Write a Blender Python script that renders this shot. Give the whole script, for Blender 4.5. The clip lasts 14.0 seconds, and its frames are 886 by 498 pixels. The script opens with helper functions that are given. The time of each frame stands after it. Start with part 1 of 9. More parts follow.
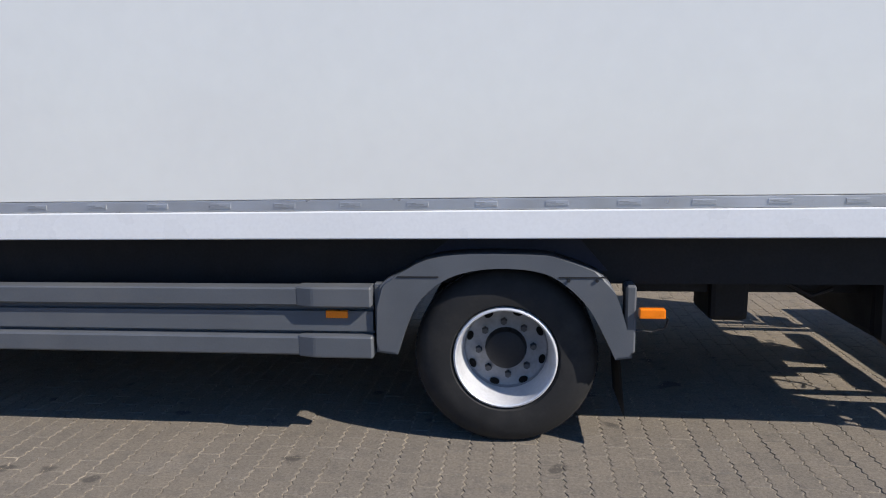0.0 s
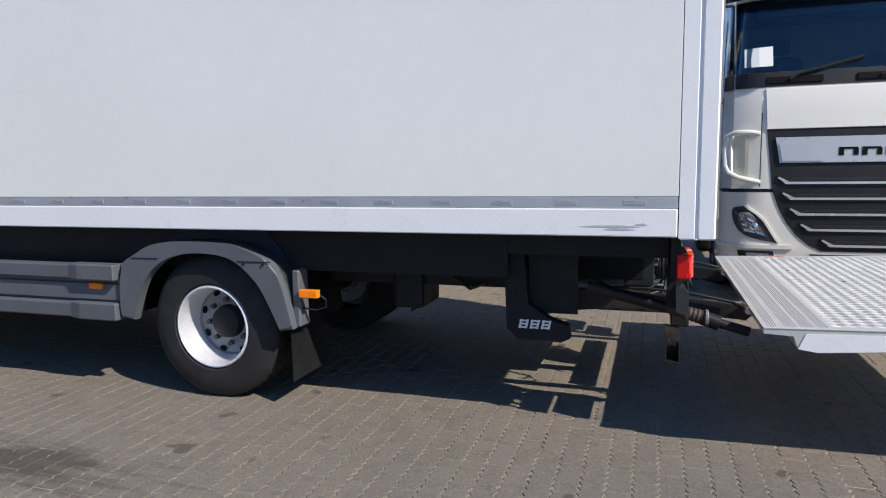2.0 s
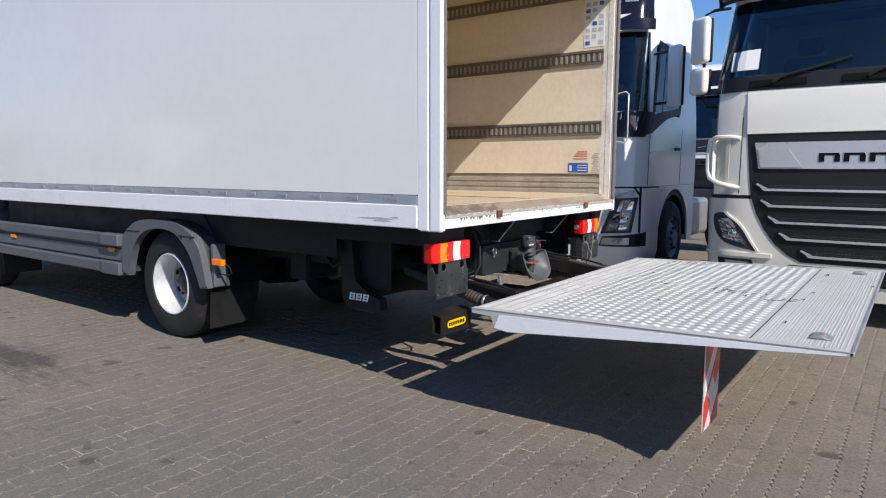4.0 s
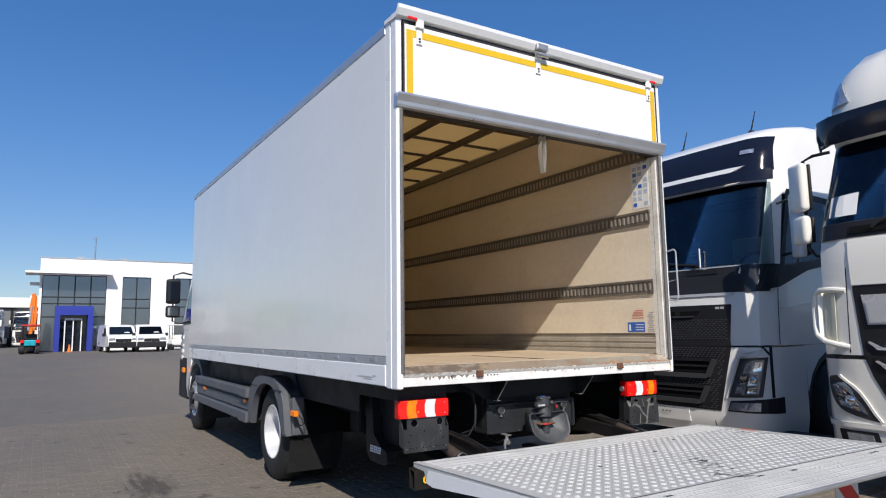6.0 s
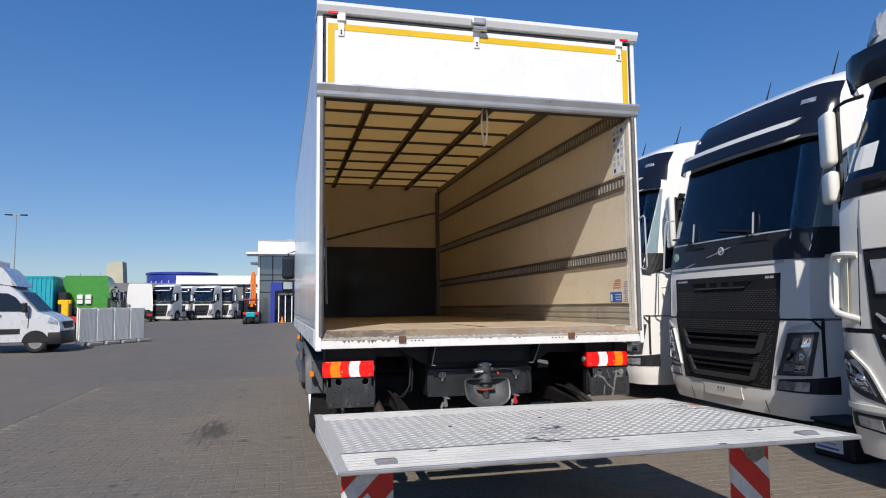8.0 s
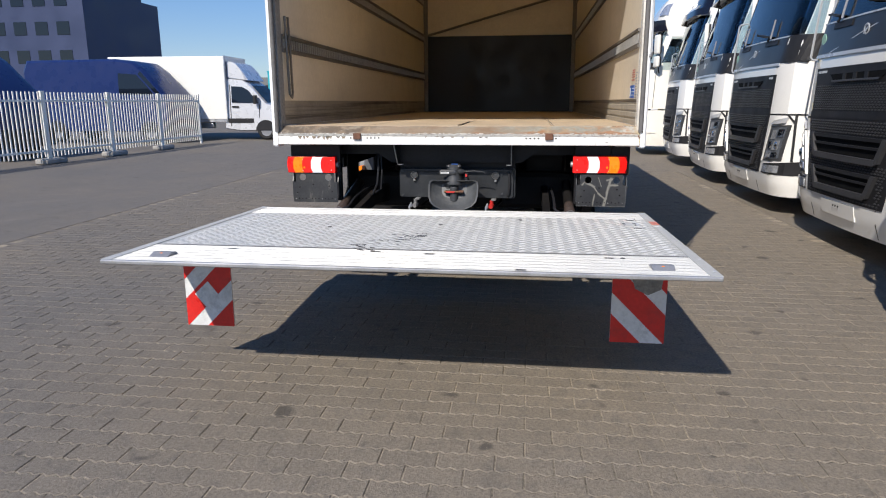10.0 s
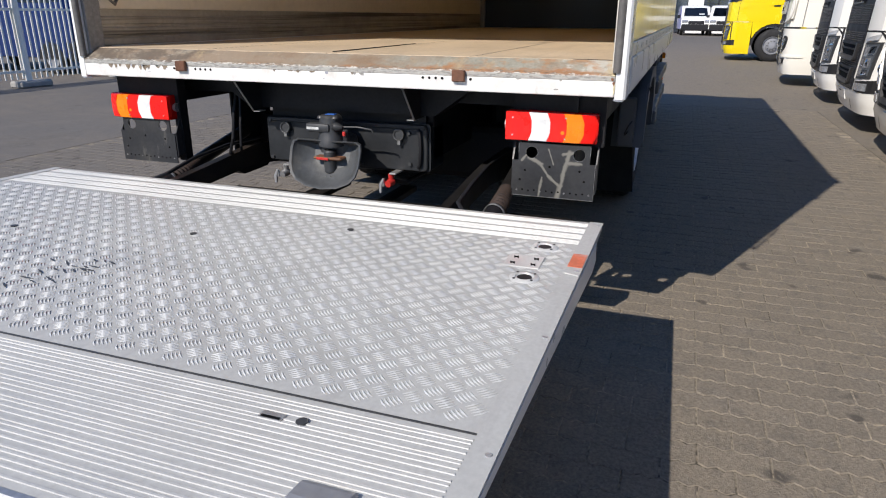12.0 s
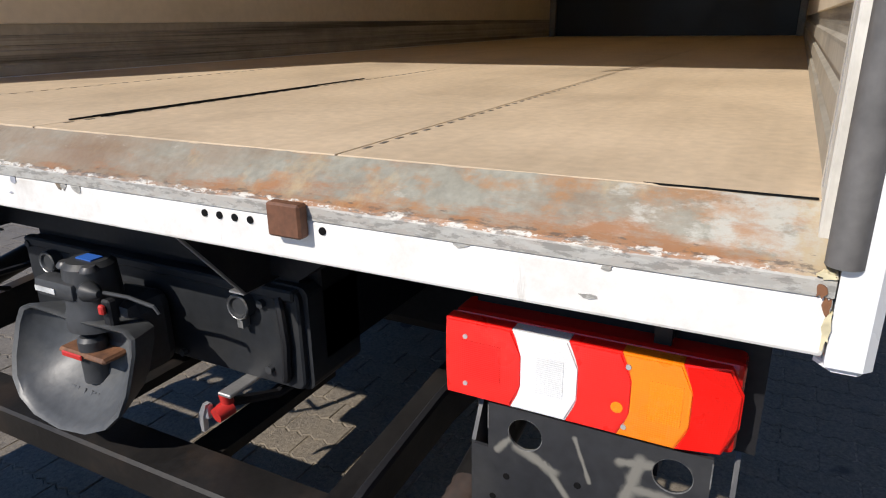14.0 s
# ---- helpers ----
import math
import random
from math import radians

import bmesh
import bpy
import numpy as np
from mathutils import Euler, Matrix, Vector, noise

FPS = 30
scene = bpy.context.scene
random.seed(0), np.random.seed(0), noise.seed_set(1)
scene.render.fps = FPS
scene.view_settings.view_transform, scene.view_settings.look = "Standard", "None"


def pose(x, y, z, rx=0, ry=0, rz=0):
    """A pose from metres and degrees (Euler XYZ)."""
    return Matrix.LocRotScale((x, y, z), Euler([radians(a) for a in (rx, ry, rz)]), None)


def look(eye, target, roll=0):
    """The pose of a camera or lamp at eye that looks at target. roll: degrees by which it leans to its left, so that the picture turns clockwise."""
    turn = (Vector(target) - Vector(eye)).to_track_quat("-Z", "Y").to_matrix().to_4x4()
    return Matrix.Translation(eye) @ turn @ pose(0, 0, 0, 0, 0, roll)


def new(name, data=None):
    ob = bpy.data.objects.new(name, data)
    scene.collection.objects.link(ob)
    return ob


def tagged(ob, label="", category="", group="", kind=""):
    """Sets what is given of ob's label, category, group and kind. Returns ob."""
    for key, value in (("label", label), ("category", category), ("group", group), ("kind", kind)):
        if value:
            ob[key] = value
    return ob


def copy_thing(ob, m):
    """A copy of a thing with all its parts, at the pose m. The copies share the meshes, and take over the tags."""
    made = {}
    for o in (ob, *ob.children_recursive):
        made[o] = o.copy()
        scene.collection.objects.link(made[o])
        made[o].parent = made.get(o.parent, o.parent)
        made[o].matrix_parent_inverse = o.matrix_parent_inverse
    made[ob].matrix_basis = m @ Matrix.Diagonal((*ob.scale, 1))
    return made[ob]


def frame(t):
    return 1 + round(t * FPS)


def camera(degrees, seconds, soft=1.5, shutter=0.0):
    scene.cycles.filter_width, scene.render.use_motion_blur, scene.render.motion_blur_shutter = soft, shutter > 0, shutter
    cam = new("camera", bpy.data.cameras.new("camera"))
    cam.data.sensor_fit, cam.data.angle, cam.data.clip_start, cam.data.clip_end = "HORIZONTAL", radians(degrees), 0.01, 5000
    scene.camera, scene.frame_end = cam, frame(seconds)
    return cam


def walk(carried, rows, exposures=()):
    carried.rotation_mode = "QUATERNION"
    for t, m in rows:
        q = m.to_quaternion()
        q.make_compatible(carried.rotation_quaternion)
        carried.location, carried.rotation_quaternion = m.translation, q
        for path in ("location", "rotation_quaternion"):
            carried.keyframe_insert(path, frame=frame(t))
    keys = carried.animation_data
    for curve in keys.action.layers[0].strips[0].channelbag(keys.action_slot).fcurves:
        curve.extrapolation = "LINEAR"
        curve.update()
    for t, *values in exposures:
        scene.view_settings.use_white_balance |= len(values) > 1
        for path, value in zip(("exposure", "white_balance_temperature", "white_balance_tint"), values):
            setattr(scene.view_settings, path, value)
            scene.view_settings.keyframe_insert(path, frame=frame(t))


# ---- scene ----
cam = camera(68.1, 14.0, soft=1.1)
PATH = [
    (0, (-2.784, -3.025, 1.545), (-3.019, -1.068, 1.207), -1.2),
    (0.5, (-2.13, -3.156, 1.472), (-2.422, -1.195, 1.207), -0.8),
    (1, (-1.51, -3.163, 1.477), (-1.987, -1.241, 1.2), -1.2),
    (1.5, (-0.906, -3.248, 1.453), (-1.411, -1.329, 1.198), -1.0),
    (2, (-0.279, -3.246, 1.403), (-0.886, -1.356, 1.162), -0.8),
    (2.5, (0.383, -3.255, 1.422), (-0.364, -1.416, 1.184), -0.9),
    (4.8, (2.785, -2.504, 1.37), (1.365, -1.113, 1.151), -0.1),
    (5, (2.911, -2.38, 1.358), (1.425, -1.056, 1.161), -0.4),
    (5.5, (3.325, -2.159, 1.386), (1.716, -0.971, 1.432), -0.7),
    (6, (3.673, -1.912, 1.428), (1.981, -0.874, 1.672), -0.8),
    (6.5, (3.895, -1.568, 1.42), (2.149, -0.656, 1.764), -0.8),
    (7, (4.197, -1.168, 1.413), (2.392, -0.387, 1.78), -0.8),
    (7.5, (4.417, -0.703, 1.369), (2.548, -0.079, 1.711), -0.8),
    (8, (4.666, -0.247, 1.359), (2.734, 0.236, 1.535), -0.6),
    (8.5, (4.759, 0.255, 1.333), (2.783, 0.567, 1.348), -0.7),
    (9, (4.838, 0.807, 1.311), (2.848, 0.926, 1.157), -0.7),
    (9.2, (4.825, 1.016, 1.344), (2.838, 1.05, 1.12), -0.6),
    (11.5, (3.043, 2.675, 1.366), (1.232, 2.111, 0.734), 0.2),
    (12, (2.482, 2.739, 1.350), (0.705, 2.109, 0.679), 0.3),
    (12.5, (1.918, 2.757, 1.366), (0.18, 2.04, 0.685), 0.5),
    (13, (1.412, 2.665, 1.350), (-0.288, 1.866, 0.672), 0.3),
    (13.5, (0.958, 2.580, 1.349), (-0.730, 1.743, 0.679), -0.3),
    (14, (0.611, 2.452, 1.359), (-1.066, 1.578, 0.706), -0.8),
]
EXPOSURES = [(0.0, 0.3), (5.0, 0.24), (5.5, 0.2), (6.0, 0.0), (6.5, 0.0), (7.5, 0.0), (8.0, -0.08), (8.5, -0.06), (9.0, 0.14), (11.5, 0.1), (12.5, 0.02), (14.0, 0.05)]
walk(cam, [(t, look(eye, target, roll)) for t, eye, target, roll in PATH], EXPOSURES)

# ---- light ----
SUN_TRAVEL = Vector((-1.12, 0.446, -1.0)).normalized()
world = bpy.data.worlds.new("sky")
scene.world = world
world.use_nodes = True
wn = world.node_tree.nodes
sky = wn.new("ShaderNodeTexSky")
sky.sky_type = "NISHITA"
sky.sun_disc = False
sky.sun_elevation = radians(39.7)
sky.sun_rotation = radians(111.7)
sky.altitude = 0.0
sky.air_density = 1.0
sky.dust_density = 0.25
sky.ozone_density = 3.4
tint = wn.new("ShaderNodeHueSaturation")
tint.inputs["Hue"].default_value = 0.512
tint.inputs["Saturation"].default_value = 1.4
tint.inputs["Value"].default_value = 1.12
world.node_tree.links.new(sky.outputs[0], tint.inputs["Color"])
soft = wn.new("ShaderNodeGamma")
soft.inputs["Gamma"].default_value = 0.9
world.node_tree.links.new(tint.outputs[0], soft.inputs["Color"])
haze = wn.new("ShaderNodeMix")
haze.data_type = "RGBA"
haze.inputs["B"].default_value = (1.72, 2.65, 5.0, 1)
high = wn.new("ShaderNodeTexCoord")
split = wn.new("ShaderNodeSeparateXYZ")
thin = wn.new("ShaderNodeMapRange")
for name, value in (("From Min", 0.0), ("From Max", 0.45), ("To Min", 0.44), ("To Max", 0.21)):
    thin.inputs[name].default_value = value
thin.interpolation_type = "SMOOTHSTEP"
world.node_tree.links.new(high.outputs["Generated"], split.inputs[0])
world.node_tree.links.new(split.outputs["Z"], thin.inputs["Value"])
world.node_tree.links.new(thin.outputs[0], haze.inputs["Factor"])
world.node_tree.links.new(soft.outputs[0], haze.inputs["A"])
world.node_tree.links.new(haze.outputs["Result"], wn["Background"].inputs[0])
wn["Background"].inputs[1].default_value = 0.125
sun_data = bpy.data.lights.new("sun", "SUN")
sun_data.energy = 5.0
sun_data.angle = radians(0.53)
sun_data.color = (1.0, 0.93, 0.85)
sun = new("sun", sun_data)
sun.matrix_world = look((30, -12, 27), Vector((30, -12, 27)) + SUN_TRAVEL)


# ---- materials ----
def mat(name, color, rough=0.5, metal=0.0, var=0.12, scale=3.0, fine=60.0, bump=0.15, dist=0.002,
        coat=0.0, dirt=None, dirt_amount=0.0, dirt_scale=1.5, rough_var=0.1, island=0.0, obj=0.0, spec=0.5):
    """Principled surface with colour variation at two scales, grain relief and optional stains."""
    m = bpy.data.materials.new(name)
    m.use_nodes = True
    nt = m.node_tree
    n, l = nt.nodes, nt.links
    b = n["Principled BSDF"]
    tc = n.new("ShaderNodeTexCoord")
    big = n.new("ShaderNodeTexNoise")
    big.inputs["Scale"].default_value = scale
    big.inputs["Detail"].default_value = 5
    small = n.new("ShaderNodeTexNoise")
    small.inputs["Scale"].default_value = fine
    small.inputs["Detail"].default_value = 3
    l.new(tc.outputs["Object"], big.inputs["Vector"])
    l.new(tc.outputs["Object"], small.inputs["Vector"])
    add = n.new("ShaderNodeMath")
    add.operation = "ADD"
    l.new(big.outputs["Fac"], add.inputs[0])
    l.new(small.outputs["Fac"], add.inputs[1])
    source = add.outputs[0]
    if island or obj:
        info = n.new("ShaderNodeObjectInfo" if obj else "ShaderNodeNewGeometry")
        mul = n.new("ShaderNodeMath")
        mul.operation = "MULTIPLY_ADD"
        mul.inputs[1].default_value = obj or island
        l.new(info.outputs["Random" if obj else "Random Per Island"], mul.inputs[0])
        l.new(source, mul.inputs[2])
        source = mul.outputs[0]
    rng = n.new("ShaderNodeMapRange")
    extra = (obj or island)
    rng.inputs["From Min"].default_value = 0.7
    rng.inputs["From Max"].default_value = 1.3 + extra
    rng.inputs["To Min"].default_value = 1 - var
    rng.inputs["To Max"].default_value = 1 + var
    l.new(source, rng.inputs["Value"])
    base = n.new("ShaderNodeVectorMath")
    base.operation = "SCALE"
    base.inputs[0].default_value = color
    l.new(rng.outputs[0], base.inputs["Scale"])
    out = base.outputs[0]
    if dirt:
        dn = n.new("ShaderNodeTexNoise")
        dn.inputs["Scale"].default_value = dirt_scale
        dn.inputs["Detail"].default_value = 8
        dn.inputs["Roughness"].default_value = 0.7
        l.new(tc.outputs["Object"], dn.inputs["Vector"])
        dr = n.new("ShaderNodeMapRange")
        dr.inputs["From Min"].default_value = 0.5
        dr.inputs["From Max"].default_value = 0.72
        dr.inputs["To Max"].default_value = dirt_amount
        l.new(dn.outputs["Fac"], dr.inputs["Value"])
        mix = n.new("ShaderNodeMix")
        mix.data_type = "RGBA"
        l.new(dr.outputs[0], mix.inputs["Factor"])
        l.new(out, mix.inputs["A"])
        mix.inputs["B"].default_value = (*dirt, 1)
        out = mix.outputs["Result"]
    l.new(out, b.inputs["Base Color"])
    rr = n.new("ShaderNodeMapRange")
    rr.inputs["From Min"].default_value = 0.3
    rr.inputs["From Max"].default_value = 0.7
    rr.inputs["To Min"].default_value = max(0.02, rough - rough_var)
    rr.inputs["To Max"].default_value = min(1, rough + rough_var)
    l.new(big.outputs["Fac"], rr.inputs["Value"])
    l.new(rr.outputs[0], b.inputs["Roughness"])
    b.inputs["Metallic"].default_value = metal
    b.inputs["Specular IOR Level"].default_value = spec
    b.inputs["Coat Weight"].default_value = coat
    b.inputs["Coat Roughness"].default_value = 0.05
    if bump:
        bp = n.new("ShaderNodeBump")
        bp.inputs["Strength"].default_value = bump
        bp.inputs["Distance"].default_value = dist
        l.new(small.outputs["Fac"], bp.inputs["Height"])
        l.new(bp.outputs[0], b.inputs["Normal"])
    return m


def lens(name, color, relief=0.1):
    """Coloured lamp plastic with fine prisms under a smooth cover."""
    m = mat(name, color, rough=0.3, var=0.1, scale=20, fine=350, bump=0.0, coat=0.35, rough_var=0.05, spec=0.35)
    nt = m.node_tree
    b = nt.nodes["Principled BSDF"]
    b.inputs["Transmission Weight"].default_value = 0.0
    b.inputs["Subsurface Weight"].default_value = 0.0
    tc = nt.nodes.new("ShaderNodeTexCoord")
    ch = nt.nodes.new("ShaderNodeTexWave")
    ch.wave_type = "BANDS"
    ch.bands_direction = "Y"
    ch.inputs["Scale"].default_value = 110
    ch2 = nt.nodes.new("ShaderNodeTexWave")
    ch2.wave_type = "BANDS"
    ch2.bands_direction = "Z"
    ch2.inputs["Scale"].default_value = 110
    addn = nt.nodes.new("ShaderNodeMath")
    for i, w in enumerate((ch, ch2)):
        nt.links.new(tc.outputs["Object"], w.inputs["Vector"])
        nt.links.new(w.outputs["Fac"], addn.inputs[i])
    bp = nt.nodes.new("ShaderNodeBump")
    bp.inputs["Strength"].default_value = relief
    bp.inputs["Distance"].default_value = 0.001
    nt.links.new(addn.outputs[0], bp.inputs["Height"])
    nt.links.new(bp.outputs[0], b.inputs["Normal"])
    return m


def streaked(m, axis_scale, amount, color, scale=1.0, lo=0.52, hi=0.75):
    """Adds stretched streaks of another colour over a mat() surface."""
    nt = m.node_tree
    n, l = nt.nodes, nt.links
    b = n["Principled BSDF"]
    old = b.inputs["Base Color"].links[0].from_socket
    tc = n.new("ShaderNodeTexCoord")
    mp = n.new("ShaderNodeMapping")
    mp.inputs["Scale"].default_value = axis_scale
    no = n.new("ShaderNodeTexNoise")
    no.inputs["Scale"].default_value = scale
    no.inputs["Detail"].default_value = 6
    no.inputs["Roughness"].default_value = 0.65
    l.new(tc.outputs["Object"], mp.inputs["Vector"])
    l.new(mp.outputs[0], no.inputs["Vector"])
    r = n.new("ShaderNodeMapRange")
    r.inputs["From Min"].default_value = lo
    r.inputs["From Max"].default_value = hi
    r.inputs["To Max"].default_value = amount
    l.new(no.outputs["Fac"], r.inputs["Value"])
    mix = n.new("ShaderNodeMix")
    mix.data_type = "RGBA"
    l.new(r.outputs[0], mix.inputs["Factor"])
    l.new(old, mix.inputs["A"])
    mix.inputs["B"].default_value = (*color, 1)
    l.new(mix.outputs["Result"], b.inputs["Base Color"])
    return m


def sill_mat():
    """Grey-green primed steel ramp: brown scuffs, rust bleeding along the nose, bare grey patches and white flakes at the rim."""
    m = mat("rusty_painted_sill", (0.27, 0.262, 0.215), rough=0.5, var=0.2, scale=7, fine=90, bump=0.3, dirt=(0.2, 0.185, 0.15), dirt_amount=0.5, dirt_scale=6)
    nt = m.node_tree
    n, l = nt.nodes, nt.links
    b = n["Principled BSDF"]
    tc = n.new("ShaderNodeTexCoord")
    sep = n.new("ShaderNodeSeparateXYZ")
    l.new(tc.outputs["Object"], sep.inputs[0])

    def layer(stretch, scale, lo, hi, zones, color, amount):
        """One stain colour: stretched noise, lifted where each (axis, from, to) zone sets in."""
        mp = n.new("ShaderNodeMapping")
        mp.inputs["Scale"].default_value = stretch
        no = n.new("ShaderNodeTexNoise")
        no.inputs["Scale"].default_value = scale
        no.inputs["Detail"].default_value = 8
        no.inputs["Roughness"].default_value = 0.72
        l.new(tc.outputs["Object"], mp.inputs["Vector"])
        l.new(mp.outputs[0], no.inputs["Vector"])
        val = no.outputs["Fac"]
        for axis, x0, x1 in zones:
            edge = n.new("ShaderNodeMapRange")
            edge.inputs["From Min"].default_value = x0
            edge.inputs["From Max"].default_value = x1
            edge.inputs["To Min"].default_value = -0.14
            edge.inputs["To Max"].default_value = 0.09
            l.new(sep.outputs[axis], edge.inputs["Value"])
            sm = n.new("ShaderNodeMath")
            l.new(val, sm.inputs[0])
            l.new(edge.outputs[0], sm.inputs[1])
            val = sm.outputs[0]
        r = n.new("ShaderNodeMapRange")
        r.inputs["From Min"].default_value = lo
        r.inputs["From Max"].default_value = hi
        r.inputs["To Max"].default_value = amount
        l.new(val, r.inputs["Value"])
        mix = n.new("ShaderNodeMix")
        mix.data_type = "RGBA"
        l.new(r.outputs[0], mix.inputs["Factor"])
        l.new(b.inputs["Base Color"].links[0].from_socket, mix.inputs["A"])
        mix.inputs["B"].default_value = (*color, 1)
        l.new(mix.outputs["Result"], b.inputs["Base Color"])
    layer((6, 2.2, 1), 1.4, 0.42, 0.62, (("Y", 2.1, 1.5),), (0.255, 0.185, 0.125), 0.8)
    layer((7, 3.0, 1), 1.6, 0.50, 0.68, (), (0.20, 0.13, 0.08), 0.75)
    layer((5, 3.0, 1), 2.6, 0.5, 0.62, (("Y", 1.0, 0.45),), (0.10, 0.08, 0.062), 0.8)
    layer((14, 6, 1), 1.8, 0.56, 0.64, (("Y", 2.26, 2.42), ("X", 0.03, -0.03)), (0.47, 0.455, 0.40), 0.75)
    layer((14, 3.5, 1), 2.2, 0.52, 0.68, (("X", -0.045, -0.008), ("Y", 1.2, 1.9)), (0.30, 0.135, 0.055), 0.85)
    layer((9, 5, 1), 2.6, 0.6, 0.72, (("Y", 1.2, 1.9),), (0.36, 0.17, 0.06), 0.6)
    layer((6, 7, 1), 1.5, 0.44, 0.58, (("Y", 2.44, 2.50),), (0.40, 0.315, 0.19), 0.85)
    layer((30, 12, 30), 2.2, 0.59, 0.62, (("X", -0.014, -0.003),), (0.60, 0.585, 0.53), 0.85)
    layer((40, 16, 60), 2.0, 0.60, 0.66, (("X", -0.03, -0.004),), (0.10, 0.085, 0.07), 0.75)
    layer((3, 4, 8), 2.0, 0.42, 0.5, (("X", -0.002, 0.0004), ("Z", 1.15, 1.142)), (0.40, 0.395, 0.365), 0.85)
    layer((20, 14, 50), 2.0, 0.60, 0.64, (("X", -0.003, 0.0002),), (0.15, 0.145, 0.13), 0.55)
    return m


def stained_plate():
    """Black scuffed steel with soft grey-white runs of old paint."""
    m = streaked(mat("black_scuffed_plate", (0.026, 0.027, 0.03), rough=0.36, var=0.25, bump=0.1, dirt=(0.07, 0.068, 0.062), dirt_amount=0.4, dirt_scale=5), (4, 13, 4), 0.5, (0.22, 0.21, 0.18), 1.0, 0.62, 0.72)
    nt = m.node_tree
    n, l = nt.nodes, nt.links
    b = n["Principled BSDF"]
    tc = n.new("ShaderNodeTexCoord")
    wob = n.new("ShaderNodeTexNoise")
    wob.inputs["Scale"].default_value = 38
    wob.inputs["Detail"].default_value = 5

    def vec(op, a, c):
        v = n.new("ShaderNodeVectorMath")
        v.operation = op
        for i, q in enumerate((a, c)):
            if isinstance(q, Vector):
                v.inputs[i].default_value = q
            else:
                l.new(q, v.inputs[i])
        return v

    def num(op, a, c, clamp=False):
        v = n.new("ShaderNodeMath")
        v.operation = op
        v.use_clamp = clamp
        for i, q in enumerate((a, c)):
            if isinstance(q, float):
                v.inputs[i].default_value = q
            else:
                l.new(q, v.inputs[i])
        return v.outputs[0]
    l.new(tc.outputs["Object"], wob.inputs["Vector"])
    flat = vec("MULTIPLY", tc.outputs["Object"], Vector((0, 1, 1))).outputs[0]
    total = None
    runs = (((2.351, 0.842), (2.334, 0.776), 0.017), ((2.334, 0.776), (2.324, 0.706), 0.015), ((2.324, 0.706), (2.31, 0.652), 0.019), ((2.229, 0.80), (2.27, 0.743), 0.009),
            ((2.27, 0.743), (2.317, 0.705), 0.011), ((2.268, 0.85), (2.29, 0.79), 0.006), ((2.246, 0.735), (2.235, 0.66), 0.009), ((2.327, 0.835), (2.40, 0.845), 0.014), ((2.19, 0.815), (2.24, 0.79), 0.016), ((2.40, 0.80), (2.345, 0.80), 0.013), ((2.16, 0.80), (2.185, 0.83), 0.01))
    for (ya, za), (yb, zb), wide in runs:
        a, d = Vector((0, ya, za)), Vector((0, yb - ya, zb - za))
        pa = vec("SUBTRACT", flat, a).outputs[0]
        h = num("MULTIPLY", vec("DOT_PRODUCT", pa, d).outputs["Value"], 1 / d.length_squared, True)
        sc = n.new("ShaderNodeVectorMath")
        sc.operation = "SCALE"
        sc.inputs[0].default_value = d
        l.new(h, sc.inputs["Scale"])
        far = n.new("ShaderNodeVectorMath")
        far.operation = "DISTANCE"
        l.new(pa, far.inputs[0])
        l.new(sc.outputs[0], far.inputs[1])
        k = num("SUBTRACT", 1.0, num("DIVIDE", far.outputs["Value"], wide), True)
        total = k if total is None else num("MAXIMUM", total, k)
    ragged = num("ADD", num("MULTIPLY", total, 0.9), num("MULTIPLY", wob.outputs["Fac"], 1.5))
    fac = num("MULTIPLY", num("MULTIPLY", num("SUBTRACT", ragged, 1.0), 3.2, True), num("MULTIPLY", total, 1.25, True), True)
    mix = n.new("ShaderNodeMix")
    mix.data_type = "RGBA"
    l.new(fac, mix.inputs["Factor"])
    l.new(b.inputs["Base Color"].links[0].from_socket, mix.inputs["A"])
    mix.inputs["B"].default_value = (0.19, 0.183, 0.16, 1)
    l.new(mix.outputs["Result"], b.inputs["Base Color"])
    return m


M_PANEL = mat("white_gelcoat_panel", (0.787, 0.787, 0.74), rough=0.2, var=0.02, scale=1.2, fine=9, bump=0.025, dist=0.002, coat=0.25, rough_var=0.04)
M_RAIL = mat("white_painted_rail", (0.78, 0.79, 0.79), rough=0.32, var=0.04, bump=0.06, dirt=(0.5, 0.5, 0.48), dirt_amount=0.15)
M_ALU = mat("anodised_aluminium", (0.58, 0.59, 0.61), rough=0.36, metal=0.7, var=0.08, scale=6, fine=200, bump=0.05)
M_ALU_DULL = mat("weathered_aluminium", (0.47, 0.47, 0.47), rough=0.42, metal=0.75, var=0.12, scale=5, fine=120, bump=0.1, dirt=(0.3, 0.29, 0.27), dirt_amount=0.5, dirt_scale=7)
M_TREAD = mat("bright_tread_aluminium", (0.62, 0.62, 0.595), rough=0.4, metal=0.25, var=0.1, scale=8, fine=150, bump=0.1)
M_RIBS = mat("ribbed_aluminium", (0.5, 0.5, 0.48), rough=0.5, metal=0.15, var=0.12, scale=5, fine=120, bump=0.1)
M_PLATFORM = streaked(mat("worn_aluminium_platform", (0.47, 0.472, 0.45), rough=0.55, metal=0.1, var=0.1, scale=4, fine=90, bump=0.1, dirt=(0.33, 0.32, 0.3), dirt_amount=0.35, dirt_scale=4), (3, 30, 1), 0.45, (0.36, 0.35, 0.34), 1.2)
M_BLACK = mat("black_chassis_steel", (0.012, 0.012, 0.0138), rough=0.5, var=0.3, scale=5, fine=80, bump=0.15, dirt=(0.03, 0.028, 0.026), dirt_amount=0.35, dirt_scale=4, spec=0.22)
M_PLATE = stained_plate()
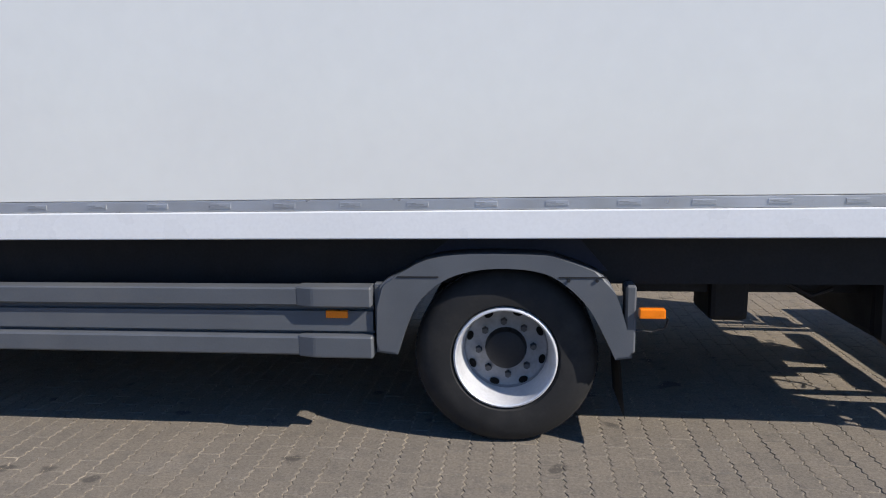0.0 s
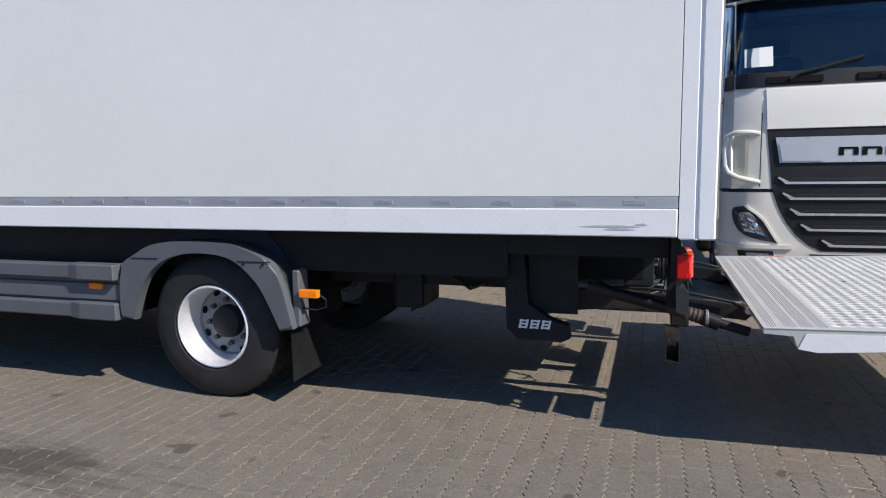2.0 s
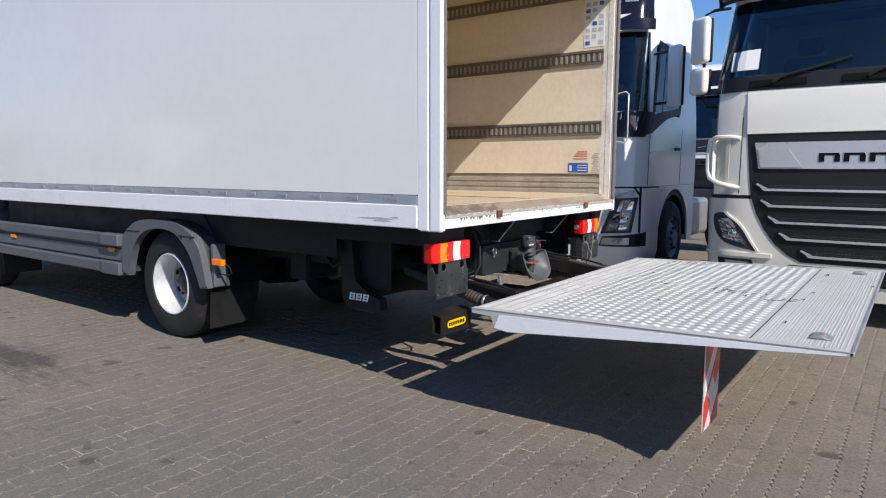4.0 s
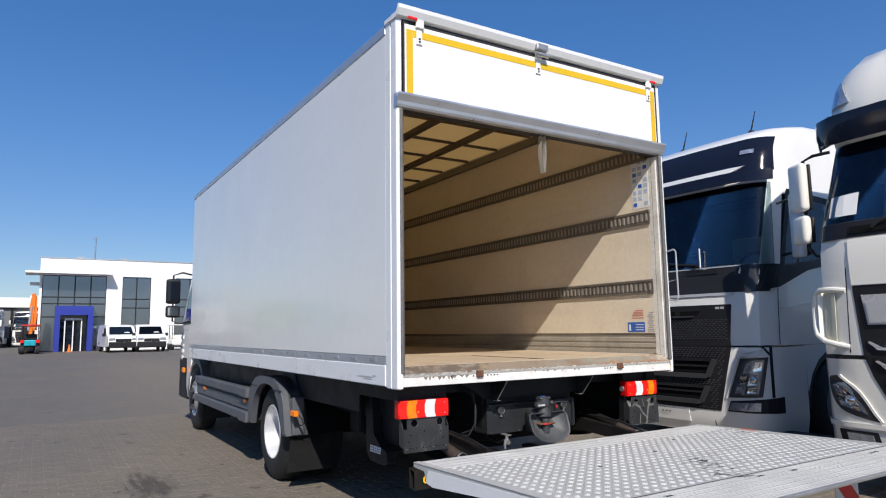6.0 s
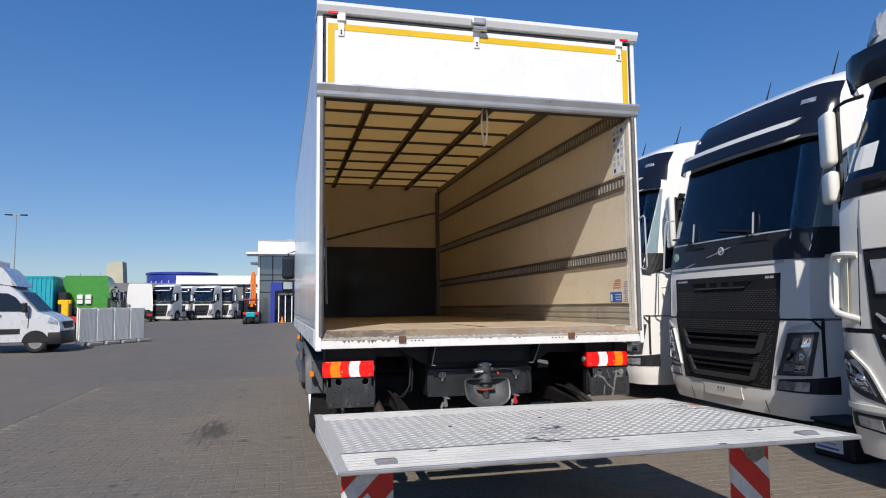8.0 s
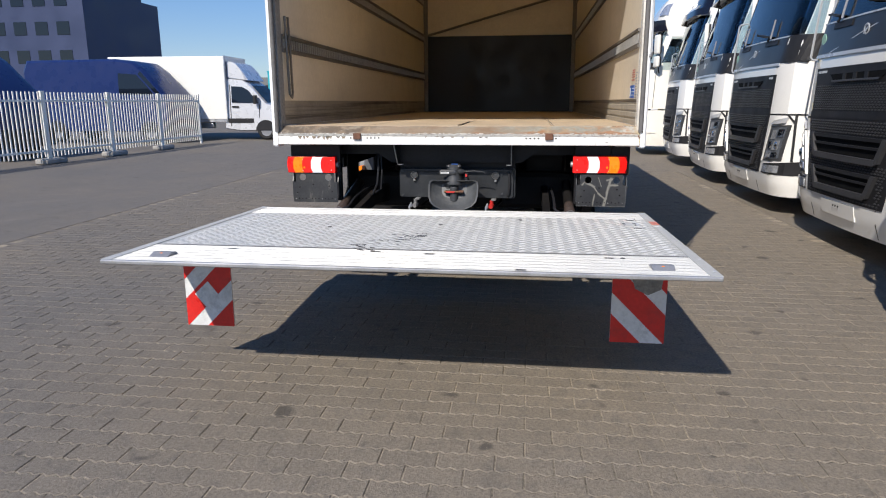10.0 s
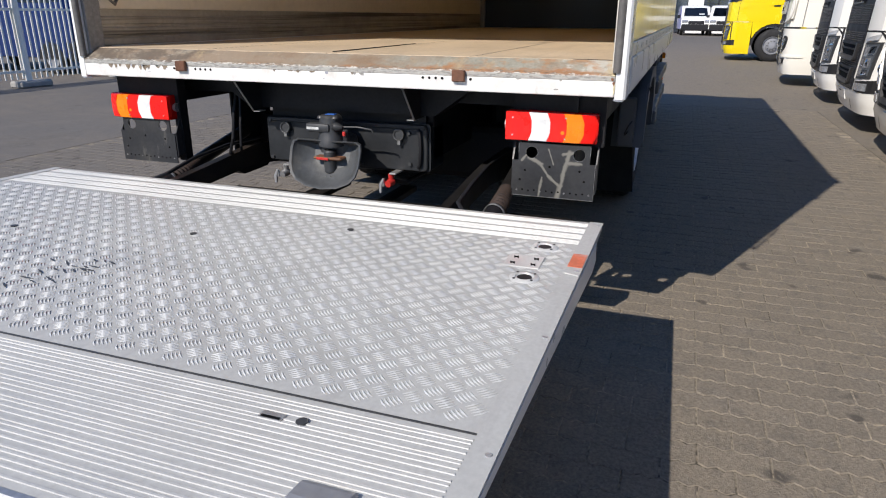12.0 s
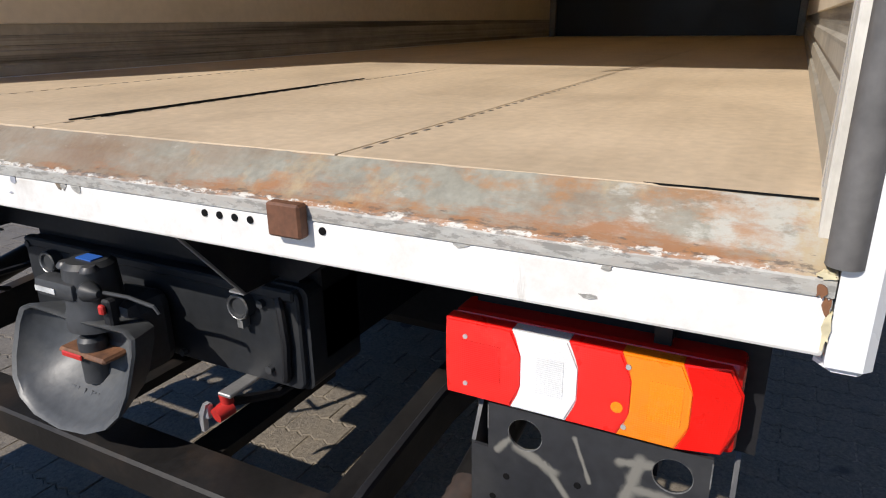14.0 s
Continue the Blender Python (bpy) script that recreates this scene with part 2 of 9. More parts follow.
M_GREY = mat("grey_moulded_plastic", (0.0892, 0.0978, 0.1105), rough=0.5, var=0.1, scale=4, fine=160, bump=0.2, dirt=(0.17, 0.165, 0.155), dirt_amount=0.25)
M_RUBBER = mat("black_rubber", (0.0111, 0.0111, 0.0117), rough=0.75, var=0.2, scale=8, fine=60, bump=0.2, dirt=(0.05, 0.047, 0.043), dirt_amount=0.4, dirt_scale=5)
M_RIM = mat("silver_wheel_steel", (0.68, 0.69, 0.71), rough=0.36, metal=0.35, var=0.08, bump=0.05, dirt=(0.28, 0.26, 0.24), dirt_amount=0.25, dirt_scale=9)
M_DISC = mat("grey_wheel_disc", (0.2652, 0.273, 0.2925), rough=0.45, metal=0.25, var=0.12, bump=0.1, dirt=(0.12, 0.11, 0.1), dirt_amount=0.4, dirt_scale=9)
M_NUT = mat("grey_wheel_nut", (0.06, 0.063, 0.07), rough=0.5, metal=0.3, var=0.15)
M_RED = lens("red_lens", (0.88, 0.010, 0.006))
M_ORANGE = lens("amber_lens", (0.93, 0.22, 0.003))
M_CLEAR = lens("clear_lens", (0.76, 0.77, 0.77))
M_REDDARK = lens("deep_red_lens", (0.78, 0.007, 0.005), 0.25)
M_AMBERDARK = lens("deep_amber_lens", (0.95, 0.25, 0.004), 0.3)
M_CLEARGRID = lens("prism_clear_lens", (0.72, 0.73, 0.73), 0.3)
M_PANE = mat("reflective_window_pane", (0.2, 0.225, 0.26), rough=0.06, metal=0.8, var=0.2, scale=0.6, bump=0.02)
M_FOAM = mat("yellowed_sealant", (0.7, 0.62, 0.4), rough=0.6, var=0.25, scale=30, bump=0.5, dist=0.004)
M_LAMPTOP = mat("red_lamp_rim", (0.5, 0.005, 0.004), rough=0.2, var=0.1, bump=0.0)
M_PLY = streaked(mat("cream_plywood_lining", (0.74, 0.65, 0.505), rough=0.42, var=0.06, scale=1.5, fine=30, bump=0.05, dirt=(0.5, 0.42, 0.3), dirt_amount=0.3, dirt_scale=2.2), (0.6, 1, 9), 0.22, (0.5, 0.42, 0.3), 0.8)
M_FLOOR = streaked(mat("worn_birch_floor", (0.54, 0.43, 0.30), rough=0.6, var=0.13, scale=2.5, fine=50, bump=0.15, dirt=(0.27, 0.21, 0.15), dirt_amount=0.4, dirt_scale=3), (0.5, 9, 1), 0.3, (0.3, 0.23, 0.155), 1.0)
M_DARKPANEL = mat("dark_bulkhead_panel", (0.006, 0.0055, 0.0055), rough=0.45, var=0.3, bump=0.1)
M_KICK = streaked(mat("scuffed_kick_rail", (0.43, 0.4, 0.34), rough=0.5, metal=0.3, var=0.15, scale=4, fine=40, bump=0.2, dirt=(0.15, 0.13, 0.11), dirt_amount=0.5, dirt_scale=5), (0.35, 1, 30), 0.85, (0.085, 0.078, 0.066), 0.7, 0.5, 0.64)
M_LASH = mat("dirty_lashing_rail", (0.2, 0.18, 0.155), rough=0.5, metal=0.5, var=0.2, scale=6, fine=60, bump=0.15)
M_LASH_LIP = mat("bare_lashing_lip", (0.5, 0.48, 0.44), rough=0.4, metal=0.7, var=0.15)
M_SILL = sill_mat()
M_SILLFACE = streaked(mat("white_chipped_sill_face", (0.75, 0.735, 0.7), rough=0.4, var=0.04, scale=4, fine=50, bump=0.1, dirt=(0.45, 0.4, 0.33), dirt_amount=0.5, dirt_scale=9), (1, 5, 0.8), 0.75, (0.33, 0.3, 0.25), 2.4, 0.64, 0.7)
M_BUFFER = mat("brown_wooden_buffer", (0.13, 0.055, 0.028), rough=0.6, var=0.25, scale=18, fine=120, bump=0.3)
M_YELLOW = mat("yellow_reflective_tape", (0.72, 0.46, 0.012), rough=0.35, var=0.05, fine=200, bump=0.08)
M_WHITE = mat("white_enamel", (0.8, 0.8, 0.78), rough=0.3, var=0.03, bump=0.04, coat=0.2)
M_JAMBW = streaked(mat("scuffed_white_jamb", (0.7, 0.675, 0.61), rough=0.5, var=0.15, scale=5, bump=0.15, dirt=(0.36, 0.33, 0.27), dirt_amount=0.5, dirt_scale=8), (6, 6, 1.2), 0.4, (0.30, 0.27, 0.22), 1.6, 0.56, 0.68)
M_JAMB = mat("dark_grey_jamb", (0.26, 0.25, 0.235), rough=0.6, var=0.25, scale=5, bump=0.2, dirt=(0.3, 0.28, 0.25), dirt_amount=0.5, dirt_scale=7)
M_ROOFBAR = mat("dark_brown_roof_bar", (0.085, 0.06, 0.045), rough=0.5, var=0.25, scale=6, bump=0.15)
M_EDGESEAL = mat("grey_edge_seal", (0.12, 0.115, 0.11), rough=0.6, var=0.25, scale=12, bump=0.2)
M_SEAL = mat("dark_rubber_seal", (0.02, 0.02, 0.022), rough=0.6, var=0.2)
M_REDTAPE = mat("red_reflective_sheet", (0.58, 0.018, 0.014), rough=0.35, var=0.1, scale=12, dirt=(0.2, 0.03, 0.03), dirt_amount=0.5, dirt_scale=9)
M_WHITETAPE = mat("white_reflective_sheet", (0.62, 0.63, 0.62), rough=0.35, var=0.1, scale=12, dirt=(0.24, 0.25, 0.24), dirt_amount=0.8, dirt_scale=8)
M_BADGE = mat("yellow_badge", (0.86, 0.48, 0.005), rough=0.35, var=0.03)
M_PRINT = mat("black_print", (0.006, 0.006, 0.006), rough=0.8, var=0.1, spec=0.12)
M_BLUEPRINT = mat("blue_print", (0.03, 0.12, 0.45), rough=0.4, var=0.1)
M_REDPRINT = mat("faded_red_print", (0.6, 0.2, 0.14), rough=0.5, var=0.15)
M_GREYPRINT = mat("grey_print", (0.35, 0.36, 0.4), rough=0.5, var=0.15)
M_PALEPRINT = mat("pale_blue_print", (0.42, 0.48, 0.58), rough=0.5, var=0.2)
M_PAPER = mat("white_paper", (0.75, 0.75, 0.72), rough=0.6, var=0.04)
M_STRAP = mat("white_woven_strap", (0.6, 0.57, 0.5), rough=0.8, var=0.1, fine=300, bump=0.3)
M_RUST = mat("rusty_steel", (0.17, 0.075, 0.035), rough=0.75, var=0.35, scale=14, fine=90, bump=0.4, dirt=(0.05, 0.04, 0.035), dirt_amount=0.6, dirt_scale=9)
M_STEELBEAM = mat("worn_black_beam", (0.0125, 0.0115, 0.011), rough=0.5, var=0.3, scale=5, bump=0.2, dirt=(0.07, 0.045, 0.03), dirt_amount=0.45, dirt_scale=3.5, spec=0.35)
M_DARKGREY = mat("dark_grey_casting", (0.038, 0.04, 0.043), rough=0.5, var=0.2, scale=8, bump=0.2)
M_JAW = mat("worn_grey_casting", (0.064, 0.068, 0.071), rough=0.5, var=0.2, scale=8, bump=0.25, dirt=(0.17, 0.16, 0.14), dirt_amount=0.4, dirt_scale=9)
M_CARRIER = mat("black_enamel_box", (0.022, 0.024, 0.027), rough=0.4, var=0.2, scale=5, bump=0.1, dirt=(0.05, 0.048, 0.045), dirt_amount=0.4, dirt_scale=6, spec=0.35)
M_GUSSET = mat("dusty_black_plate", (0.012, 0.012, 0.014), rough=0.5, var=0.2, dirt=(0.05, 0.047, 0.043), dirt_amount=0.5, dirt_scale=7, spec=0.3)
M_CHROME = mat("bright_chrome", (0.75, 0.75, 0.76), rough=0.12, metal=1.0, var=0.04, bump=0.0)
M_GLASS = mat("dark_tinted_glass", (0.008, 0.012, 0.02), rough=0.03, var=0.05, bump=0.0, rough_var=0.01)
M_CAB = mat("white_cab_paint", (0.8, 0.79, 0.755), rough=0.22, var=0.02, scale=2, bump=0.02, coat=0.5, rough_var=0.05)
M_CABDARK = mat("dark_blue_black_paint", (0.008, 0.01, 0.02), rough=0.1, var=0.1, bump=0.02, rough_var=0.03, spec=0.4)
M_SATIN = mat("dark_satin_band", (0.02, 0.021, 0.024), rough=0.32, var=0.1, bump=0.02, rough_var=0.04, spec=0.4)
M_LINER = mat("dark_blue_arch_liner", (0.014, 0.016, 0.032), rough=0.5, var=0.2, bump=0.1, spec=0.3)
M_STUD = mat("black_grille_plastic", (0.045, 0.045, 0.048), rough=0.4, var=0.15, bump=0.1)
M_STICKER = mat("green_white_sticker", (0.3, 0.5, 0.38), rough=0.4, var=0.2, scale=30)
M_CREAM = mat("cream_vent_plastic", (0.62, 0.6, 0.47), rough=0.45, var=0.06)
M_TRIM = mat("matt_black_trim", (0.014, 0.014, 0.016), rough=0.55, var=0.2, fine=120, bump=0.2, spec=0.35)
M_SILVER = mat("silver_trim", (0.52, 0.53, 0.54), rough=0.32, metal=0.3, var=0.05)
M_REFLECT = mat("headlamp_glass", (0.5, 0.52, 0.55), rough=0.12, metal=0.6, var=0.3, scale=14, fine=40, bump=0.12, dist=0.004, coat=1.0)
M_BOWL = mat("headlamp_bowl", (0.1615, 0.1805, 0.209), rough=0.14, metal=0.5, var=0.3, scale=12, bump=0.03, coat=1.0)
M_WHITE_WARM = mat("warm_white_cab_paint", (0.8, 0.775, 0.70), rough=0.22, var=0.02, scale=2, bump=0.02, coat=0.5, rough_var=0.05)
M_CUT = mat("bright_cut_edge", (0.24, 0.24, 0.235), rough=0.35, metal=0.5, var=0.3, scale=60)
M_BOOT = mat("rusty_rubber_boot", (0.045, 0.029, 0.022), rough=0.7, var=0.35, scale=18, bump=0.3, dirt=(0.03, 0.028, 0.027), dirt_amount=0.7, dirt_scale=14)
M_YPAINT = mat("yellow_cab_paint", (0.82, 0.62, 0.005), rough=0.22, var=0.03, coat=0.5, bump=0.02)
M_GREENP = mat("green_cab_paint", (0.05, 0.26, 0.035), rough=0.28, var=0.05, coat=0.4, bump=0.03)
M_TURQ = mat("turquoise_cab_paint", (0.012, 0.34, 0.42), rough=0.3, var=0.05, coat=0.4, bump=0.03)
M_NAVY = mat("navy_van_paint", (0.011, 0.024, 0.10), rough=0.3, var=0.05, spec=0.25, bump=0.02)
M_SILVERP = mat("silver_van_paint", (0.6, 0.61, 0.63), rough=0.3, metal=0.15, var=0.02, coat=0.5, bump=0.0)
M_REDP = mat("red_machine_paint", (0.5, 0.03, 0.025), rough=0.4, var=0.1)
M_ORANGEP = mat("orange_machine_paint", (0.75, 0.18, 0.015), rough=0.4, var=0.1)
M_CONCRETE = mat("grey_concrete", (0.3, 0.29, 0.27), rough=0.85, var=0.2, scale=6, fine=90, bump=0.4)
M_FENCE = mat("white_fence_paint", (0.82, 0.8, 0.73), rough=0.45, var=0.06, bump=0.05, dirt=(0.4, 0.38, 0.33), dirt_amount=0.25)
M_RENDER = mat("white_render_wall", (0.8, 0.8, 0.79), rough=0.7, var=0.04, scale=0.4, fine=14, bump=0.1)
M_BLUEWALL = mat("blue_cladding", (0.022, 0.04, 0.3), rough=0.4, var=0.06, scale=0.5)
M_GREYWALL = mat("grey_cladding", (0.16, 0.165, 0.17), rough=0.6, var=0.08, scale=0.4)
M_DARKBRICK = mat("dark_navy_cladding", (0.036, 0.05, 0.105), rough=0.5, var=0.2, scale=0.4, spec=0.3)
M_LEAF = mat("tree_leaves", (0.035, 0.075, 0.02), rough=0.6, var=0.5, scale=3, fine=20, island=0.6)
M_BARK = mat("tree_bark", (0.08, 0.06, 0.045), rough=0.9, var=0.3, scale=10, bump=0.5)
M_GRASS = mat("dry_verge_grass", (0.12, 0.13, 0.045), rough=0.9, var=0.4, scale=2, fine=40, bump=0.5, dist=0.01)
M_POLE = mat("galvanised_pole", (0.35, 0.36, 0.38), rough=0.45, metal=0.6, var=0.1)

# cab glass that can be looked through, with mirror gloss by Fresnel
M_SCREEN = bpy.data.materials.new("tinted_cab_glass")
M_SCREEN.use_nodes = True
gn = M_SCREEN.node_tree
gn.nodes.remove(gn.nodes["Principled BSDF"])
see = gn.nodes.new("ShaderNodeBsdfTransparent")
see.inputs["Color"].default_value = (0.72, 0.78, 0.8, 1)
gls = gn.nodes.new("ShaderNodeBsdfGlossy")
gls.inputs["Roughness"].default_value = 0.02
gls.inputs["Color"].default_value = (0.9, 0.95, 1.0, 1)
fre = gn.nodes.new("ShaderNodeFresnel")
fre.inputs["IOR"].default_value = 1.52
gmx = gn.nodes.new("ShaderNodeMixShader")
gn.links.new(fre.outputs[0], gmx.inputs[0])
gn.links.new(see.outputs[0], gmx.inputs[1])
gn.links.new(gls.outputs[0], gmx.inputs[2])
gn.links.new(gmx.outputs[0], gn.nodes["Material Output"].inputs["Surface"])
M_DASH = mat("dark_dashboard", (0.03, 0.03, 0.034), rough=0.6, var=0.2, bump=0.2)
M_LINING = mat("grey_cab_lining", (0.2, 0.21, 0.22), rough=0.8, var=0.1)
M_SEAT = mat("dark_seat_cloth", (0.08, 0.115, 0.17), rough=0.9, var=0.2, fine=200, bump=0.3)
M_MINT = mat("pale_cab_lining", (0.5, 0.56, 0.5), rough=0.7, var=0.08)

# translucent roof sheet of the cargo box
M_ROOF = mat("translucent_roof_sheet", (0.78, 0.69, 0.47), rough=0.5, var=0.08, scale=2, fine=30, bump=0.05)
rn = M_ROOF.node_tree
tr = rn.nodes.new("ShaderNodeBsdfTranslucent")
tr.inputs["Color"].default_value = (0.79, 0.63, 0.36, 1)
mx = rn.nodes.new("ShaderNodeMixShader")
mx.inputs[0].default_value = 0.45
rn.links.new(rn.nodes["Principled BSDF"].outputs[0], mx.inputs[1])
rn.links.new(tr.outputs[0], mx.inputs[2])
rn.links.new(mx.outputs[0], rn.nodes["Material Output"].inputs["Surface"])


# ---- mesh helpers ----
def mesh_from(name, bm, material, smooth=False):
    me = bpy.data.meshes.new(name)
    bmesh.ops.recalc_face_normals(bm, faces=bm.faces[:])
    bm.to_mesh(me)
    bm.free()
    me.materials.append(material)
    if smooth:
        me.shade_smooth()
        me.set_sharp_from_angle(angle=radians(35))
    return me


def part(name, bm, material, parent, label="", smooth=False):
    """Links a bmesh, in the thing's world coordinates at build time, as one mesh under a thing or a part."""
    ob = new(name, mesh_from(name, bm, material, smooth))
    ob.parent = parent
    if parent.parent is None:
        ob.matrix_parent_inverse = parent.matrix_basis.inverted()
    if label:
        ob["label"] = label
    return ob


def thing(name, x, y, z, label, category, group="", kind=""):
    ob = new(name)
    ob.matrix_basis = pose(x, y, z)
    return tagged(ob, label, category, group, kind)


def single(name, bm, material, label="", category="", group="", kind="", smooth=False):
    return tagged(new(name, mesh_from(name, bm, material, smooth)), label, category, group, kind)


def add_box(bm, a, b, bevel=0.0, m=None, seg=1):
    r = bmesh.ops.create_cube(bm, size=1)
    vs = r["verts"]
    for v in vs:
        v.co = Vector([(a[i] + b[i]) / 2 + v.co[i] * (b[i] - a[i]) for i in range(3)])
    if bevel:
        es = list({e for v in vs for e in v.link_edges})
        r2 = bmesh.ops.bevel(bm, geom=es, offset=bevel, segments=seg, affect="EDGES", profile=0.5)
        vs = list({v for f in r2["faces"] for v in f.verts} | {v for v in vs if v.is_valid})
    if m:
        bmesh.ops.transform(bm, matrix=m, verts=vs)
    return vs


def box(a, b, bevel=0.0, m=None, seg=1):
    bm = bmesh.new()
    add_box(bm, a, b, bevel, m, seg)
    return bm


def add_cyl(bm, p, q, r0, r1=None, n=16, caps=True):
    p, q = Vector(p), Vector(q)
    d = q - p
    rot = d.to_track_quat("Z", "Y").to_matrix().to_4x4()
    mtx = Matrix.Translation((p + q) / 2) @ rot
    r = bmesh.ops.create_cone(bm, cap_ends=caps, segments=n, radius1=r0, radius2=r0 if r1 is None else r1, depth=d.length, matrix=mtx)
    return r["verts"]


def add_tube(bm, pts, r, n=8):
    """A round bar through points."""
    pts = [Vector(p) for p in pts]
    rings = []
    for i, p in enumerate(pts):
        d = (pts[min(i + 1, len(pts) - 1)] - pts[max(i - 1, 0)]).normalized()
        u = d.orthogonal().normalized() if i == 0 else (rings[-1][1] - d * rings[-1][1].dot(d)).normalized()
        w = d.cross(u)
        rings.append(([bm.verts.new(p + r * (math.cos(2 * math.pi * k / n) * u + math.sin(2 * math.pi * k / n) * w)) for k in range(n)], u))
    for (a, _), (b, _) in zip(rings, rings[1:]):
        for k in range(n):
            bm.faces.new((a[k], a[(k + 1) % n], b[(k + 1) % n], b[k]))
    bm.faces.new(rings[0][0][::-1])
    bm.faces.new(rings[-1][0])


def add_prism(bm, pts, axis, lo, hi):
    """Extrudes a 2D outline along an axis: x takes (y, z), y takes (x, z), z takes (x, y)."""
    def place(p, d):
        return {"x": (d, p[0], p[1]), "y": (p[0], d, p[1]), "z": (p[0], p[1], d)}[axis]
    lo_v = [bm.verts.new(place(p, lo)) for p in pts]
    hi_v = [bm.verts.new(place(p, hi)) for p in pts]
    bm.faces.new(lo_v)
    bm.faces.new(hi_v[::-1])
    k = len(pts)
    for i in range(k):
        bm.faces.new((lo_v[i], hi_v[i], hi_v[(i + 1) % k], lo_v[(i + 1) % k]))


def prism(pts, axis, lo, hi, bevel=0.0):
    bm = bmesh.new()
    add_prism(bm, pts, axis, lo, hi)
    if bevel:
        bmesh.ops.bevel(bm, geom=bm.edges[:], offset=bevel, segments=1, affect="EDGES")
    return bm


def add_lathe(bm, prof, centre, axis="y", n=32, flip=1):
    """Turns (radius, depth) rows round an axis through centre."""
    c = Vector(centre)
    rings = []
    for r, d in prof:
        ring = []
        for k in range(n):
            a = 2 * math.pi * k / n
            u, w = r * math.cos(a), r * math.sin(a)
            off = {"y": (u, d * flip, w), "x": (d * flip, u, w), "z": (u, w, d * flip)}[axis]
            ring.append(bm.verts.new(c + Vector(off)))
        rings.append(ring)
    for a, b in zip(rings, rings[1:]):
        for k in range(n):
            bm.faces.new((a[k], a[(k + 1) % n], b[(k + 1) % n], b[k]))
    return rings


def lathe(prof, centre, axis="y", n=32, flip=1, cap=False):
    bm = bmesh.new()
    rings = add_lathe(bm, prof, centre, axis, n, flip)
    if cap:
        bm.faces.new(rings[0])
        bm.faces.new(rings[-1])
    return bm


def rounded(x0, z0, x1, z1, r, n=4):
    """A rounded rectangle outline."""
    pts = []
    for cx, cz, a0 in ((x1 - r, z0 + r, -90), (x1 - r, z1 - r, 0), (x0 + r, z1 - r, 90), (x0 + r, z0 + r, 180)):
        for k in range(n + 1):
            a = radians(a0 + 90 * k / n)
            pts.append((cx + r * math.cos(a), cz + r * math.sin(a)))
    return pts


# ---- the box truck ----
truck = thing("box_truck", -3.4, 1.275, 0, "white box truck with open rear and lowered aluminium tail lift", "truck")
L0, W = -6.64, 2.55

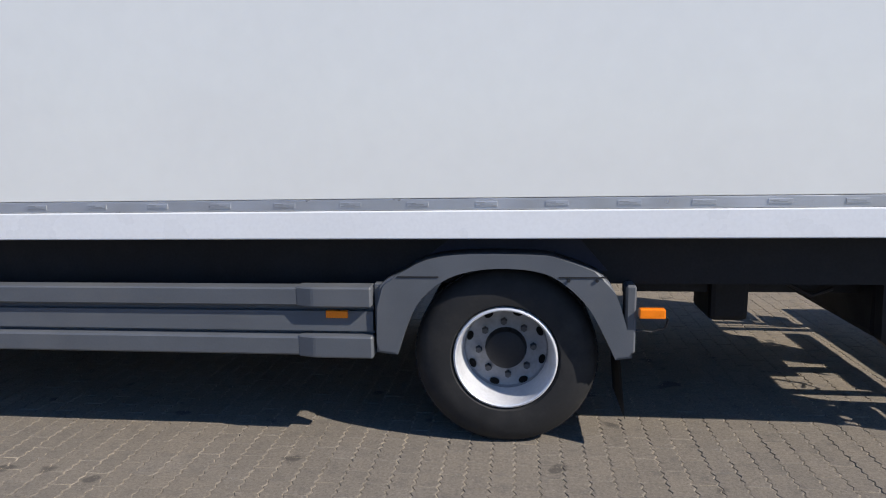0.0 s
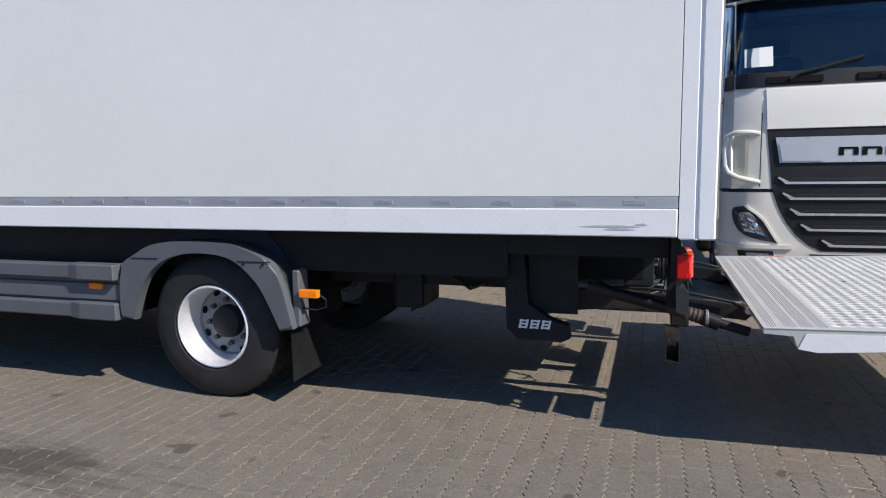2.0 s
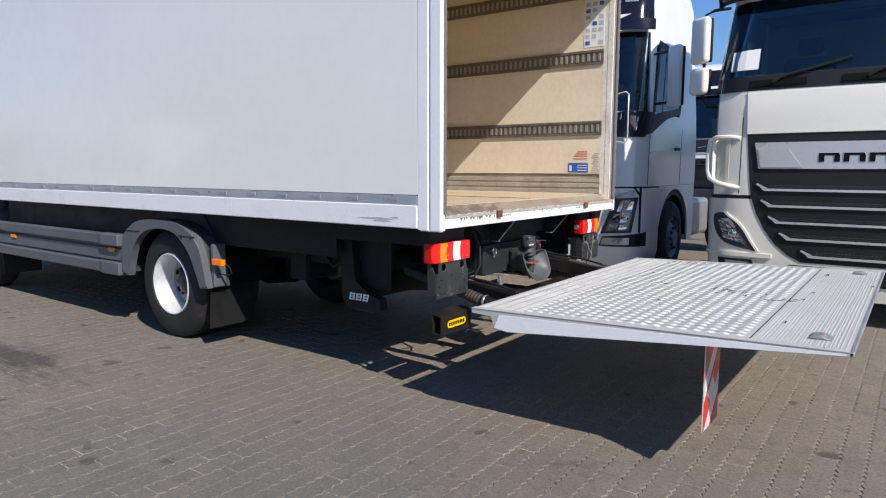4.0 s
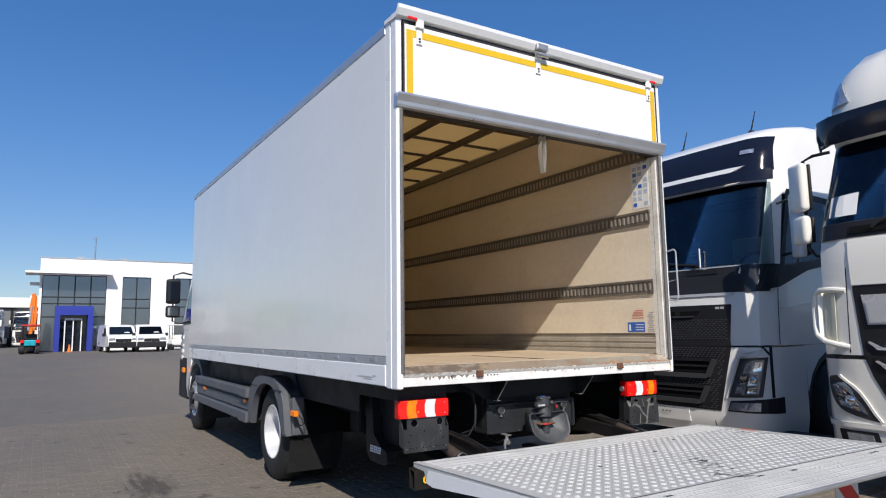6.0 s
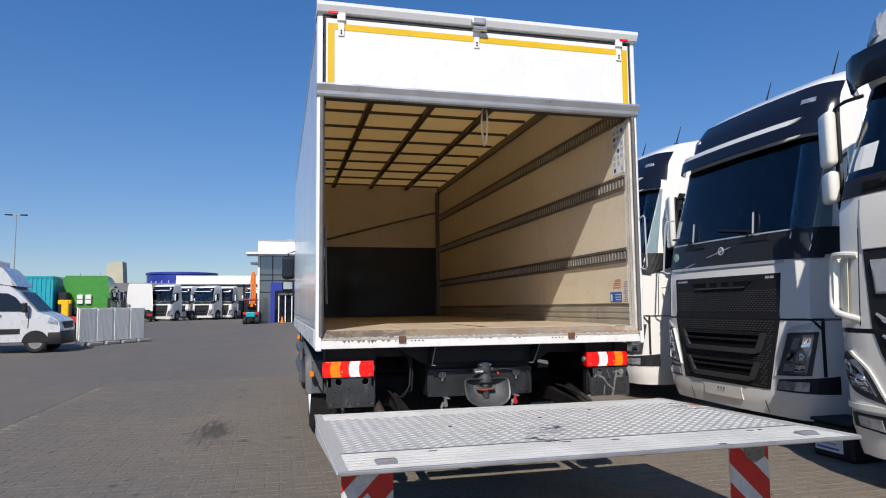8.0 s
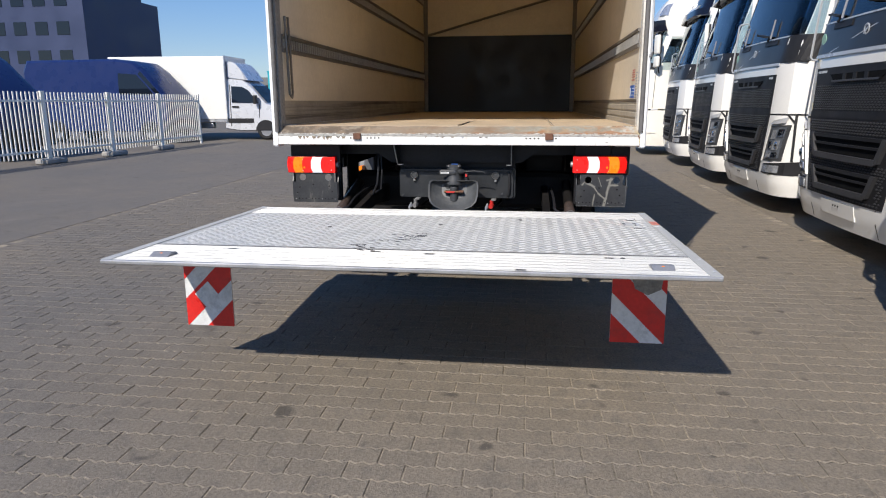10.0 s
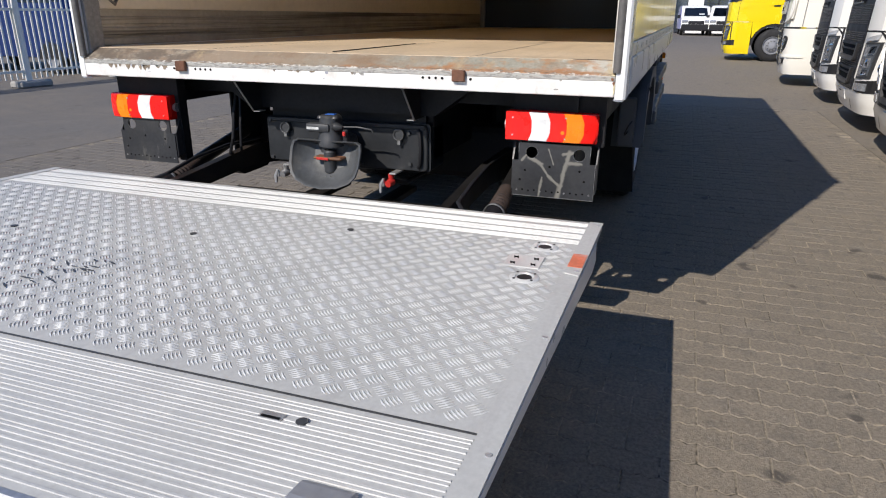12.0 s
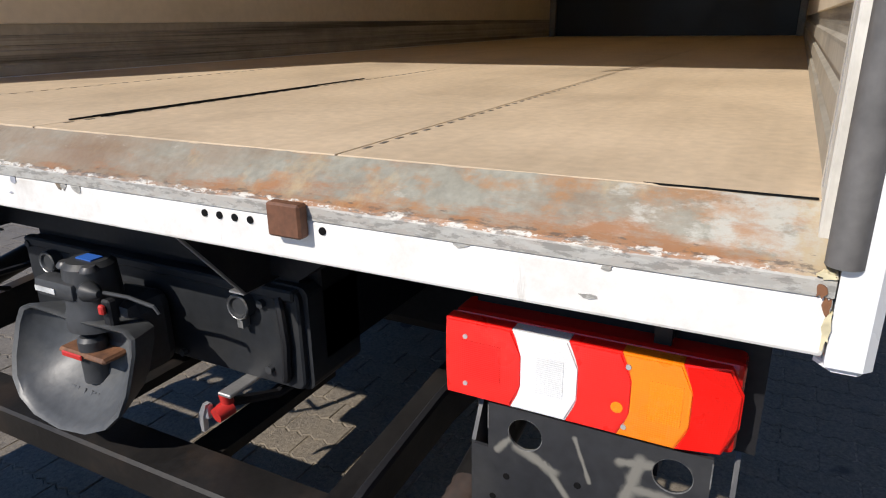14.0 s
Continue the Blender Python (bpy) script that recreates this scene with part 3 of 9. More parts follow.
# cargo box: sides, rails, posts
for side in (0, 1):
    def yy(v, s=side):
        return W - v if s else v

    def yr(a, b, s=side):
        return (W - b, W - a) if s else (a, b)
    y0, y1 = yr(0.002, 0.04)
    part("side_panel", box((L0, y0, 1.262), (-0.165, y1, 3.43), 0.003), M_PANEL, truck, "glossy white side panel with faint scuffs")
    y0, y1 = yr(0.0405, 0.058)
    part("wall_lining", box((L0 + 0.06, y0, 1.375), (-0.126, y1, 3.37)), M_PLY, truck, "cream plywood wall lining with scuffs")
    y0, y1 = yr(-0.004, 0.055)
    low = part("lower_rail", box((L0 - 0.01, y0, 1.07), (-0.168, y1, 1.205), 0.006, seg=2), M_RAIL, truck, "white aluminium bottom rail")
    y0, y1 = yr(0.0, 0.03)
    strip = part("trim_strip", box((L0, y0, 1.2075), (-0.168, y1, 1.2595), 0.002), M_ALU, truck, "grey anodised strip with small plates")
    for k in range(19):
        xk = -0.36 - 0.3225 * k
        y0, y1 = yr(-0.003, 0.003)
        pl = part("label_plate", box((xk - 0.052, y0, 1.222), (xk + 0.052, y1, 1.246), 0.001), M_ALU, strip)
        y0, y1 = yr(-0.0038, -0.0028)
        bm = box((xk - 0.046, y0, 1.2255), (xk + 0.046, y1, 1.2295))
        add_box(bm, (xk - 0.046, y0, 1.238), (xk - 0.006, y1, 1.2425))
        add_box(bm, (xk - 0.03, y0, 1.232), (xk + 0.03, y1, 1.2355))
        part("plate_bar", bm, M_ALU_DULL, pl)
    y0, y1 = yr(-0.003, 0.06)
    part("roof_rail", box((L0 - 0.01, y0, 3.432), (-0.165, y1, 3.505), 0.01, seg=2), M_ALU, truck, "aluminium roof edge rail")
    # rear corner post with a shallow groove
    y0, y1 = yr(0.0, 0.052)
    bm = prism([(-0.162, yy(0.001)), (-0.095, yy(0.001)), (-0.09, yy(0.009)), (-0.078, yy(0.009)), (-0.073, yy(0.0)), (-0.008, yy(0.0)),
                                      (0.0, yy(0.008)), (0.0, yy(0.038)), (-0.032, yy(0.038)), (-0.032, yy(0.0385)), (-0.162, yy(0.0385))], "z", 1.059, 3.5)
    bmesh.ops.bevel(bm, geom=[e for e in bm.edges if all(v.co.z < 1.07 for v in e.verts)], offset=0.007, segments=3, affect="EDGES")
    post = part("corner_post", bm, M_RAIL, truck, "white rear corner post")
    bm = bmesh.new()
    add_tube(bm, [(-0.006, yy(0.036), z) for z in (1.16, 1.3, 2.0, 2.872)], 0.0155, 18)
    part("rubber_edge", bm, M_EDGESEAL, post, "dark grey rubber edge tube", smooth=True)
    y0, y1 = yr(0.039, 0.0577)
    # left jamb in a darker grey than the right one
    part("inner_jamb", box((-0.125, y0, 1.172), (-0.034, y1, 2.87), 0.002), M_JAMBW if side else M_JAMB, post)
    y0, y1 = yr(0.0575, 0.0587)
    part("jamb_groove", box((-0.083, y0, 1.21), (-0.079, y1, 2.86)), M_JAMB, post)
    # kick rail with three ribs
    bm = bmesh.new()
    prof = [(0.0415, 1.2005)]
    for z in (1.205, 1.255, 1.305):
        prof += [(0.056, z), (0.056, z + 0.03), (0.049, z + 0.034), (0.049, z + 0.046)]
    prof += [(0.049, 1.374), (0.0415, 1.374)]
    add_prism(bm, [(yy(a), b) for a, b in prof], "x", L0 + 0.06, -0.1255)
    part("kick_rail", bm, M_KICK, truck, "scuffed ribbed kick rail along the floor")
    # lashing rails
    for z0 in (1.705, 2.302, 2.858):
        y0, y1 = yr(0.0585, 0.073)
        bm = box((L0 + 0.08, y0, z0), (-0.115, y1, z0 + 0.02))
        add_box(bm, (L0 + 0.08, y0, z0 + 0.102), (-0.115, y1, z0 + 0.122))
        y0, y1 = yr(0.0585, 0.064)
        add_box(bm, (L0 + 0.08, y0, z0 + 0.02), (-0.115, y1, z0 + 0.102))
        rail = part("lashing_rail", bm, M_LASH, truck, "dark slotted lashing rail")
        bm = bmesh.new()
        y0, y1 = yr(0.064, 0.071)
        for k in range(128):
            xk = -0.14 - 0.051 * k
            add_box(bm, (xk - 0.019, y0, z0 + 0.03), (xk, y1, z0 + 0.092))
        tagged(part("slot_lip", bm, M_LASH_LIP, rail), kind="stuff")
    y0, y1 = yr(0.058, 0.12)
    part("corner_profile", box((L0 + 0.05, y0, 1.2), (L0 + 0.11, y1, 3.37)), M_LASH, truck)
    y0, y1 = yr(0.041, 0.085)
    part("ceiling_rail", box((L0 + 0.05, y0, 3.372), (-0.1, y1, 3.452)), M_LASH, truck)

part("front_wall", box((L0 + 0.004, 0.045, 1.1), (L0 + 0.05, W - 0.045, 3.4775)), M_PLY, truck, "cream plywood front bulkhead")
part("bulkhead_panel", box((L0 + 0.052, 0.12, 1.205), (L0 + 0.07, W - 0.12, 2.40), 0.004), M_DARKPANEL, truck, "dark panel on the lower bulkhead")
bm = bmesh.new()
add_tube(bm, [(L0 + 0.1, 0.12, 2.41), (L0 + 0.1, 1.3, 2.73), (L0 + 0.1, W - 0.1, 3.03)], 0.018, 8)
part("load_bar", bm, M_LASH, truck, "thin dark bar slanting across the bulkhead")
part("roof_sheet", box((L0, 0.04, 3.478), (-0.17, W - 0.04, 3.482)), M_ROOF, truck, "translucent yellowish roof sheet")
for y in (0.64, 1.275, 1.91):
    part("roof_beam", box((L0 + 0.05, y - 0.027, 3.418), (-0.18, y + 0.027, 3.476)), M_ROOFBAR, truck, "dark lengthwise roof beam")
for k in range(11):
    x = -0.45 - 0.6 * k
    for a, b in ((0.088, 0.611), (0.669, 1.246), (1.304, 1.881), (1.939, W - 0.088)):
        part("roof_bow", box((x - 0.013, a, 3.45), (x + 0.013, b, 3.476)), M_ROOFBAR, truck)

# floor boards and sill
for a, b in ((0.0475, 0.65), (0.654, 1.305), (1.309, 1.94), (1.944, W - 0.0475)):
    part("floor_board", box((L0 + 0.06, a, 1.165), (-0.072, b, 1.2), 0.0006), M_FLOOR, truck, "worn brown plywood floor sheet")
for y in (0.652, 1.307, 1.942):
    bm = bmesh.new()
    for k in range(34):
        add_box(bm, (-0.12 - 0.042 * k - 0.017, y - 0.0035 + 0.012, 1.1995), (-0.12 - 0.042 * k, y + 0.0025 + 0.012, 1.2008))
    tagged(part("floor_stitch", bm, M_LASH, truck), kind="stuff")
bm = bmesh.new()
add_box(bm, (-1.1, 1.295, 1.2004), (-0.145, 1.3, 1.203))
add_box(bm, (-0.85, 1.309, 1.2004), (-0.2, 1.313, 1.2025))
add_box(bm, (-0.31, 1.284, 1.2004), (-0.2, 1.296, 1.2022))
part("floor_gap", bm, M_PRINT, truck)
bm = bmesh.new()
add_prism(bm, [(-0.0735, 2.33), (-0.0715, 2.35), (-0.072, 2.39), (-0.071, 2.43), (-0.0705, 2.49), (-0.0735, 2.49), (-0.0735, 2.44), (-0.0745, 2.40), (-0.074, 2.36)], "z", 1.199, 1.2008)
part("floor_gap", bm, M_PRINT, truck, "dark split along the floor edge")
bm = bmesh.new()
add_prism(bm, [(-0.128, 1.1988), (-0.071, 1.1988), (-0.04, 1.179), (-0.016, 1.161), (-0.004, 1.154), (0.0012, 1.148), (0.0012, 1.1315), (-0.128, 1.1315)], "y", 0.0395, W - 0.0395)
bmesh.ops.subdivide_edges(bm, edges=[e for e in bm.edges if abs(e.verts[0].co.y - e.verts[1].co.y) > 1], cuts=140)
for v in bm.verts:
    if v.co.z > 1.14:
        v.co.z += 0.0022 * noise.noise(v.co * 9) + 0.0012 * noise.noise(v.co * 40) - 0.001
        v.co.x += 0.0025 * noise.noise(v.co * 7 + Vector((5, 0, 0)))
part("rear_sill", bm, M_SILL, truck, "rusty worn sill edge with flaking paint")
face = part("sill_face", box((-0.031, 0.0395, 1.074), (0.0, W - 0.0395, 1.1313), 0.004, seg=2), M_SILLFACE, truck, "white chipped rear sill face")
for y in (0.611, 1.922):
    part("buffer", box((0.0, y - 0.026, 1.11), (0.019, y + 0.026, 1.154), 0.003), M_BUFFER, face, "brown wooden buffer block")
    sgn = 1 if y < 1 else -1
    for k in range(5):
        bm = bmesh.new()
        yk = y + sgn * (0.07 + 0.027 * k) if k < 4 else y - sgn * 0.046
        add_cyl(bm, (-0.002, yk, 1.12), (0.0016, yk, 1.12), 0.0052, n=12)
        part("bolt_hole", bm, M_PRINT, face)
rc = random.Random(3)
for k in range(15):
    bm = bmesh.new()
    yk = rc.choice((rc.uniform(0.12, 0.5), rc.uniform(0.3, 0.55), rc.uniform(0.7, 2.4)))
    zk = rc.choice((1.13, 1.128, rc.uniform(1.085, 1.122)))
    w, h = rc.uniform(0.004, 0.014), rc.uniform(0.004, 0.022)
    pts = [(yk + w * rc.uniform(0.6, 1.3) * math.cos(a), zk + h * rc.uniform(0.4, 1.2) * math.sin(a) * (0.5 if zk > 1.125 else 0.4)) for a in [2 * math.pi * q / 9 for q in range(9)]]
    add_prism(bm, [(p, min(q, 1.1308)) for p, q in pts], "x", -0.001, 0.0012)
    part("paint_chip", bm, M_SILL if k % 3 else M_GREYPRINT, face, "flaked paint with rust")

M_CHIP = mat("brown_bare_chip", (0.21, 0.165, 0.115), rough=0.7, var=0.35, scale=40, bump=0.2)
for k in range(16):
    yk = 0.2 + 0.034 * k * rc.uniform(0.8, 1.1) if k < 11 else rc.uniform(0.9, 1.7)
    w, h = rc.uniform(0.006, 0.017), rc.uniform(0.008, 0.034) * (1 if k < 11 else 0.45)
    top = [(yk + w * (q / 4 - 1), 1.1305) for q in range(9)]
    low = [(yk + w * (1 - q / 4) * rc.uniform(0.7, 1.05), 1.1305 - h * rc.uniform(0.35, 1.0) * math.sin(math.pi * (q + 0.5) / 9)) for q in range(9)]
    part("paint_chip", prism(top + low, "x", -0.001, 0.0011), M_CHIP, face, "brown chip in the white paint")

# rust and old sealant at the foot of the corner post
rs = random.Random(8)
for name, mt, y0, z0, ry, rz, lab in (("rust_stain", M_RUST, W - 0.05, 1.138, 0.007, 0.007, "brown rust stain"), ("rust_stain", M_RUST, W - 0.044, 1.124, 0.004, 0.009, "brown rust stain"), ("sealant_smear", M_FOAM, W - 0.041, 1.103, 0.004, 0.022, "yellowed sealant smear"), ("sealant_smear", M_FOAM, W - 0.047, 1.151, 0.008, 0.004, "yellowed sealant smear")):
    bm = bmesh.new()
    add_prism(bm, [(y0 + ry * rs.uniform(0.5, 1.15) * math.cos(2 * math.pi * q / 14), z0 + rz * rs.uniform(0.5, 1.15) * math.sin(2 * math.pi * q / 14)) for q in range(14)], "x", -0.012, 0.0032)
    part(name, bm, mt, truck, lab)

# upper rear flap, gutters, hinges, tape
part("upper_flap", box((-0.03, 0.062, 2.972), (0.006, W - 0.062, 3.462), 0.003), M_WHITE, truck, "white closed upper rear flap")
flap = truck.children[-1]
part("flap_seal", prism([(0.048, 2.97), (0.061, 2.97), (0.061, 3.466), (W - 0.061, 3.466), (W - 0.061, 2.97), (W - 0.048, 2.97), (W - 0.048, 3.485), (0.048, 3.485)], "x", -0.03, 0.004), M_SEAL, flap)
for a, b in (((0.0065, 0.074, 2.975), (0.0085, 0.122, 3.425)), ((0.0065, W - 0.122, 2.975), (0.0085, W - 0.074, 3.425)), ((0.0065, 0.124, 3.378), (0.0085, W - 0.124, 3.425))):
    part("reflective_tape", box(a, b), M_YELLOW, flap, "yellow reflective tape")
part("top_gutter", prism([(-0.16, 3.5), (0.0, 3.49), (0.03, 3.5), (0.052, 3.54), (0.054, 3.566), (0.04, 3.566), (0.016, 3.526), (-0.16, 3.525)], "y", -0.008, W + 0.008), M_RAIL, truck, "white aluminium rain gutter")
part("frame_header", box((-0.16, 0.055, 3.484), (-0.032, W - 0.055, 3.499)), M_RAIL, truck)
part("bottom_gutter", prism([(-0.03, 2.878), (0.01, 2.878), (0.02, 2.892), (0.024, 2.915), (0.045, 2.955), (0.044, 2.968), (0.026, 2.945), (0.009, 2.938), (0.008, 2.971), (-0.03, 2.969)], "y", -0.004, W + 0.004), M_ALU, truck, "grey aluminium gutter under the flap")
part("header_seal", box((-0.1, 0.06, 2.878), (-0.031, W - 0.06, 2.94)), M_SEAL, truck)
for y in (0.17, 1.2, 2.4):
    h = part("flap_hinge", box((0.007, y - 0.022, 3.33), (0.016, y + 0.022, 3.47), 0.003), M_WHITE, flap, "white hinge bracket")
    part("hinge_arm", box((0.009, y - 0.03, 3.44), (0.03, y + 0.03, 3.51), 0.004), M_WHITE, h)
    for dz in (0.35, 0.37):
        bm = bmesh.new()
        add_cyl(bm, (0.016, y, 3.0 + dz), (0.02, y, 3.0 + dz), 0.007, n=8)
        part("bolt", bm, M_TRIM, h)
cl = part("camera_housing", box((0.02, 1.15, 3.5), (0.07, 1.26, 3.55), 0.01, seg=2), M_ALU_DULL, truck, "small grey rear camera above the flap")
bm = bmesh.new()
add_cyl(bm, (0.05, 1.27, 3.47), (0.05, 1.16, 3.47), 0.018, n=12)
part("camera_lens", bm, M_ALU, cl)
for y in (0.11, 2.44):
    part("marker_light", box((0.028, y - 0.035, 3.488), (0.036, y + 0.035, 3.506), 0.002), M_REDDARK, truck, "small red marker light")
bm = bmesh.new()
loop = [(1.275 + 0.004 + 0.02 * math.sin(math.pi * k / 6), 2.95 - 0.06 * k) for k in range(7)] + [(1.275 - 0.004 - 0.02 * math.sin(math.pi * k / 6), 2.95 - 0.06 * k) for k in range(6, -1, -1)]
edge = [[bm.verts.new((-0.06 + e, a, b)) for a, b in loop] for e in (-0.022, 0.022)]
for i in range(len(loop) - 1):
    bm.faces.new((edge[0][i], edge[0][i + 1], edge[1][i + 1], edge[1][i]))
bmesh.ops.solidify(bm, geom=bm.faces[:], thickness=0.006)
part("pull_strap", bm, M_STRAP, flap, "white hanging pull strap")
bm = bmesh.new()
add_tube(bm, [(-0.16, 0.075, 1.95), (-0.165, 0.08, 1.6), (-0.16, 0.085, 1.42), (-0.19, 0.09, 1.395), (-0.22, 0.085, 1.43), (-0.225, 0.08, 1.7), (-0.22, 0.075, 1.95)], 0.009, 6)
part("hanging_strap", bm, M_LASH, truck, "dark strap hanging on the wall")

bm = bmesh.new()
add_tube(bm, [(-0.004, W - 0.012, 2.045), (0.075, W - 0.018, 2.062), (0.1, W - 0.022, 2.04), (0.1, W - 0.02, 1.85), (0.098, W - 0.015, 1.66), (0.075, W - 0.012, 1.635), (-0.004, W - 0.01, 1.65)], 0.0065, 10)
part("grab_handle", bm, M_SILVER, truck, "thin bent steel grab handle on the rear corner", smooth=True)

# prints and stickers on the lining
sheet = part("instruction_sheet", box((-0.30, W - 0.0605, 2.45), (-0.115, W - 0.0585, 2.91)), M_PAPER, truck, "pale blue instruction sheet on the lining")
for k in range(8):
    for j in range(3):
        if (k * 3 + j) % 4 != 1:
            part("pictogram", box((-0.285 + 0.06 * j, W - 0.0625, 2.47 + 0.053 * k), (-0.245 + 0.06 * j, W - 0.0607, 2.502 + 0.053 * k)), M_BLUEPRINT if (k + 2 * j) % 5 == 0 else M_PALEPRINT, sheet)
st = part("blue_sticker", box((-0.42, W - 0.0605, 1.385), (-0.23, W - 0.0585, 1.468)), M_BLUEPRINT, truck, "blue sticker with white lines")
for k in range(3):
    part("printed_line", box((-0.33, W - 0.0622, 1.4 + 0.022 * k), (-0.24, W - 0.0607, 1.406 + 0.022 * k)), M_PAPER, st)
part("printed_figure", box((-0.405, W - 0.0622, 1.395), (-0.385, W - 0.0607, 1.45)), M_PAPER, st)
red = part("red_notice", box((-0.37, W - 0.06, 1.50), (-0.24, W - 0.0585, 1.508)), M_REDPRINT, truck, "faded red printed notice")
for k in range(4):
    part("printed_line", box((-0.37 + 0.012 * k, W - 0.06, 1.52 + 0.015 * k), (-0.24, W - 0.0585, 1.527 + 0.015 * k)), M_REDPRINT, red)
gp = part("grey_notice", box((-0.2, W - 0.06, 1.385), (-0.13, W - 0.0585, 1.39)), M_GREYPRINT, truck, "small grey printed notice")
for k in range(9):
    part("printed_line", box((-0.2 + 0.01 * (k % 3), W - 0.06, 1.4 + 0.018 * k), (-0.13 - 0.012 * (k % 2), W - 0.0585, 1.408 + 0.018 * k)), M_GREYPRINT, gp)
bm = bmesh.new()
for k in range(3):
    add_box(bm, (-6.46 + 0.13 * k, -0.0055, 1.155 - 0.02 * k), (-6.36 + 0.13 * k, -0.0042, 1.168 - 0.02 * k))
part("maker_mark", bm, M_GREYPRINT, truck)
rs = random.Random(4)
for x0, x1, z0 in ((-0.62, -0.34, 1.118), (-0.50, -0.36, 1.105), (-0.36, -0.30, 1.128)):
    n = 9
    top = [(x0 + (x1 - x0) * k / n, z0 + 0.006 * math.sin(math.pi * k / n) + rs.uniform(0, 0.003)) for k in range(n + 1)]
    low = [(x, z0 - 0.003 * math.sin(math.pi * (x - x0) / (x1 - x0)) - rs.uniform(0, 0.002)) for x, _ in top[::-1]]
    part("scrape_mark", prism(top + low, "y", -0.0052, -0.0042), M_SILVER, truck, "thin grey scrape on the bottom rail")


# wheels
def wheel(parent, x, y, flip, dished, r=0.455, label=""):
    """flip 1: outer face looks to -y."""
    f = flip
    prof = [(0.262, 0.02), (0.275, 0.0), (0.33, -0.004), (0.40, 0.006), (0.437, 0.03), (0.452, 0.05), (r, 0.09), (r, 0.20), (0.452, 0.235), (0.43, 0.262), (0.36, 0.28), (0.27, 0.27), (0.262, 0.25)]
    tyre = part("tyre", lathe(prof, (x, y, r), "y", 40, f), M_RUBBER, parent, "black worn truck tyre", smooth=True)
    bm = bmesh.new()
    for k in range(48):
        for row in (0, 1, 2, 3):
            a = 2 * math.pi * (k + 0.5 * (row % 2)) / 48
            m = Matrix.Translation((x, y, r)) @ Matrix.Rotation(a, 4, "Y")
            d0 = 0.062 + 0.042 * row
            add_box(bm, (-0.022, f * d0, r - 0.004), (0.022, f * (d0 + 0.033), r + 0.004), m=m)
    tagged(part("tyre_tread", bm, M_RUBBER, tyre), kind="stuff")
    if dished:
        rp = [(0.262, 0.03), (0.258, 0.004), (0.250, 0.0), (0.243, 0.006), (0.238, 0.03), (0.23, 0.08), (0.222, 0.14), (0.217, 0.185)]
        dp = [(0.217, 0.172), (0.209, 0.19), (0.175, 0.2), (0.105, 0.19), (0.10, 0.202), (0.0, 0.202)]
    else:
        rp = [(0.262, 0.04), (0.258, 0.01), (0.248, 0.004), (0.240, 0.012), (0.23, 0.05), (0.219, 0.062)]
        dp = [(0.218, 0.055), (0.21, 0.056), (0.19, 0.02), (0.165, -0.015), (0.12, -0.02), (0.11, 0.0), (0.0, 0.0)]
    rim = part("rim", lathe(rp, (x, y, r), "y", 48, f), M_RIM, parent, "silver steel rim with some brake dust", smooth=True)
    # disc greyer than the rim: the shade inside the dish is in its colour
    part("wheel_disc", lathe(dp, (x, y, r), "y", 40, f), M_DISC, rim, "wheel disc, grey darkened for its shade", smooth=True)
    d_nut, d_hole, d_hub = (0.184, 0.191, 0.125) if dished else (-0.024, 0.036, -0.05)
    hub = [(0.0, d_hub), (0.075, d_hub), (0.098, d_hub + 0.012), (0.108, d_hub + 0.05), (0.11, d_hub + 0.09)]
    part("hub_cap", lathe(hub, (x, y, r), "y", 24, f), M_TRIM, rim, smooth=True)
    for k in range(8):
        a = 2 * math.pi * (k + 0.09) / 8
        px, pz = x + 0.142 * math.cos(a), r + 0.142 * math.sin(a)
        bm = bmesh.new()
        add_cyl(bm, (px, y + f * d_nut, pz), (px, y + f * (d_nut - 0.028), pz), 0.019, 0.016, n=6)
        part("wheel_nut", bm, M_NUT, rim)
        a += 0.4
        ph, qh = x + 0.196 * math.cos(a), r + 0.196 * math.sin(a)
        bm = bmesh.new()
        add_cyl(bm, (0, f * d_hole, 0), (0, f * (d_hole - 0.007), 0), 0.021, n=16)
        bmesh.ops.transform(bm, matrix=Matrix.Translation((ph, y, qh)) @ Matrix.Rotation(-a, 4, "Y") @ Matrix.Diagonal((0.8, 1, 1.2, 1)), verts=bm.verts)
        part("vent_hole", bm, M_PRINT, rim)


for sx in (0, 1):
    f = -1 if sx else 1
    ys = W - 0.09 if sx else 0.09
    wheel(truck, -2.86, ys, f, True)
    wheel(truck, -2.86, ys + f * 0.31, f, True)
    wheel(truck, -6.88, ys + f * 0.04, f, False)

def rounded_line(pts, rounds=2):
    """Cuts the corners of an open outline, keeping its ends."""
    for _ in range(rounds):
        out = [pts[0]]
        for a, b in zip(pts, pts[1:]):
            out += [(a[0] * 0.75 + b[0] * 0.25, a[1] * 0.75 + b[1] * 0.25), (a[0] * 0.25 + b[0] * 0.75, a[1] * 0.25 + b[1] * 0.75)]
        pts = out + [pts[-1]]
    return pts


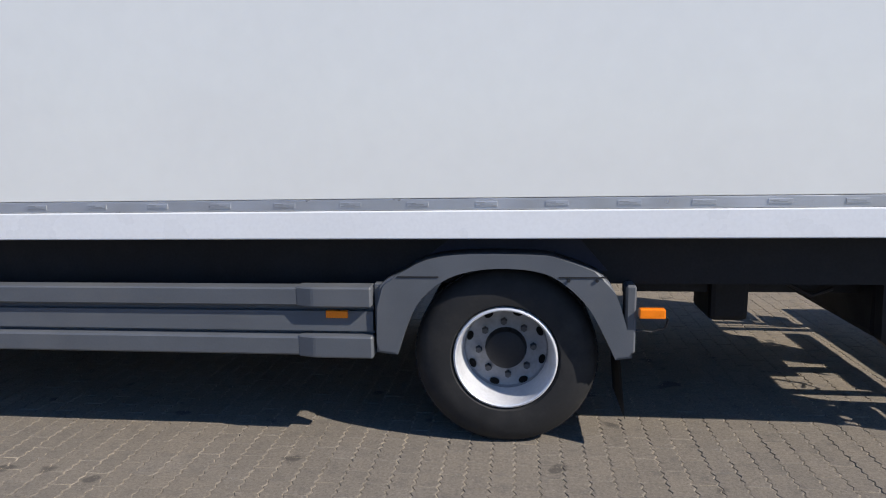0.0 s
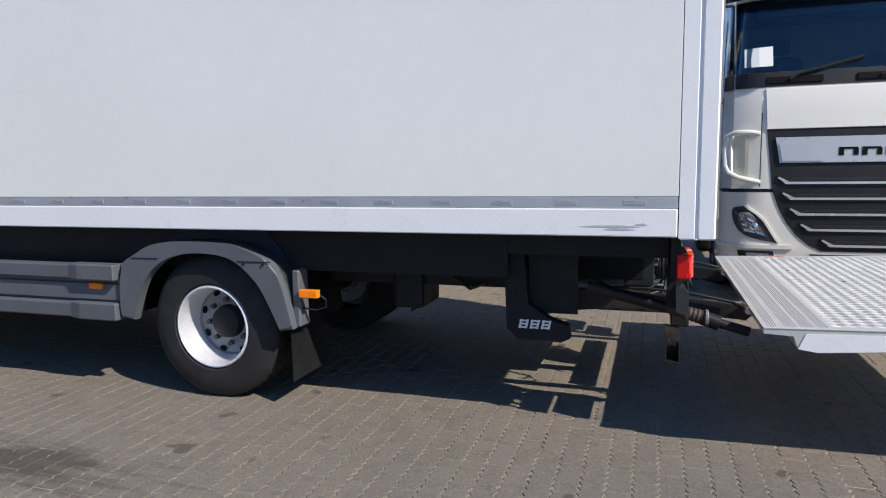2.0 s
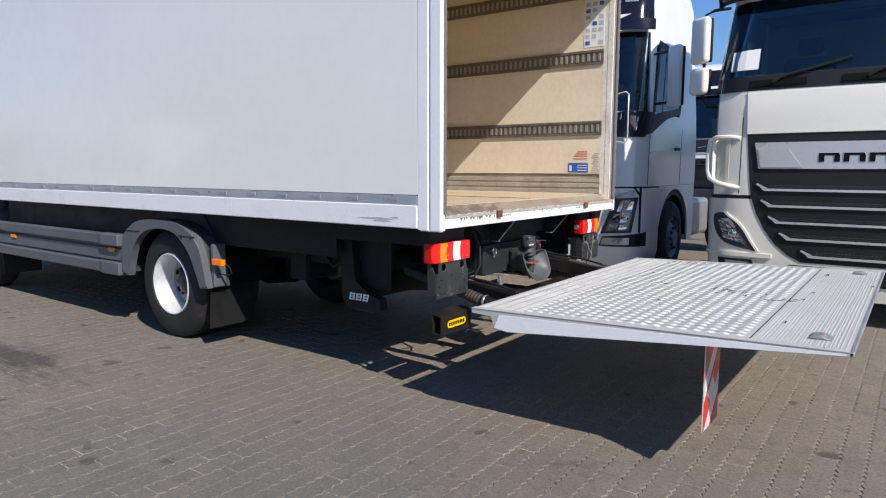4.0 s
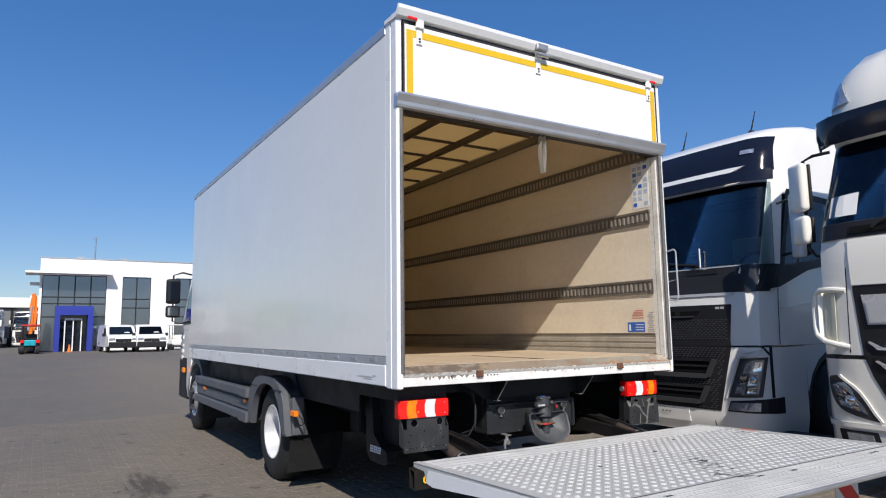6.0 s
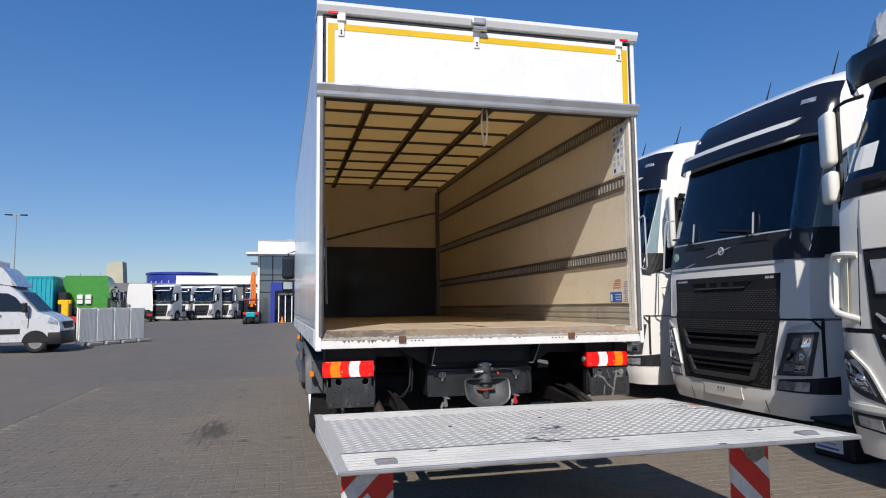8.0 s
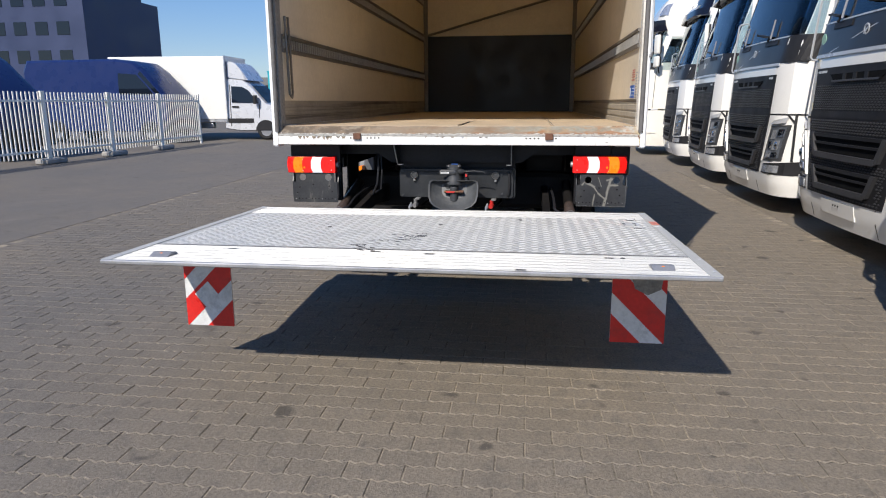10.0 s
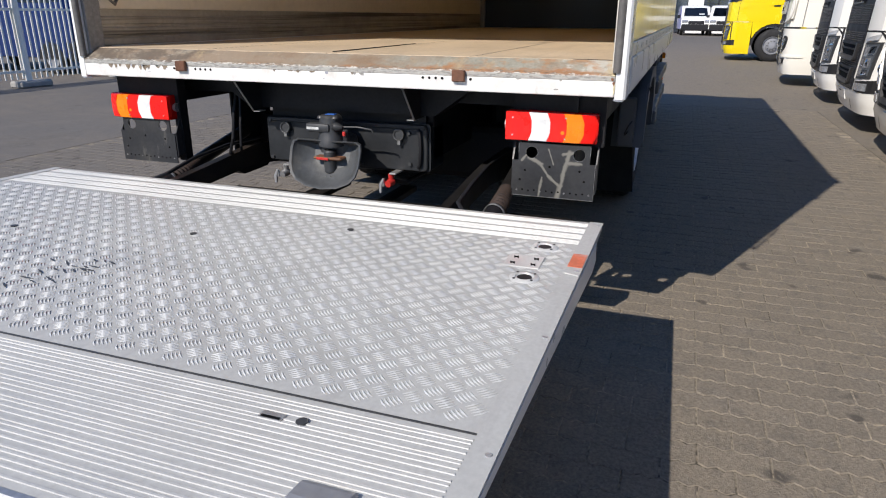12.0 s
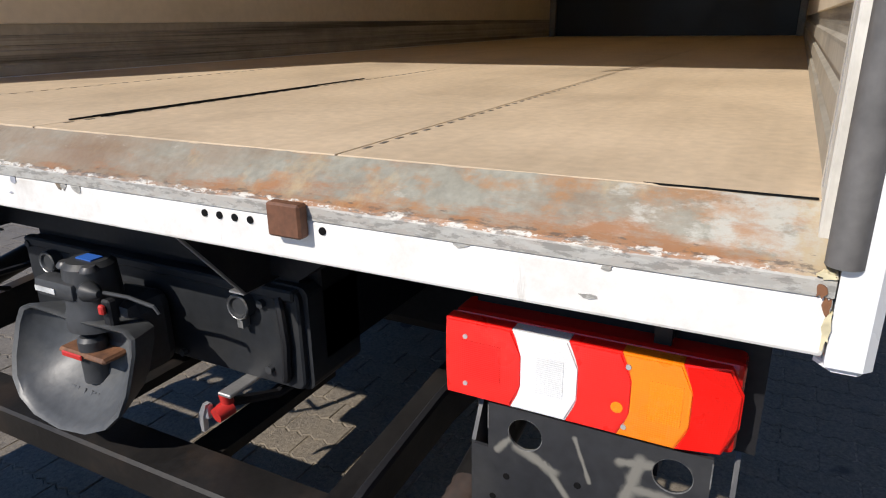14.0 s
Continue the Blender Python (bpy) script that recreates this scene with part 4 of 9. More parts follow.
# rear fenders, mudflaps, side skirts
for sx in (0, 1):
    def Y(v, s=sx):
        return W - v if s else v
    outer = [(-3.491, 0.496), (-3.482, 0.70), (-3.474, 0.826), (-3.434, 0.868), (-3.367, 0.894), (-3.258, 0.958), (-3.135, 0.985), (-2.973, 0.994), (-2.682, 0.988), (-2.617, 0.976), (-2.461, 0.919), (-2.38, 0.876), (-2.329, 0.779), (-2.281, 0.616), (-2.257, 0.489)]
    inner = [(-2.335, 0.478), (-2.385, 0.587), (-2.468, 0.751), (-2.616, 0.881), (-2.735, 0.918), (-2.92, 0.926), (-3.082, 0.898), (-3.192, 0.842), (-3.291, 0.743), (-3.351, 0.6), (-3.389, 0.484)]
    outer, inner = rounded_line(outer, 1), rounded_line(inner)
    bm = bmesh.new()
    lo, hi = min(Y(0.025), Y(0.085)), max(Y(0.025), Y(0.085))
    add_prism(bm, outer + inner, "y", lo, hi)
    front = Y(0.025)
    bmesh.ops.bevel(bm, geom=[e for e in bm.edges if all(abs(v.co.y - front) < 1e-5 for v in e.verts)], offset=0.014, segments=3, affect="EDGES")
    fen = part("rear_fender", bm, M_GREY, truck, "grey plastic rear fender", smooth=True)
    part("arch_liner", prism([(-3.32, 0.90), (-3.10, 1.066), (-2.52, 1.066), (-2.36, 0.88)], "y", min(Y(0.19), Y(0.198)), max(Y(0.19), Y(0.198))), M_LINER, fen, "dark blue inner wheel-arch liner")
    for xb in (-2.56, -2.43):
        bm = bmesh.new()
        add_cyl(bm, (xb, Y(0.016), 0.868), (xb, Y(0.03), 0.868), 0.008, n=10)
        part("fender_bolt", bm, M_TRIM, fen)
    # one shell; its inner stretch is coloured black for the shade over the tyres
    for va, vb, mt in ((0.085, 0.24, M_GREY), (0.24, 0.70, M_BLACK)):
        bm = bmesh.new()
        rows = [[bm.verts.new((x, Y(v), z)) for x, z in outer] for v in (va, vb)]
        for k in range(len(outer) - 1):
            bm.faces.new((rows[0][k], rows[0][k + 1], rows[1][k + 1], rows[1][k]))
        bmesh.ops.solidify(bm, geom=bm.faces[:], thickness=0.012)
        part("fender_shell", bm, mt, fen, smooth=True)
    for xa, xb in ((-3.375, -3.175), (-2.605, -2.385)):
        part("fender_seam", box((xa, min(Y(0.021), Y(0.03)), 0.879), (xb, max(Y(0.021), Y(0.03)), 0.885)), M_TRIM, fen)
    part("fender_tail", box((-2.285, min(Y(0.09), Y(0.2)), 0.49), (-2.235, max(Y(0.09), Y(0.2)), 0.83), 0.01), M_GREY, fen)
    bm = bmesh.new()
    yc = [Y(0.10), Y(0.48), Y(0.50), Y(0.06)]
    a = [bm.verts.new((-2.31 + (0.03 if i > 1 else 0), yc[i], 0.52 if i < 2 else 0.165)) for i in range(4)]
    bm.faces.new(a)
    bmesh.ops.solidify(bm, geom=bm.faces[:], thickness=0.008)
    part("mudflap", bm, M_RUBBER, truck, "black rubber mudflap")
    if not sx:
        part("side_marker", box((-2.225, min(Y(0.06), Y(0.1)), 0.675), (-2.105, max(Y(0.06), Y(0.1)), 0.722), 0.004), M_ORANGE, truck, "amber side marker lamp")
    bm = bmesh.new()
    add_tube(bm, [(-2.11, Y(0.1), 0.69), (-2.08, Y(0.12), 0.66), (-2.09, Y(0.14), 0.61), (-2.15, Y(0.14), 0.59), (-2.24, Y(0.13), 0.6)], 0.005, 6)
    part("lamp_cable", bm, M_TRIM, truck)
    # skirt: proud top and bottom boards, recessed middle
    prof = [(0.03, 0.826), (0.022, 0.818), (0.022, 0.742), (0.035, 0.732), (0.075, 0.725), (0.075, 0.705), (0.052, 0.70), (0.048, 0.60), (0.075, 0.594), (0.075, 0.582), (0.03, 0.575), (0.022, 0.566), (0.022, 0.487), (0.03, 0.478), (0.11, 0.478), (0.11, 0.826)]
    sk = part("side_skirt", prism([(Y(p), q) for p, q in prof], "x", -6.28, -3.51), M_GREY, truck, "grey ribbed plastic side skirt")
    for z0, z1 in ((0.73, 0.832), (0.472, 0.584)):
        bm = bmesh.new()
        add_prism(bm, [(-3.89, Y(0.022)), (-3.80, Y(0.0)), (-3.505, Y(0.0)), (-3.505, Y(0.11)), (-3.89, Y(0.11))], "z", z0, z1)
        bmesh.ops.bevel(bm, geom=bm.edges[:], offset=0.008, segments=1, affect="EDGES")
        part("skirt_end", bm, M_GREY, sk)
    for xm in (-3.69, -5.75):
        part("skirt_marker", box((xm - 0.055, min(Y(0.036), Y(0.06)), 0.668), (xm + 0.055, max(Y(0.036), Y(0.06)), 0.706), 0.003), M_ORANGE, sk, "amber marker lamp")
    part("skirt_bracket", box((-3.5, min(Y(0.06), Y(0.12)), 0.49), (-3.44, max(Y(0.06), Y(0.12)), 0.84), 0.004), M_GREY, truck)

# chassis
for y in (0.85, 1.62):
    part("frame_rail", box((-8.0, y, 0.72), (-0.32, y + 0.08, 0.985), 0.004), M_BLACK, truck, "black chassis rail")
for k in range(14):
    x = -0.35 - 0.47 * k
    part("cross_bearer", box((x - 0.03, 0.24, 0.986), (x + 0.03, W - 0.24, 1.069)), M_BLACK, truck)
for y in (0.3, 2.2):
    part("edge_bearer", box((-6.55, y, 0.935), (-0.2, y + 0.05, 0.986)), M_BLACK, truck)
part("side_shield", box((-3.46, 0.2, 0.815), (-1.02, 0.22, 1.068)), M_BLACK, truck)
part("side_shield", box((-2.24, 0.5, 0.705), (-1.03, 0.515, 1.068)), M_BLACK, truck)
part("side_shield", box((-1.018, 0.2, 0.945), (-0.2, 0.22, 1.068)), M_BLACK, truck)
part("side_shield", box((-0.93, 0.345, 0.60), (-0.66, 0.357, 1.0)), M_BLACK, truck)
part("side_shield", box((-6.3, 0.225, 0.60), (-3.45, 0.245, 1.068)), M_BLACK, truck)
part("side_shield", box((-2.2, W - 0.2, 0.815), (-0.12, W - 0.18, 1.068)), M_BLACK, truck)
part("side_shield", box((-6.3, W - 0.22, 0.55), (-3.45, W - 0.2, 1.068)), M_BLACK, truck)
bm = bmesh.new()
add_cyl(bm, (-2.86, 0.5, 0.455), (-2.86, 2.05, 0.455), 0.075, n=16)
add_cyl(bm, (-3.02, 1.275, 0.47), (-2.66, 1.275, 0.47), 0.19, 0.14, n=18)
part("rear_axle", bm, M_BLACK, truck, smooth=True)
bm = bmesh.new()
add_cyl(bm, (-6.88, 0.4, 0.43), (-6.88, 2.15, 0.43), 0.06, n=12)
part("front_axle", bm, M_BLACK, truck)
for a, b in (((-1.80, 0.45, 0.557), (-1.60, 0.8, 0.985)), ((-5.6, 0.3, 0.45), (-4.4, 0.8, 0.95)), ((-5.2, 1.75, 0.42), (-4.0, 2.25, 0.95)), ((-1.55, 1.75, 0.6), (-1.1, 2.1, 0.97))):
    part("equipment_box", box(a, b, 0.03, seg=2), M_BLACK, truck)
bm = bmesh.new()
add_cyl(bm, (-3.9, 0.95, 0.62), (-3.9, 1.6, 0.62), 0.13, n=20)
part("air_tank", bm, M_BLACK, truck, smooth=True)
bm = bmesh.new()
add_tube(bm, [(-1.62, 0.62, 0.83), (-1.55, 0.55, 0.79), (-1.45, 0.5, 0.78), (-1.3, 0.45, 0.7), (-1.2, 0.45, 0.74)], 0.012, 6)
add_tube(bm, [(-1.6, 0.6, 0.8), (-1.58, 0.56, 0.74), (-1.52, 0.56, 0.74), (-1.5, 0.6, 0.8)], 0.01, 6)
part("cable_loop", bm, M_TRIM, truck)

# tail-lift gear under the sill
gear = part("lift_gear", box((-1.04, 0.345, 0.50), (-0.90, 2.2, 0.80), 0.04, seg=2), M_BLACK, truck, "black tail-lift housing with pale lettering shapes")
part("gear_side", prism([(-1.06, 0.98), (-1.04, 0.52), (-0.98, 0.46), (-0.74, 0.455), (-0.69, 0.48), (-0.70, 0.55), (-0.79, 0.575), (-0.92, 0.66), (-0.95, 0.98)], "y", 0.27, 0.34), M_BLACK, gear)
part("gear_side", prism([(-1.15, 0.98), (-1.12, 0.52), (-1.0, 0.46), (-0.72, 0.5), (-0.45, 0.62), (-0.30, 0.68), (-0.30, 0.98)], "y", 2.21, 2.28), M_BLACK, gear)
for k in range(3):
    x = -0.975 + 0.062 * k
    bm = bmesh.new()
    for a, b in ((0, 0.012), (0.036, 0.048)):
        add_prism(bm, [(x + a, 0.525), (x + b, 0.525), (x + b + 0.012, 0.575), (x + a + 0.012, 0.575)], "y", 0.2665, 0.2695)
    for z in (0.527, 0.5455, 0.564):
        add_box(bm, (x + 0.008, 0.2667, z), (x + 0.046, 0.2693, z + 0.009))
    part("maker_shape", bm, M_PAPER, gear, "pale slanted maker mark")
# air tanks across the frame
for y0, y1 in ((0.62, 1.22), (1.36, 1.95)):
    for x, z in ((-1.62, 0.845), (-1.98, 0.845)):
        at_ = part("air_tank", lathe([(0.0, 0.0), (0.10, 0.012), (0.15, 0.05), (0.155, 0.08), (0.155, y1 - y0 - 0.08), (0.15, y1 - y0 - 0.05), (0.10, y1 - y0 - 0.012), (0.0, y1 - y0)], (x, y0, z), "y", 20, 1), M_BLACK, truck, "black air tank under the frame", smooth=True)
        part("tank_strap", lathe([(0.156, 0.2), (0.16, 0.2), (0.16, 0.24), (0.156, 0.24)], (x, y0, z), "y", 20, 1), M_BLACK, at_)
# lift arms, rams, torsion beam
for y, s in ((0.62, 1), (1.92, -1)):
    arm = part("lift_arm", prism([(-0.95, 0.62), (-0.86, 0.70), (-0.42, 0.70), (-0.05, 0.665), (0.20, 0.645), (0.26, 0.60), (0.22, 0.56), (0.02, 0.575), (-0.40, 0.60), (-0.88, 0.55)], "y", y - 0.022, y + 0.022, 0.004), M_STEELBEAM, truck, "worn black tail-lift arm")
    bm = bmesh.new()
    add_tube(bm, [(-0.6, y - s * 0.04, 0.715), (-0.3, y - s * 0.045, 0.72), (-0.05, y - s * 0.05, 0.70), (0.14, y - s * 0.05, 0.665), (0.2, y - s * 0.09, 0.645)], 0.009, 6)
    part("hydraulic_hose", bm, M_TRIM, arm)
    bm = bmesh.new()
    add_cyl(bm, (0.215, y - 0.11, 0.636), (0.215, y - 0.04, 0.636), 0.022, n=14)
    part("hinge_bush", bm, M_RUST, arm, "rusty hinge bush", smooth=True)
    bm = bmesh.new()
    add_cyl(bm, (0.215, y - 0.15, 0.638), (0.215, y - 0.112, 0.638), 0.017, n=12)
    add_cyl(bm, (0.215, y - 0.038, 0.638), (0.215, y + 0.03, 0.638), 0.017, n=12)
    part("hinge_pin", bm, M_ALU, arm, smooth=True)
    yc = y + s * -0.0 + (0.16 if s < 0 else -0.16)
    bm = bmesh.new()
    add_cyl(bm, (-0.62, yc, 0.74), (-0.19, yc, 0.643), 0.034, n=16)
    ram = part("lift_ram", bm, M_STEELBEAM, truck, "dark lift ram with rubber bellows", smooth=True)
    prof = []
    for k in range(9):
        prof += [(0.031 + 0.0006 * k, 0.0225 * k), (0.034 + 0.0009 * k, 0.0225 * k + 0.011)]
    bm = lathe(prof, (0, 0, 0), "z", 16)
    d = Vector((0.0, yc, 0.592)) - Vector((-0.2, yc, 0.645))
    bmesh.ops.transform(bm, matrix=Matrix.Translation((-0.2, yc, 0.645)) @ d.to_track_quat("Z", "Y").to_matrix().to_4x4(), verts=bm.verts)
    part("bellows", bm, M_BOOT, ram, "rusty brown ram boot", smooth=True)
    part("clamp_ring", lathe([(0.043, 0.0), (0.046, 0.004), (0.046, 0.014), (0.043, 0.018)], (0.0, yc, 0.592), "x", 20), M_CUT, ram, smooth=True)
    bm = bmesh.new()
    add_cyl(bm, (-0.01, yc, 0.595), (0.07, yc, 0.568), 0.041, n=18)
    add_cyl(bm, (0.06, yc, 0.572), (0.22, yc, 0.53), 0.026, n=14)
    part("ram_end", bm, M_BLACK, ram, smooth=True)
part("torsion_beam", prism([(-0.165, 0.48), (-0.065, 0.475), (-0.065, 0.55), (-0.165, 0.555)], "y", 0.72, 1.86, 0.006), M_STEELBEAM, truck, "worn brown-black cross beam")
part("support_bar", box((-0.6, 1.02, 0.49), (-0.17, 1.12, 0.515)), M_STEELBEAM, truck)
part("support_bar", box((-0.6, 1.42, 0.49), (-0.17, 1.50, 0.515)), M_STEELBEAM, truck)
for y0, y1 in ((0.185, 0.50), (2.075, 2.367)):
    bm = bmesh.new()
    loops = []
    for yy_ in (y0, y1):
        for e in (0.0, 0.008):
            loops.append([bm.verts.new(c) for c in ((-0.205 + e, yy_, 0.415 + e), (-0.13 - e, yy_, 0.41 + e), (-0.13 - e, yy_, 0.53 - e), (-0.205 + e, yy_, 0.542 - e))])
    for la, lb in ((0, 2), (1, 3), (0, 1), (2, 3)):
        for i in range(4):
            bm.faces.new((loops[la][i], loops[la][(i + 1) % 4], loops[lb][(i + 1) % 4], loops[lb][i]))
    ub = part("underrun_tube", bm, M_STEELBEAM, truck, "dark square underrun tube")
    ym = (y0 + y1) / 2 + (0.007 if y0 > 1 else 0.0)
    bd = part("badge", prism([(p, q) for p, q in rounded(ym - 0.098, 0.445, ym + 0.098, 0.492, 0.022)], "x", -0.1298, -0.1275), M_BADGE, ub, "yellow maker badge with dark shapes")
    part("badge_rim", prism(rounded(ym - 0.104, 0.439, ym + 0.104, 0.498, 0.028), "x", -0.1299, -0.1288), M_PRINT, bd)
    for k in range(9):
        a = ym - 0.083 + 0.0188 * k
        part("badge_shape", box((-0.1274, a, 0.458), (-0.1266, a + 0.0135, 0.479)), M_PRINT, bd)

# rear lamps on their plates
def holed_plate(p0, p1):
    """Steel plate with notched upper corners and two round holes cut through."""
    bm = bmesh.new()
    h1, h2, r, zc, x = p0 + 0.075, p1 - 0.065, 0.0245, 0.834, -0.102
    cols = (p0, p0 + 0.022, h1 - 0.034, h1 + 0.034, h2 - 0.034, h2 + 0.034, p1 - 0.022, p1)
    grid = [[bm.verts.new((x, c, z)) for c in cols] for z in (0.652, 0.7995, 0.872)]
    for j, spans in enumerate((range(7), (1, 3, 5))):
        for i in spans:
            bm.faces.new((grid[j][i], grid[j][i + 1], grid[j + 1][i + 1], grid[j + 1][i]))
    for yc in (h1, h2):
        inner, outer = [], []
        for k in range(24):
            c, s_ = math.cos(math.pi * k / 12), math.sin(math.pi * k / 12)
            q = max(abs(c), abs(s_))
            inner.append(bm.verts.new((x, yc + r * c, zc + r * s_)))
            outer.append(bm.verts.new((x, yc + 0.034 * c / q, zc + (0.038 if s_ > 0 else 0.0345) * s_ / q)))
        for k in range(24):
            j = (k + 1) % 24
            bm.faces.new((inner[k], outer[k], outer[j], inner[j]))
    bmesh.ops.remove_doubles(bm, verts=bm.verts[:], dist=0.0002)
    loose = [v for v in bm.verts if not v.link_faces]
    bmesh.ops.delete(bm, geom=loose, context="VERTS")
    back = bmesh.ops.extrude_face_region(bm, geom=bm.faces[:])["geom"]
    bmesh.ops.translate(bm, vec=(-0.006, 0, 0), verts=[g for g in back if isinstance(g, bmesh.types.BMVert)])
    bmesh.ops.recalc_face_normals(bm, faces=bm.faces[:])
    return bm


for s in (0, 1):
    def Y(v, q=s):
        return W - v if q else v

    def rng(a, b, q=s):
        return (W - b, W - a) if q else (a, b)
    v0 = 0.095 if s else 0.055
    dz = 0.02 if s else 0.004
    a, b = rng(v0, v0 + 0.364)
    part("lamp_bracket", box((-0.19, a + 0.02, 0.864), (-0.145, b + 0.02, 1.058)), M_BLACK, truck)
    z0, z1 = 0.863 + dz, 0.974 + dz
    lamp = part("rear_lamp", box((-0.165, a + 0.002, z0 - 0.004), (-0.108, b - 0.002, z1 + 0.004), 0.008, seg=2), M_LAMPTOP, truck, "glossy red, white and amber rear lamp cluster")
    cuts = [0.0, 0.05, 0.118, 0.182, 0.256, 0.364]
    kinds = [(M_RED, "red_lens"), (M_ORANGE, "amber_lens"), (M_RED, "red_lens"), (M_CLEAR, "clear_lens"), (M_RED, "red_lens")]
    for (c0, c1), (mt, nm) in zip(zip(cuts, cuts[1:]), kinds):
        k = 0.016
        lo = [(Y(v0 + c0 + k), z0), (Y(v0 + c0 + 0.0006), z0 + 0.034), (Y(v0 + c0 + 0.0006), z1 - 0.034), (Y(v0 + c0 + k), z1)]
        hi = [(Y(v0 + c1 + (k if c1 < 0.36 else 0) - 0.0006), z1), (Y(v0 + c1 - 0.0006), z1 - 0.034), (Y(v0 + c1 - 0.0006), z0 + 0.034), (Y(v0 + c1 + (k if c1 < 0.36 else 0) - 0.0006), z0)]
        bm = bmesh.new()
        add_prism(bm, lo + hi, "x", -0.110, -0.086)
        bmesh.ops.bevel(bm, geom=[e for e in bm.edges if all(v.co.x > -0.092 for v in e.verts)], offset=0.0025, segments=2, affect="EDGES")
        for vv in bm.verts:
            u = abs(vv.co.y - Y(v0)) / 0.364
            vv.co.x -= 0.021 * max(0.0, 1 - u / 0.16) ** 2 if vv.co.x > -0.10 else 0.0
        ln = part(nm, bm, mt, lamp)
        ins = {"amber_lens": (0.012, 0.05, M_AMBERDARK), "clear_lens": (0.02, 0.056, M_CLEARGRID)}.get(nm) or ((0.03, 0.085, M_REDDARK) if c0 > 0.2 else None)
        if ins:
            ya, yb_ = sorted((Y(v0 + c0 + ins[0]), Y(v0 + c0 + ins[1])))
            part("lens_insert", box((-0.0868, ya, z0 + 0.03), (-0.0855, yb_, z1 - 0.028), 0.0), ins[2], ln)
    for yb, zb in ((0.335, z1 - 0.022), (0.335, z0 + 0.02), (0.125, z1 - 0.016), (0.125, z0 + 0.014)):
        bm = bmesh.new()
        add_cyl(bm, (-0.088, Y(v0 + yb), zb), (-0.084, Y(v0 + yb), zb), 0.0034, n=10)
        part("lamp_screw", bm, M_ALU, lamp)
    # glint on the lens, painted as a small amber disc
    bm = bmesh.new()
    add_cyl(bm, (-0.0865, Y(v0 + 0.135), z0 + 0.038), (-0.0852, Y(v0 + 0.135), z0 + 0.038), 0.0075, n=12)
    part("bulb_spot", bm, M_AMBERDARK, lamp, "amber glint painted on the lens")
    bm = bmesh.new()
    add_cyl(bm, (-0.14, Y(v0 + 0.376), z0 + 0.055), (-0.14, Y(v0 + 0.362), z0 + 0.055), 0.02, n=12)
    part("cable_gland", bm, M_ALU_DULL, lamp)
    # plate with two round holes: folded edges, row of small holes
    pl0, pl1 = rng(0.095, 0.425)
    plate = part("lamp_plate", holed_plate(pl0, pl1), M_PLATE, truck, "scuffed black steel plate with round holes")
    for yh in (pl0 + 0.075, pl1 - 0.065):
        bm = bmesh.new()
        add_tube(bm, [(-0.1035, yh + 0.0245 * math.cos(math.pi * k / 12), 0.834 + 0.0245 * math.sin(math.pi * k / 12)) for k in range(25)], 0.0012, 5)
        part("hole_rim", bm, M_CUT, plate, smooth=True)
    for k in range(13):
        bm = bmesh.new()
        yk = pl0 + 0.018 + 0.0245 * k
        zk = 0.676 + 0.003 * (k % 2)
        add_cyl(bm, (-0.103, yk, zk), (-0.101, yk, zk), 0.004, n=8)
        part("small_hole", bm, M_PRINT if k % 4 else M_CUT, plate)
    for yk, zk in ((pl0 + 0.03, 0.72), (pl0 + 0.05, 0.76), (pl1 - 0.04, 0.73), (pl1 - 0.06, 0.77), (pl0 + 0.15, 0.78)):
        bm = bmesh.new()
        add_cyl(bm, (-0.103, yk, zk), (-0.101, yk, zk), 0.005, n=8)
        part("small_hole", bm, M_PRINT, plate)
    if s:
        for ya, za, yb2, zb2 in ((pl0, 0.654, pl1, 0.654), (pl1 - 0.022, 0.832, pl1 - 0.022, 0.866), (pl0 + 0.022, 0.832, pl0 + 0.022, 0.866), (pl1, 0.66, pl1, 0.80)):
            part("cut_edge", box((-0.1035, ya - 0.0008, za - 0.001), (-0.1012, yb2 + 0.0008, zb2 + 0.001)), M_CUT, plate)
    for yk, wd in ((pl0, -0.006), (pl1, 0.006)):
        part("plate_fold", prism([(-0.108, 0.68), (-0.16, 0.70), (-0.165, 0.85), (-0.15, 0.872), (-0.125, 0.83), (-0.108, 0.80)], "y", min(yk, yk + wd), max(yk, yk + wd)), M_PLATE, plate)
    part("hanger", box((-0.20, min(Y(0.40), Y(0.44)), 0.66), (-0.15, max(Y(0.40), Y(0.44)), 1.058)), M_BLACK, truck)

# cross member, gussets, coupling carrier
part("rear_crossmember", prism([(0.60, 1.066), (0.80, 0.938), (1.74, 0.938), (1.92, 1.066)], "x", -0.36, -0.215), M_BLACK, truck, "black rear cross member")
for y, lo in ((0.862, 0.0), (1.672, -0.034)):
    gp_ = part("gusset_plate", prism([(-0.03, 1.068), (-0.15, 0.927), (-0.30, 0.927), (-0.30, 1.068)], "y", y - 0.003, y + 0.003), M_GUSSET, truck, "dark gusset plate with a bare edge")
    part("bare_edge", prism([(-0.0285, 1.068), (-0.0235, 1.068), (-0.1475, 0.925), (-0.1525, 0.925)], "y", y - 0.0035, y + 0.0035), M_ALU_DULL, gp_)
    part("gusset_foot", box((-0.20, y + lo, 0.923), (-0.148, y + lo + 0.034, 0.9265)), M_ALU_DULL, gp_)
CX = -0.275
carrier = part("coupling_carrier", prism(rounded(0.852, 0.655, 1.688, 0.865, 0.018), "x", -0.45, CX, 0.004), M_CARRIER, truck, "black coupling carrier box")
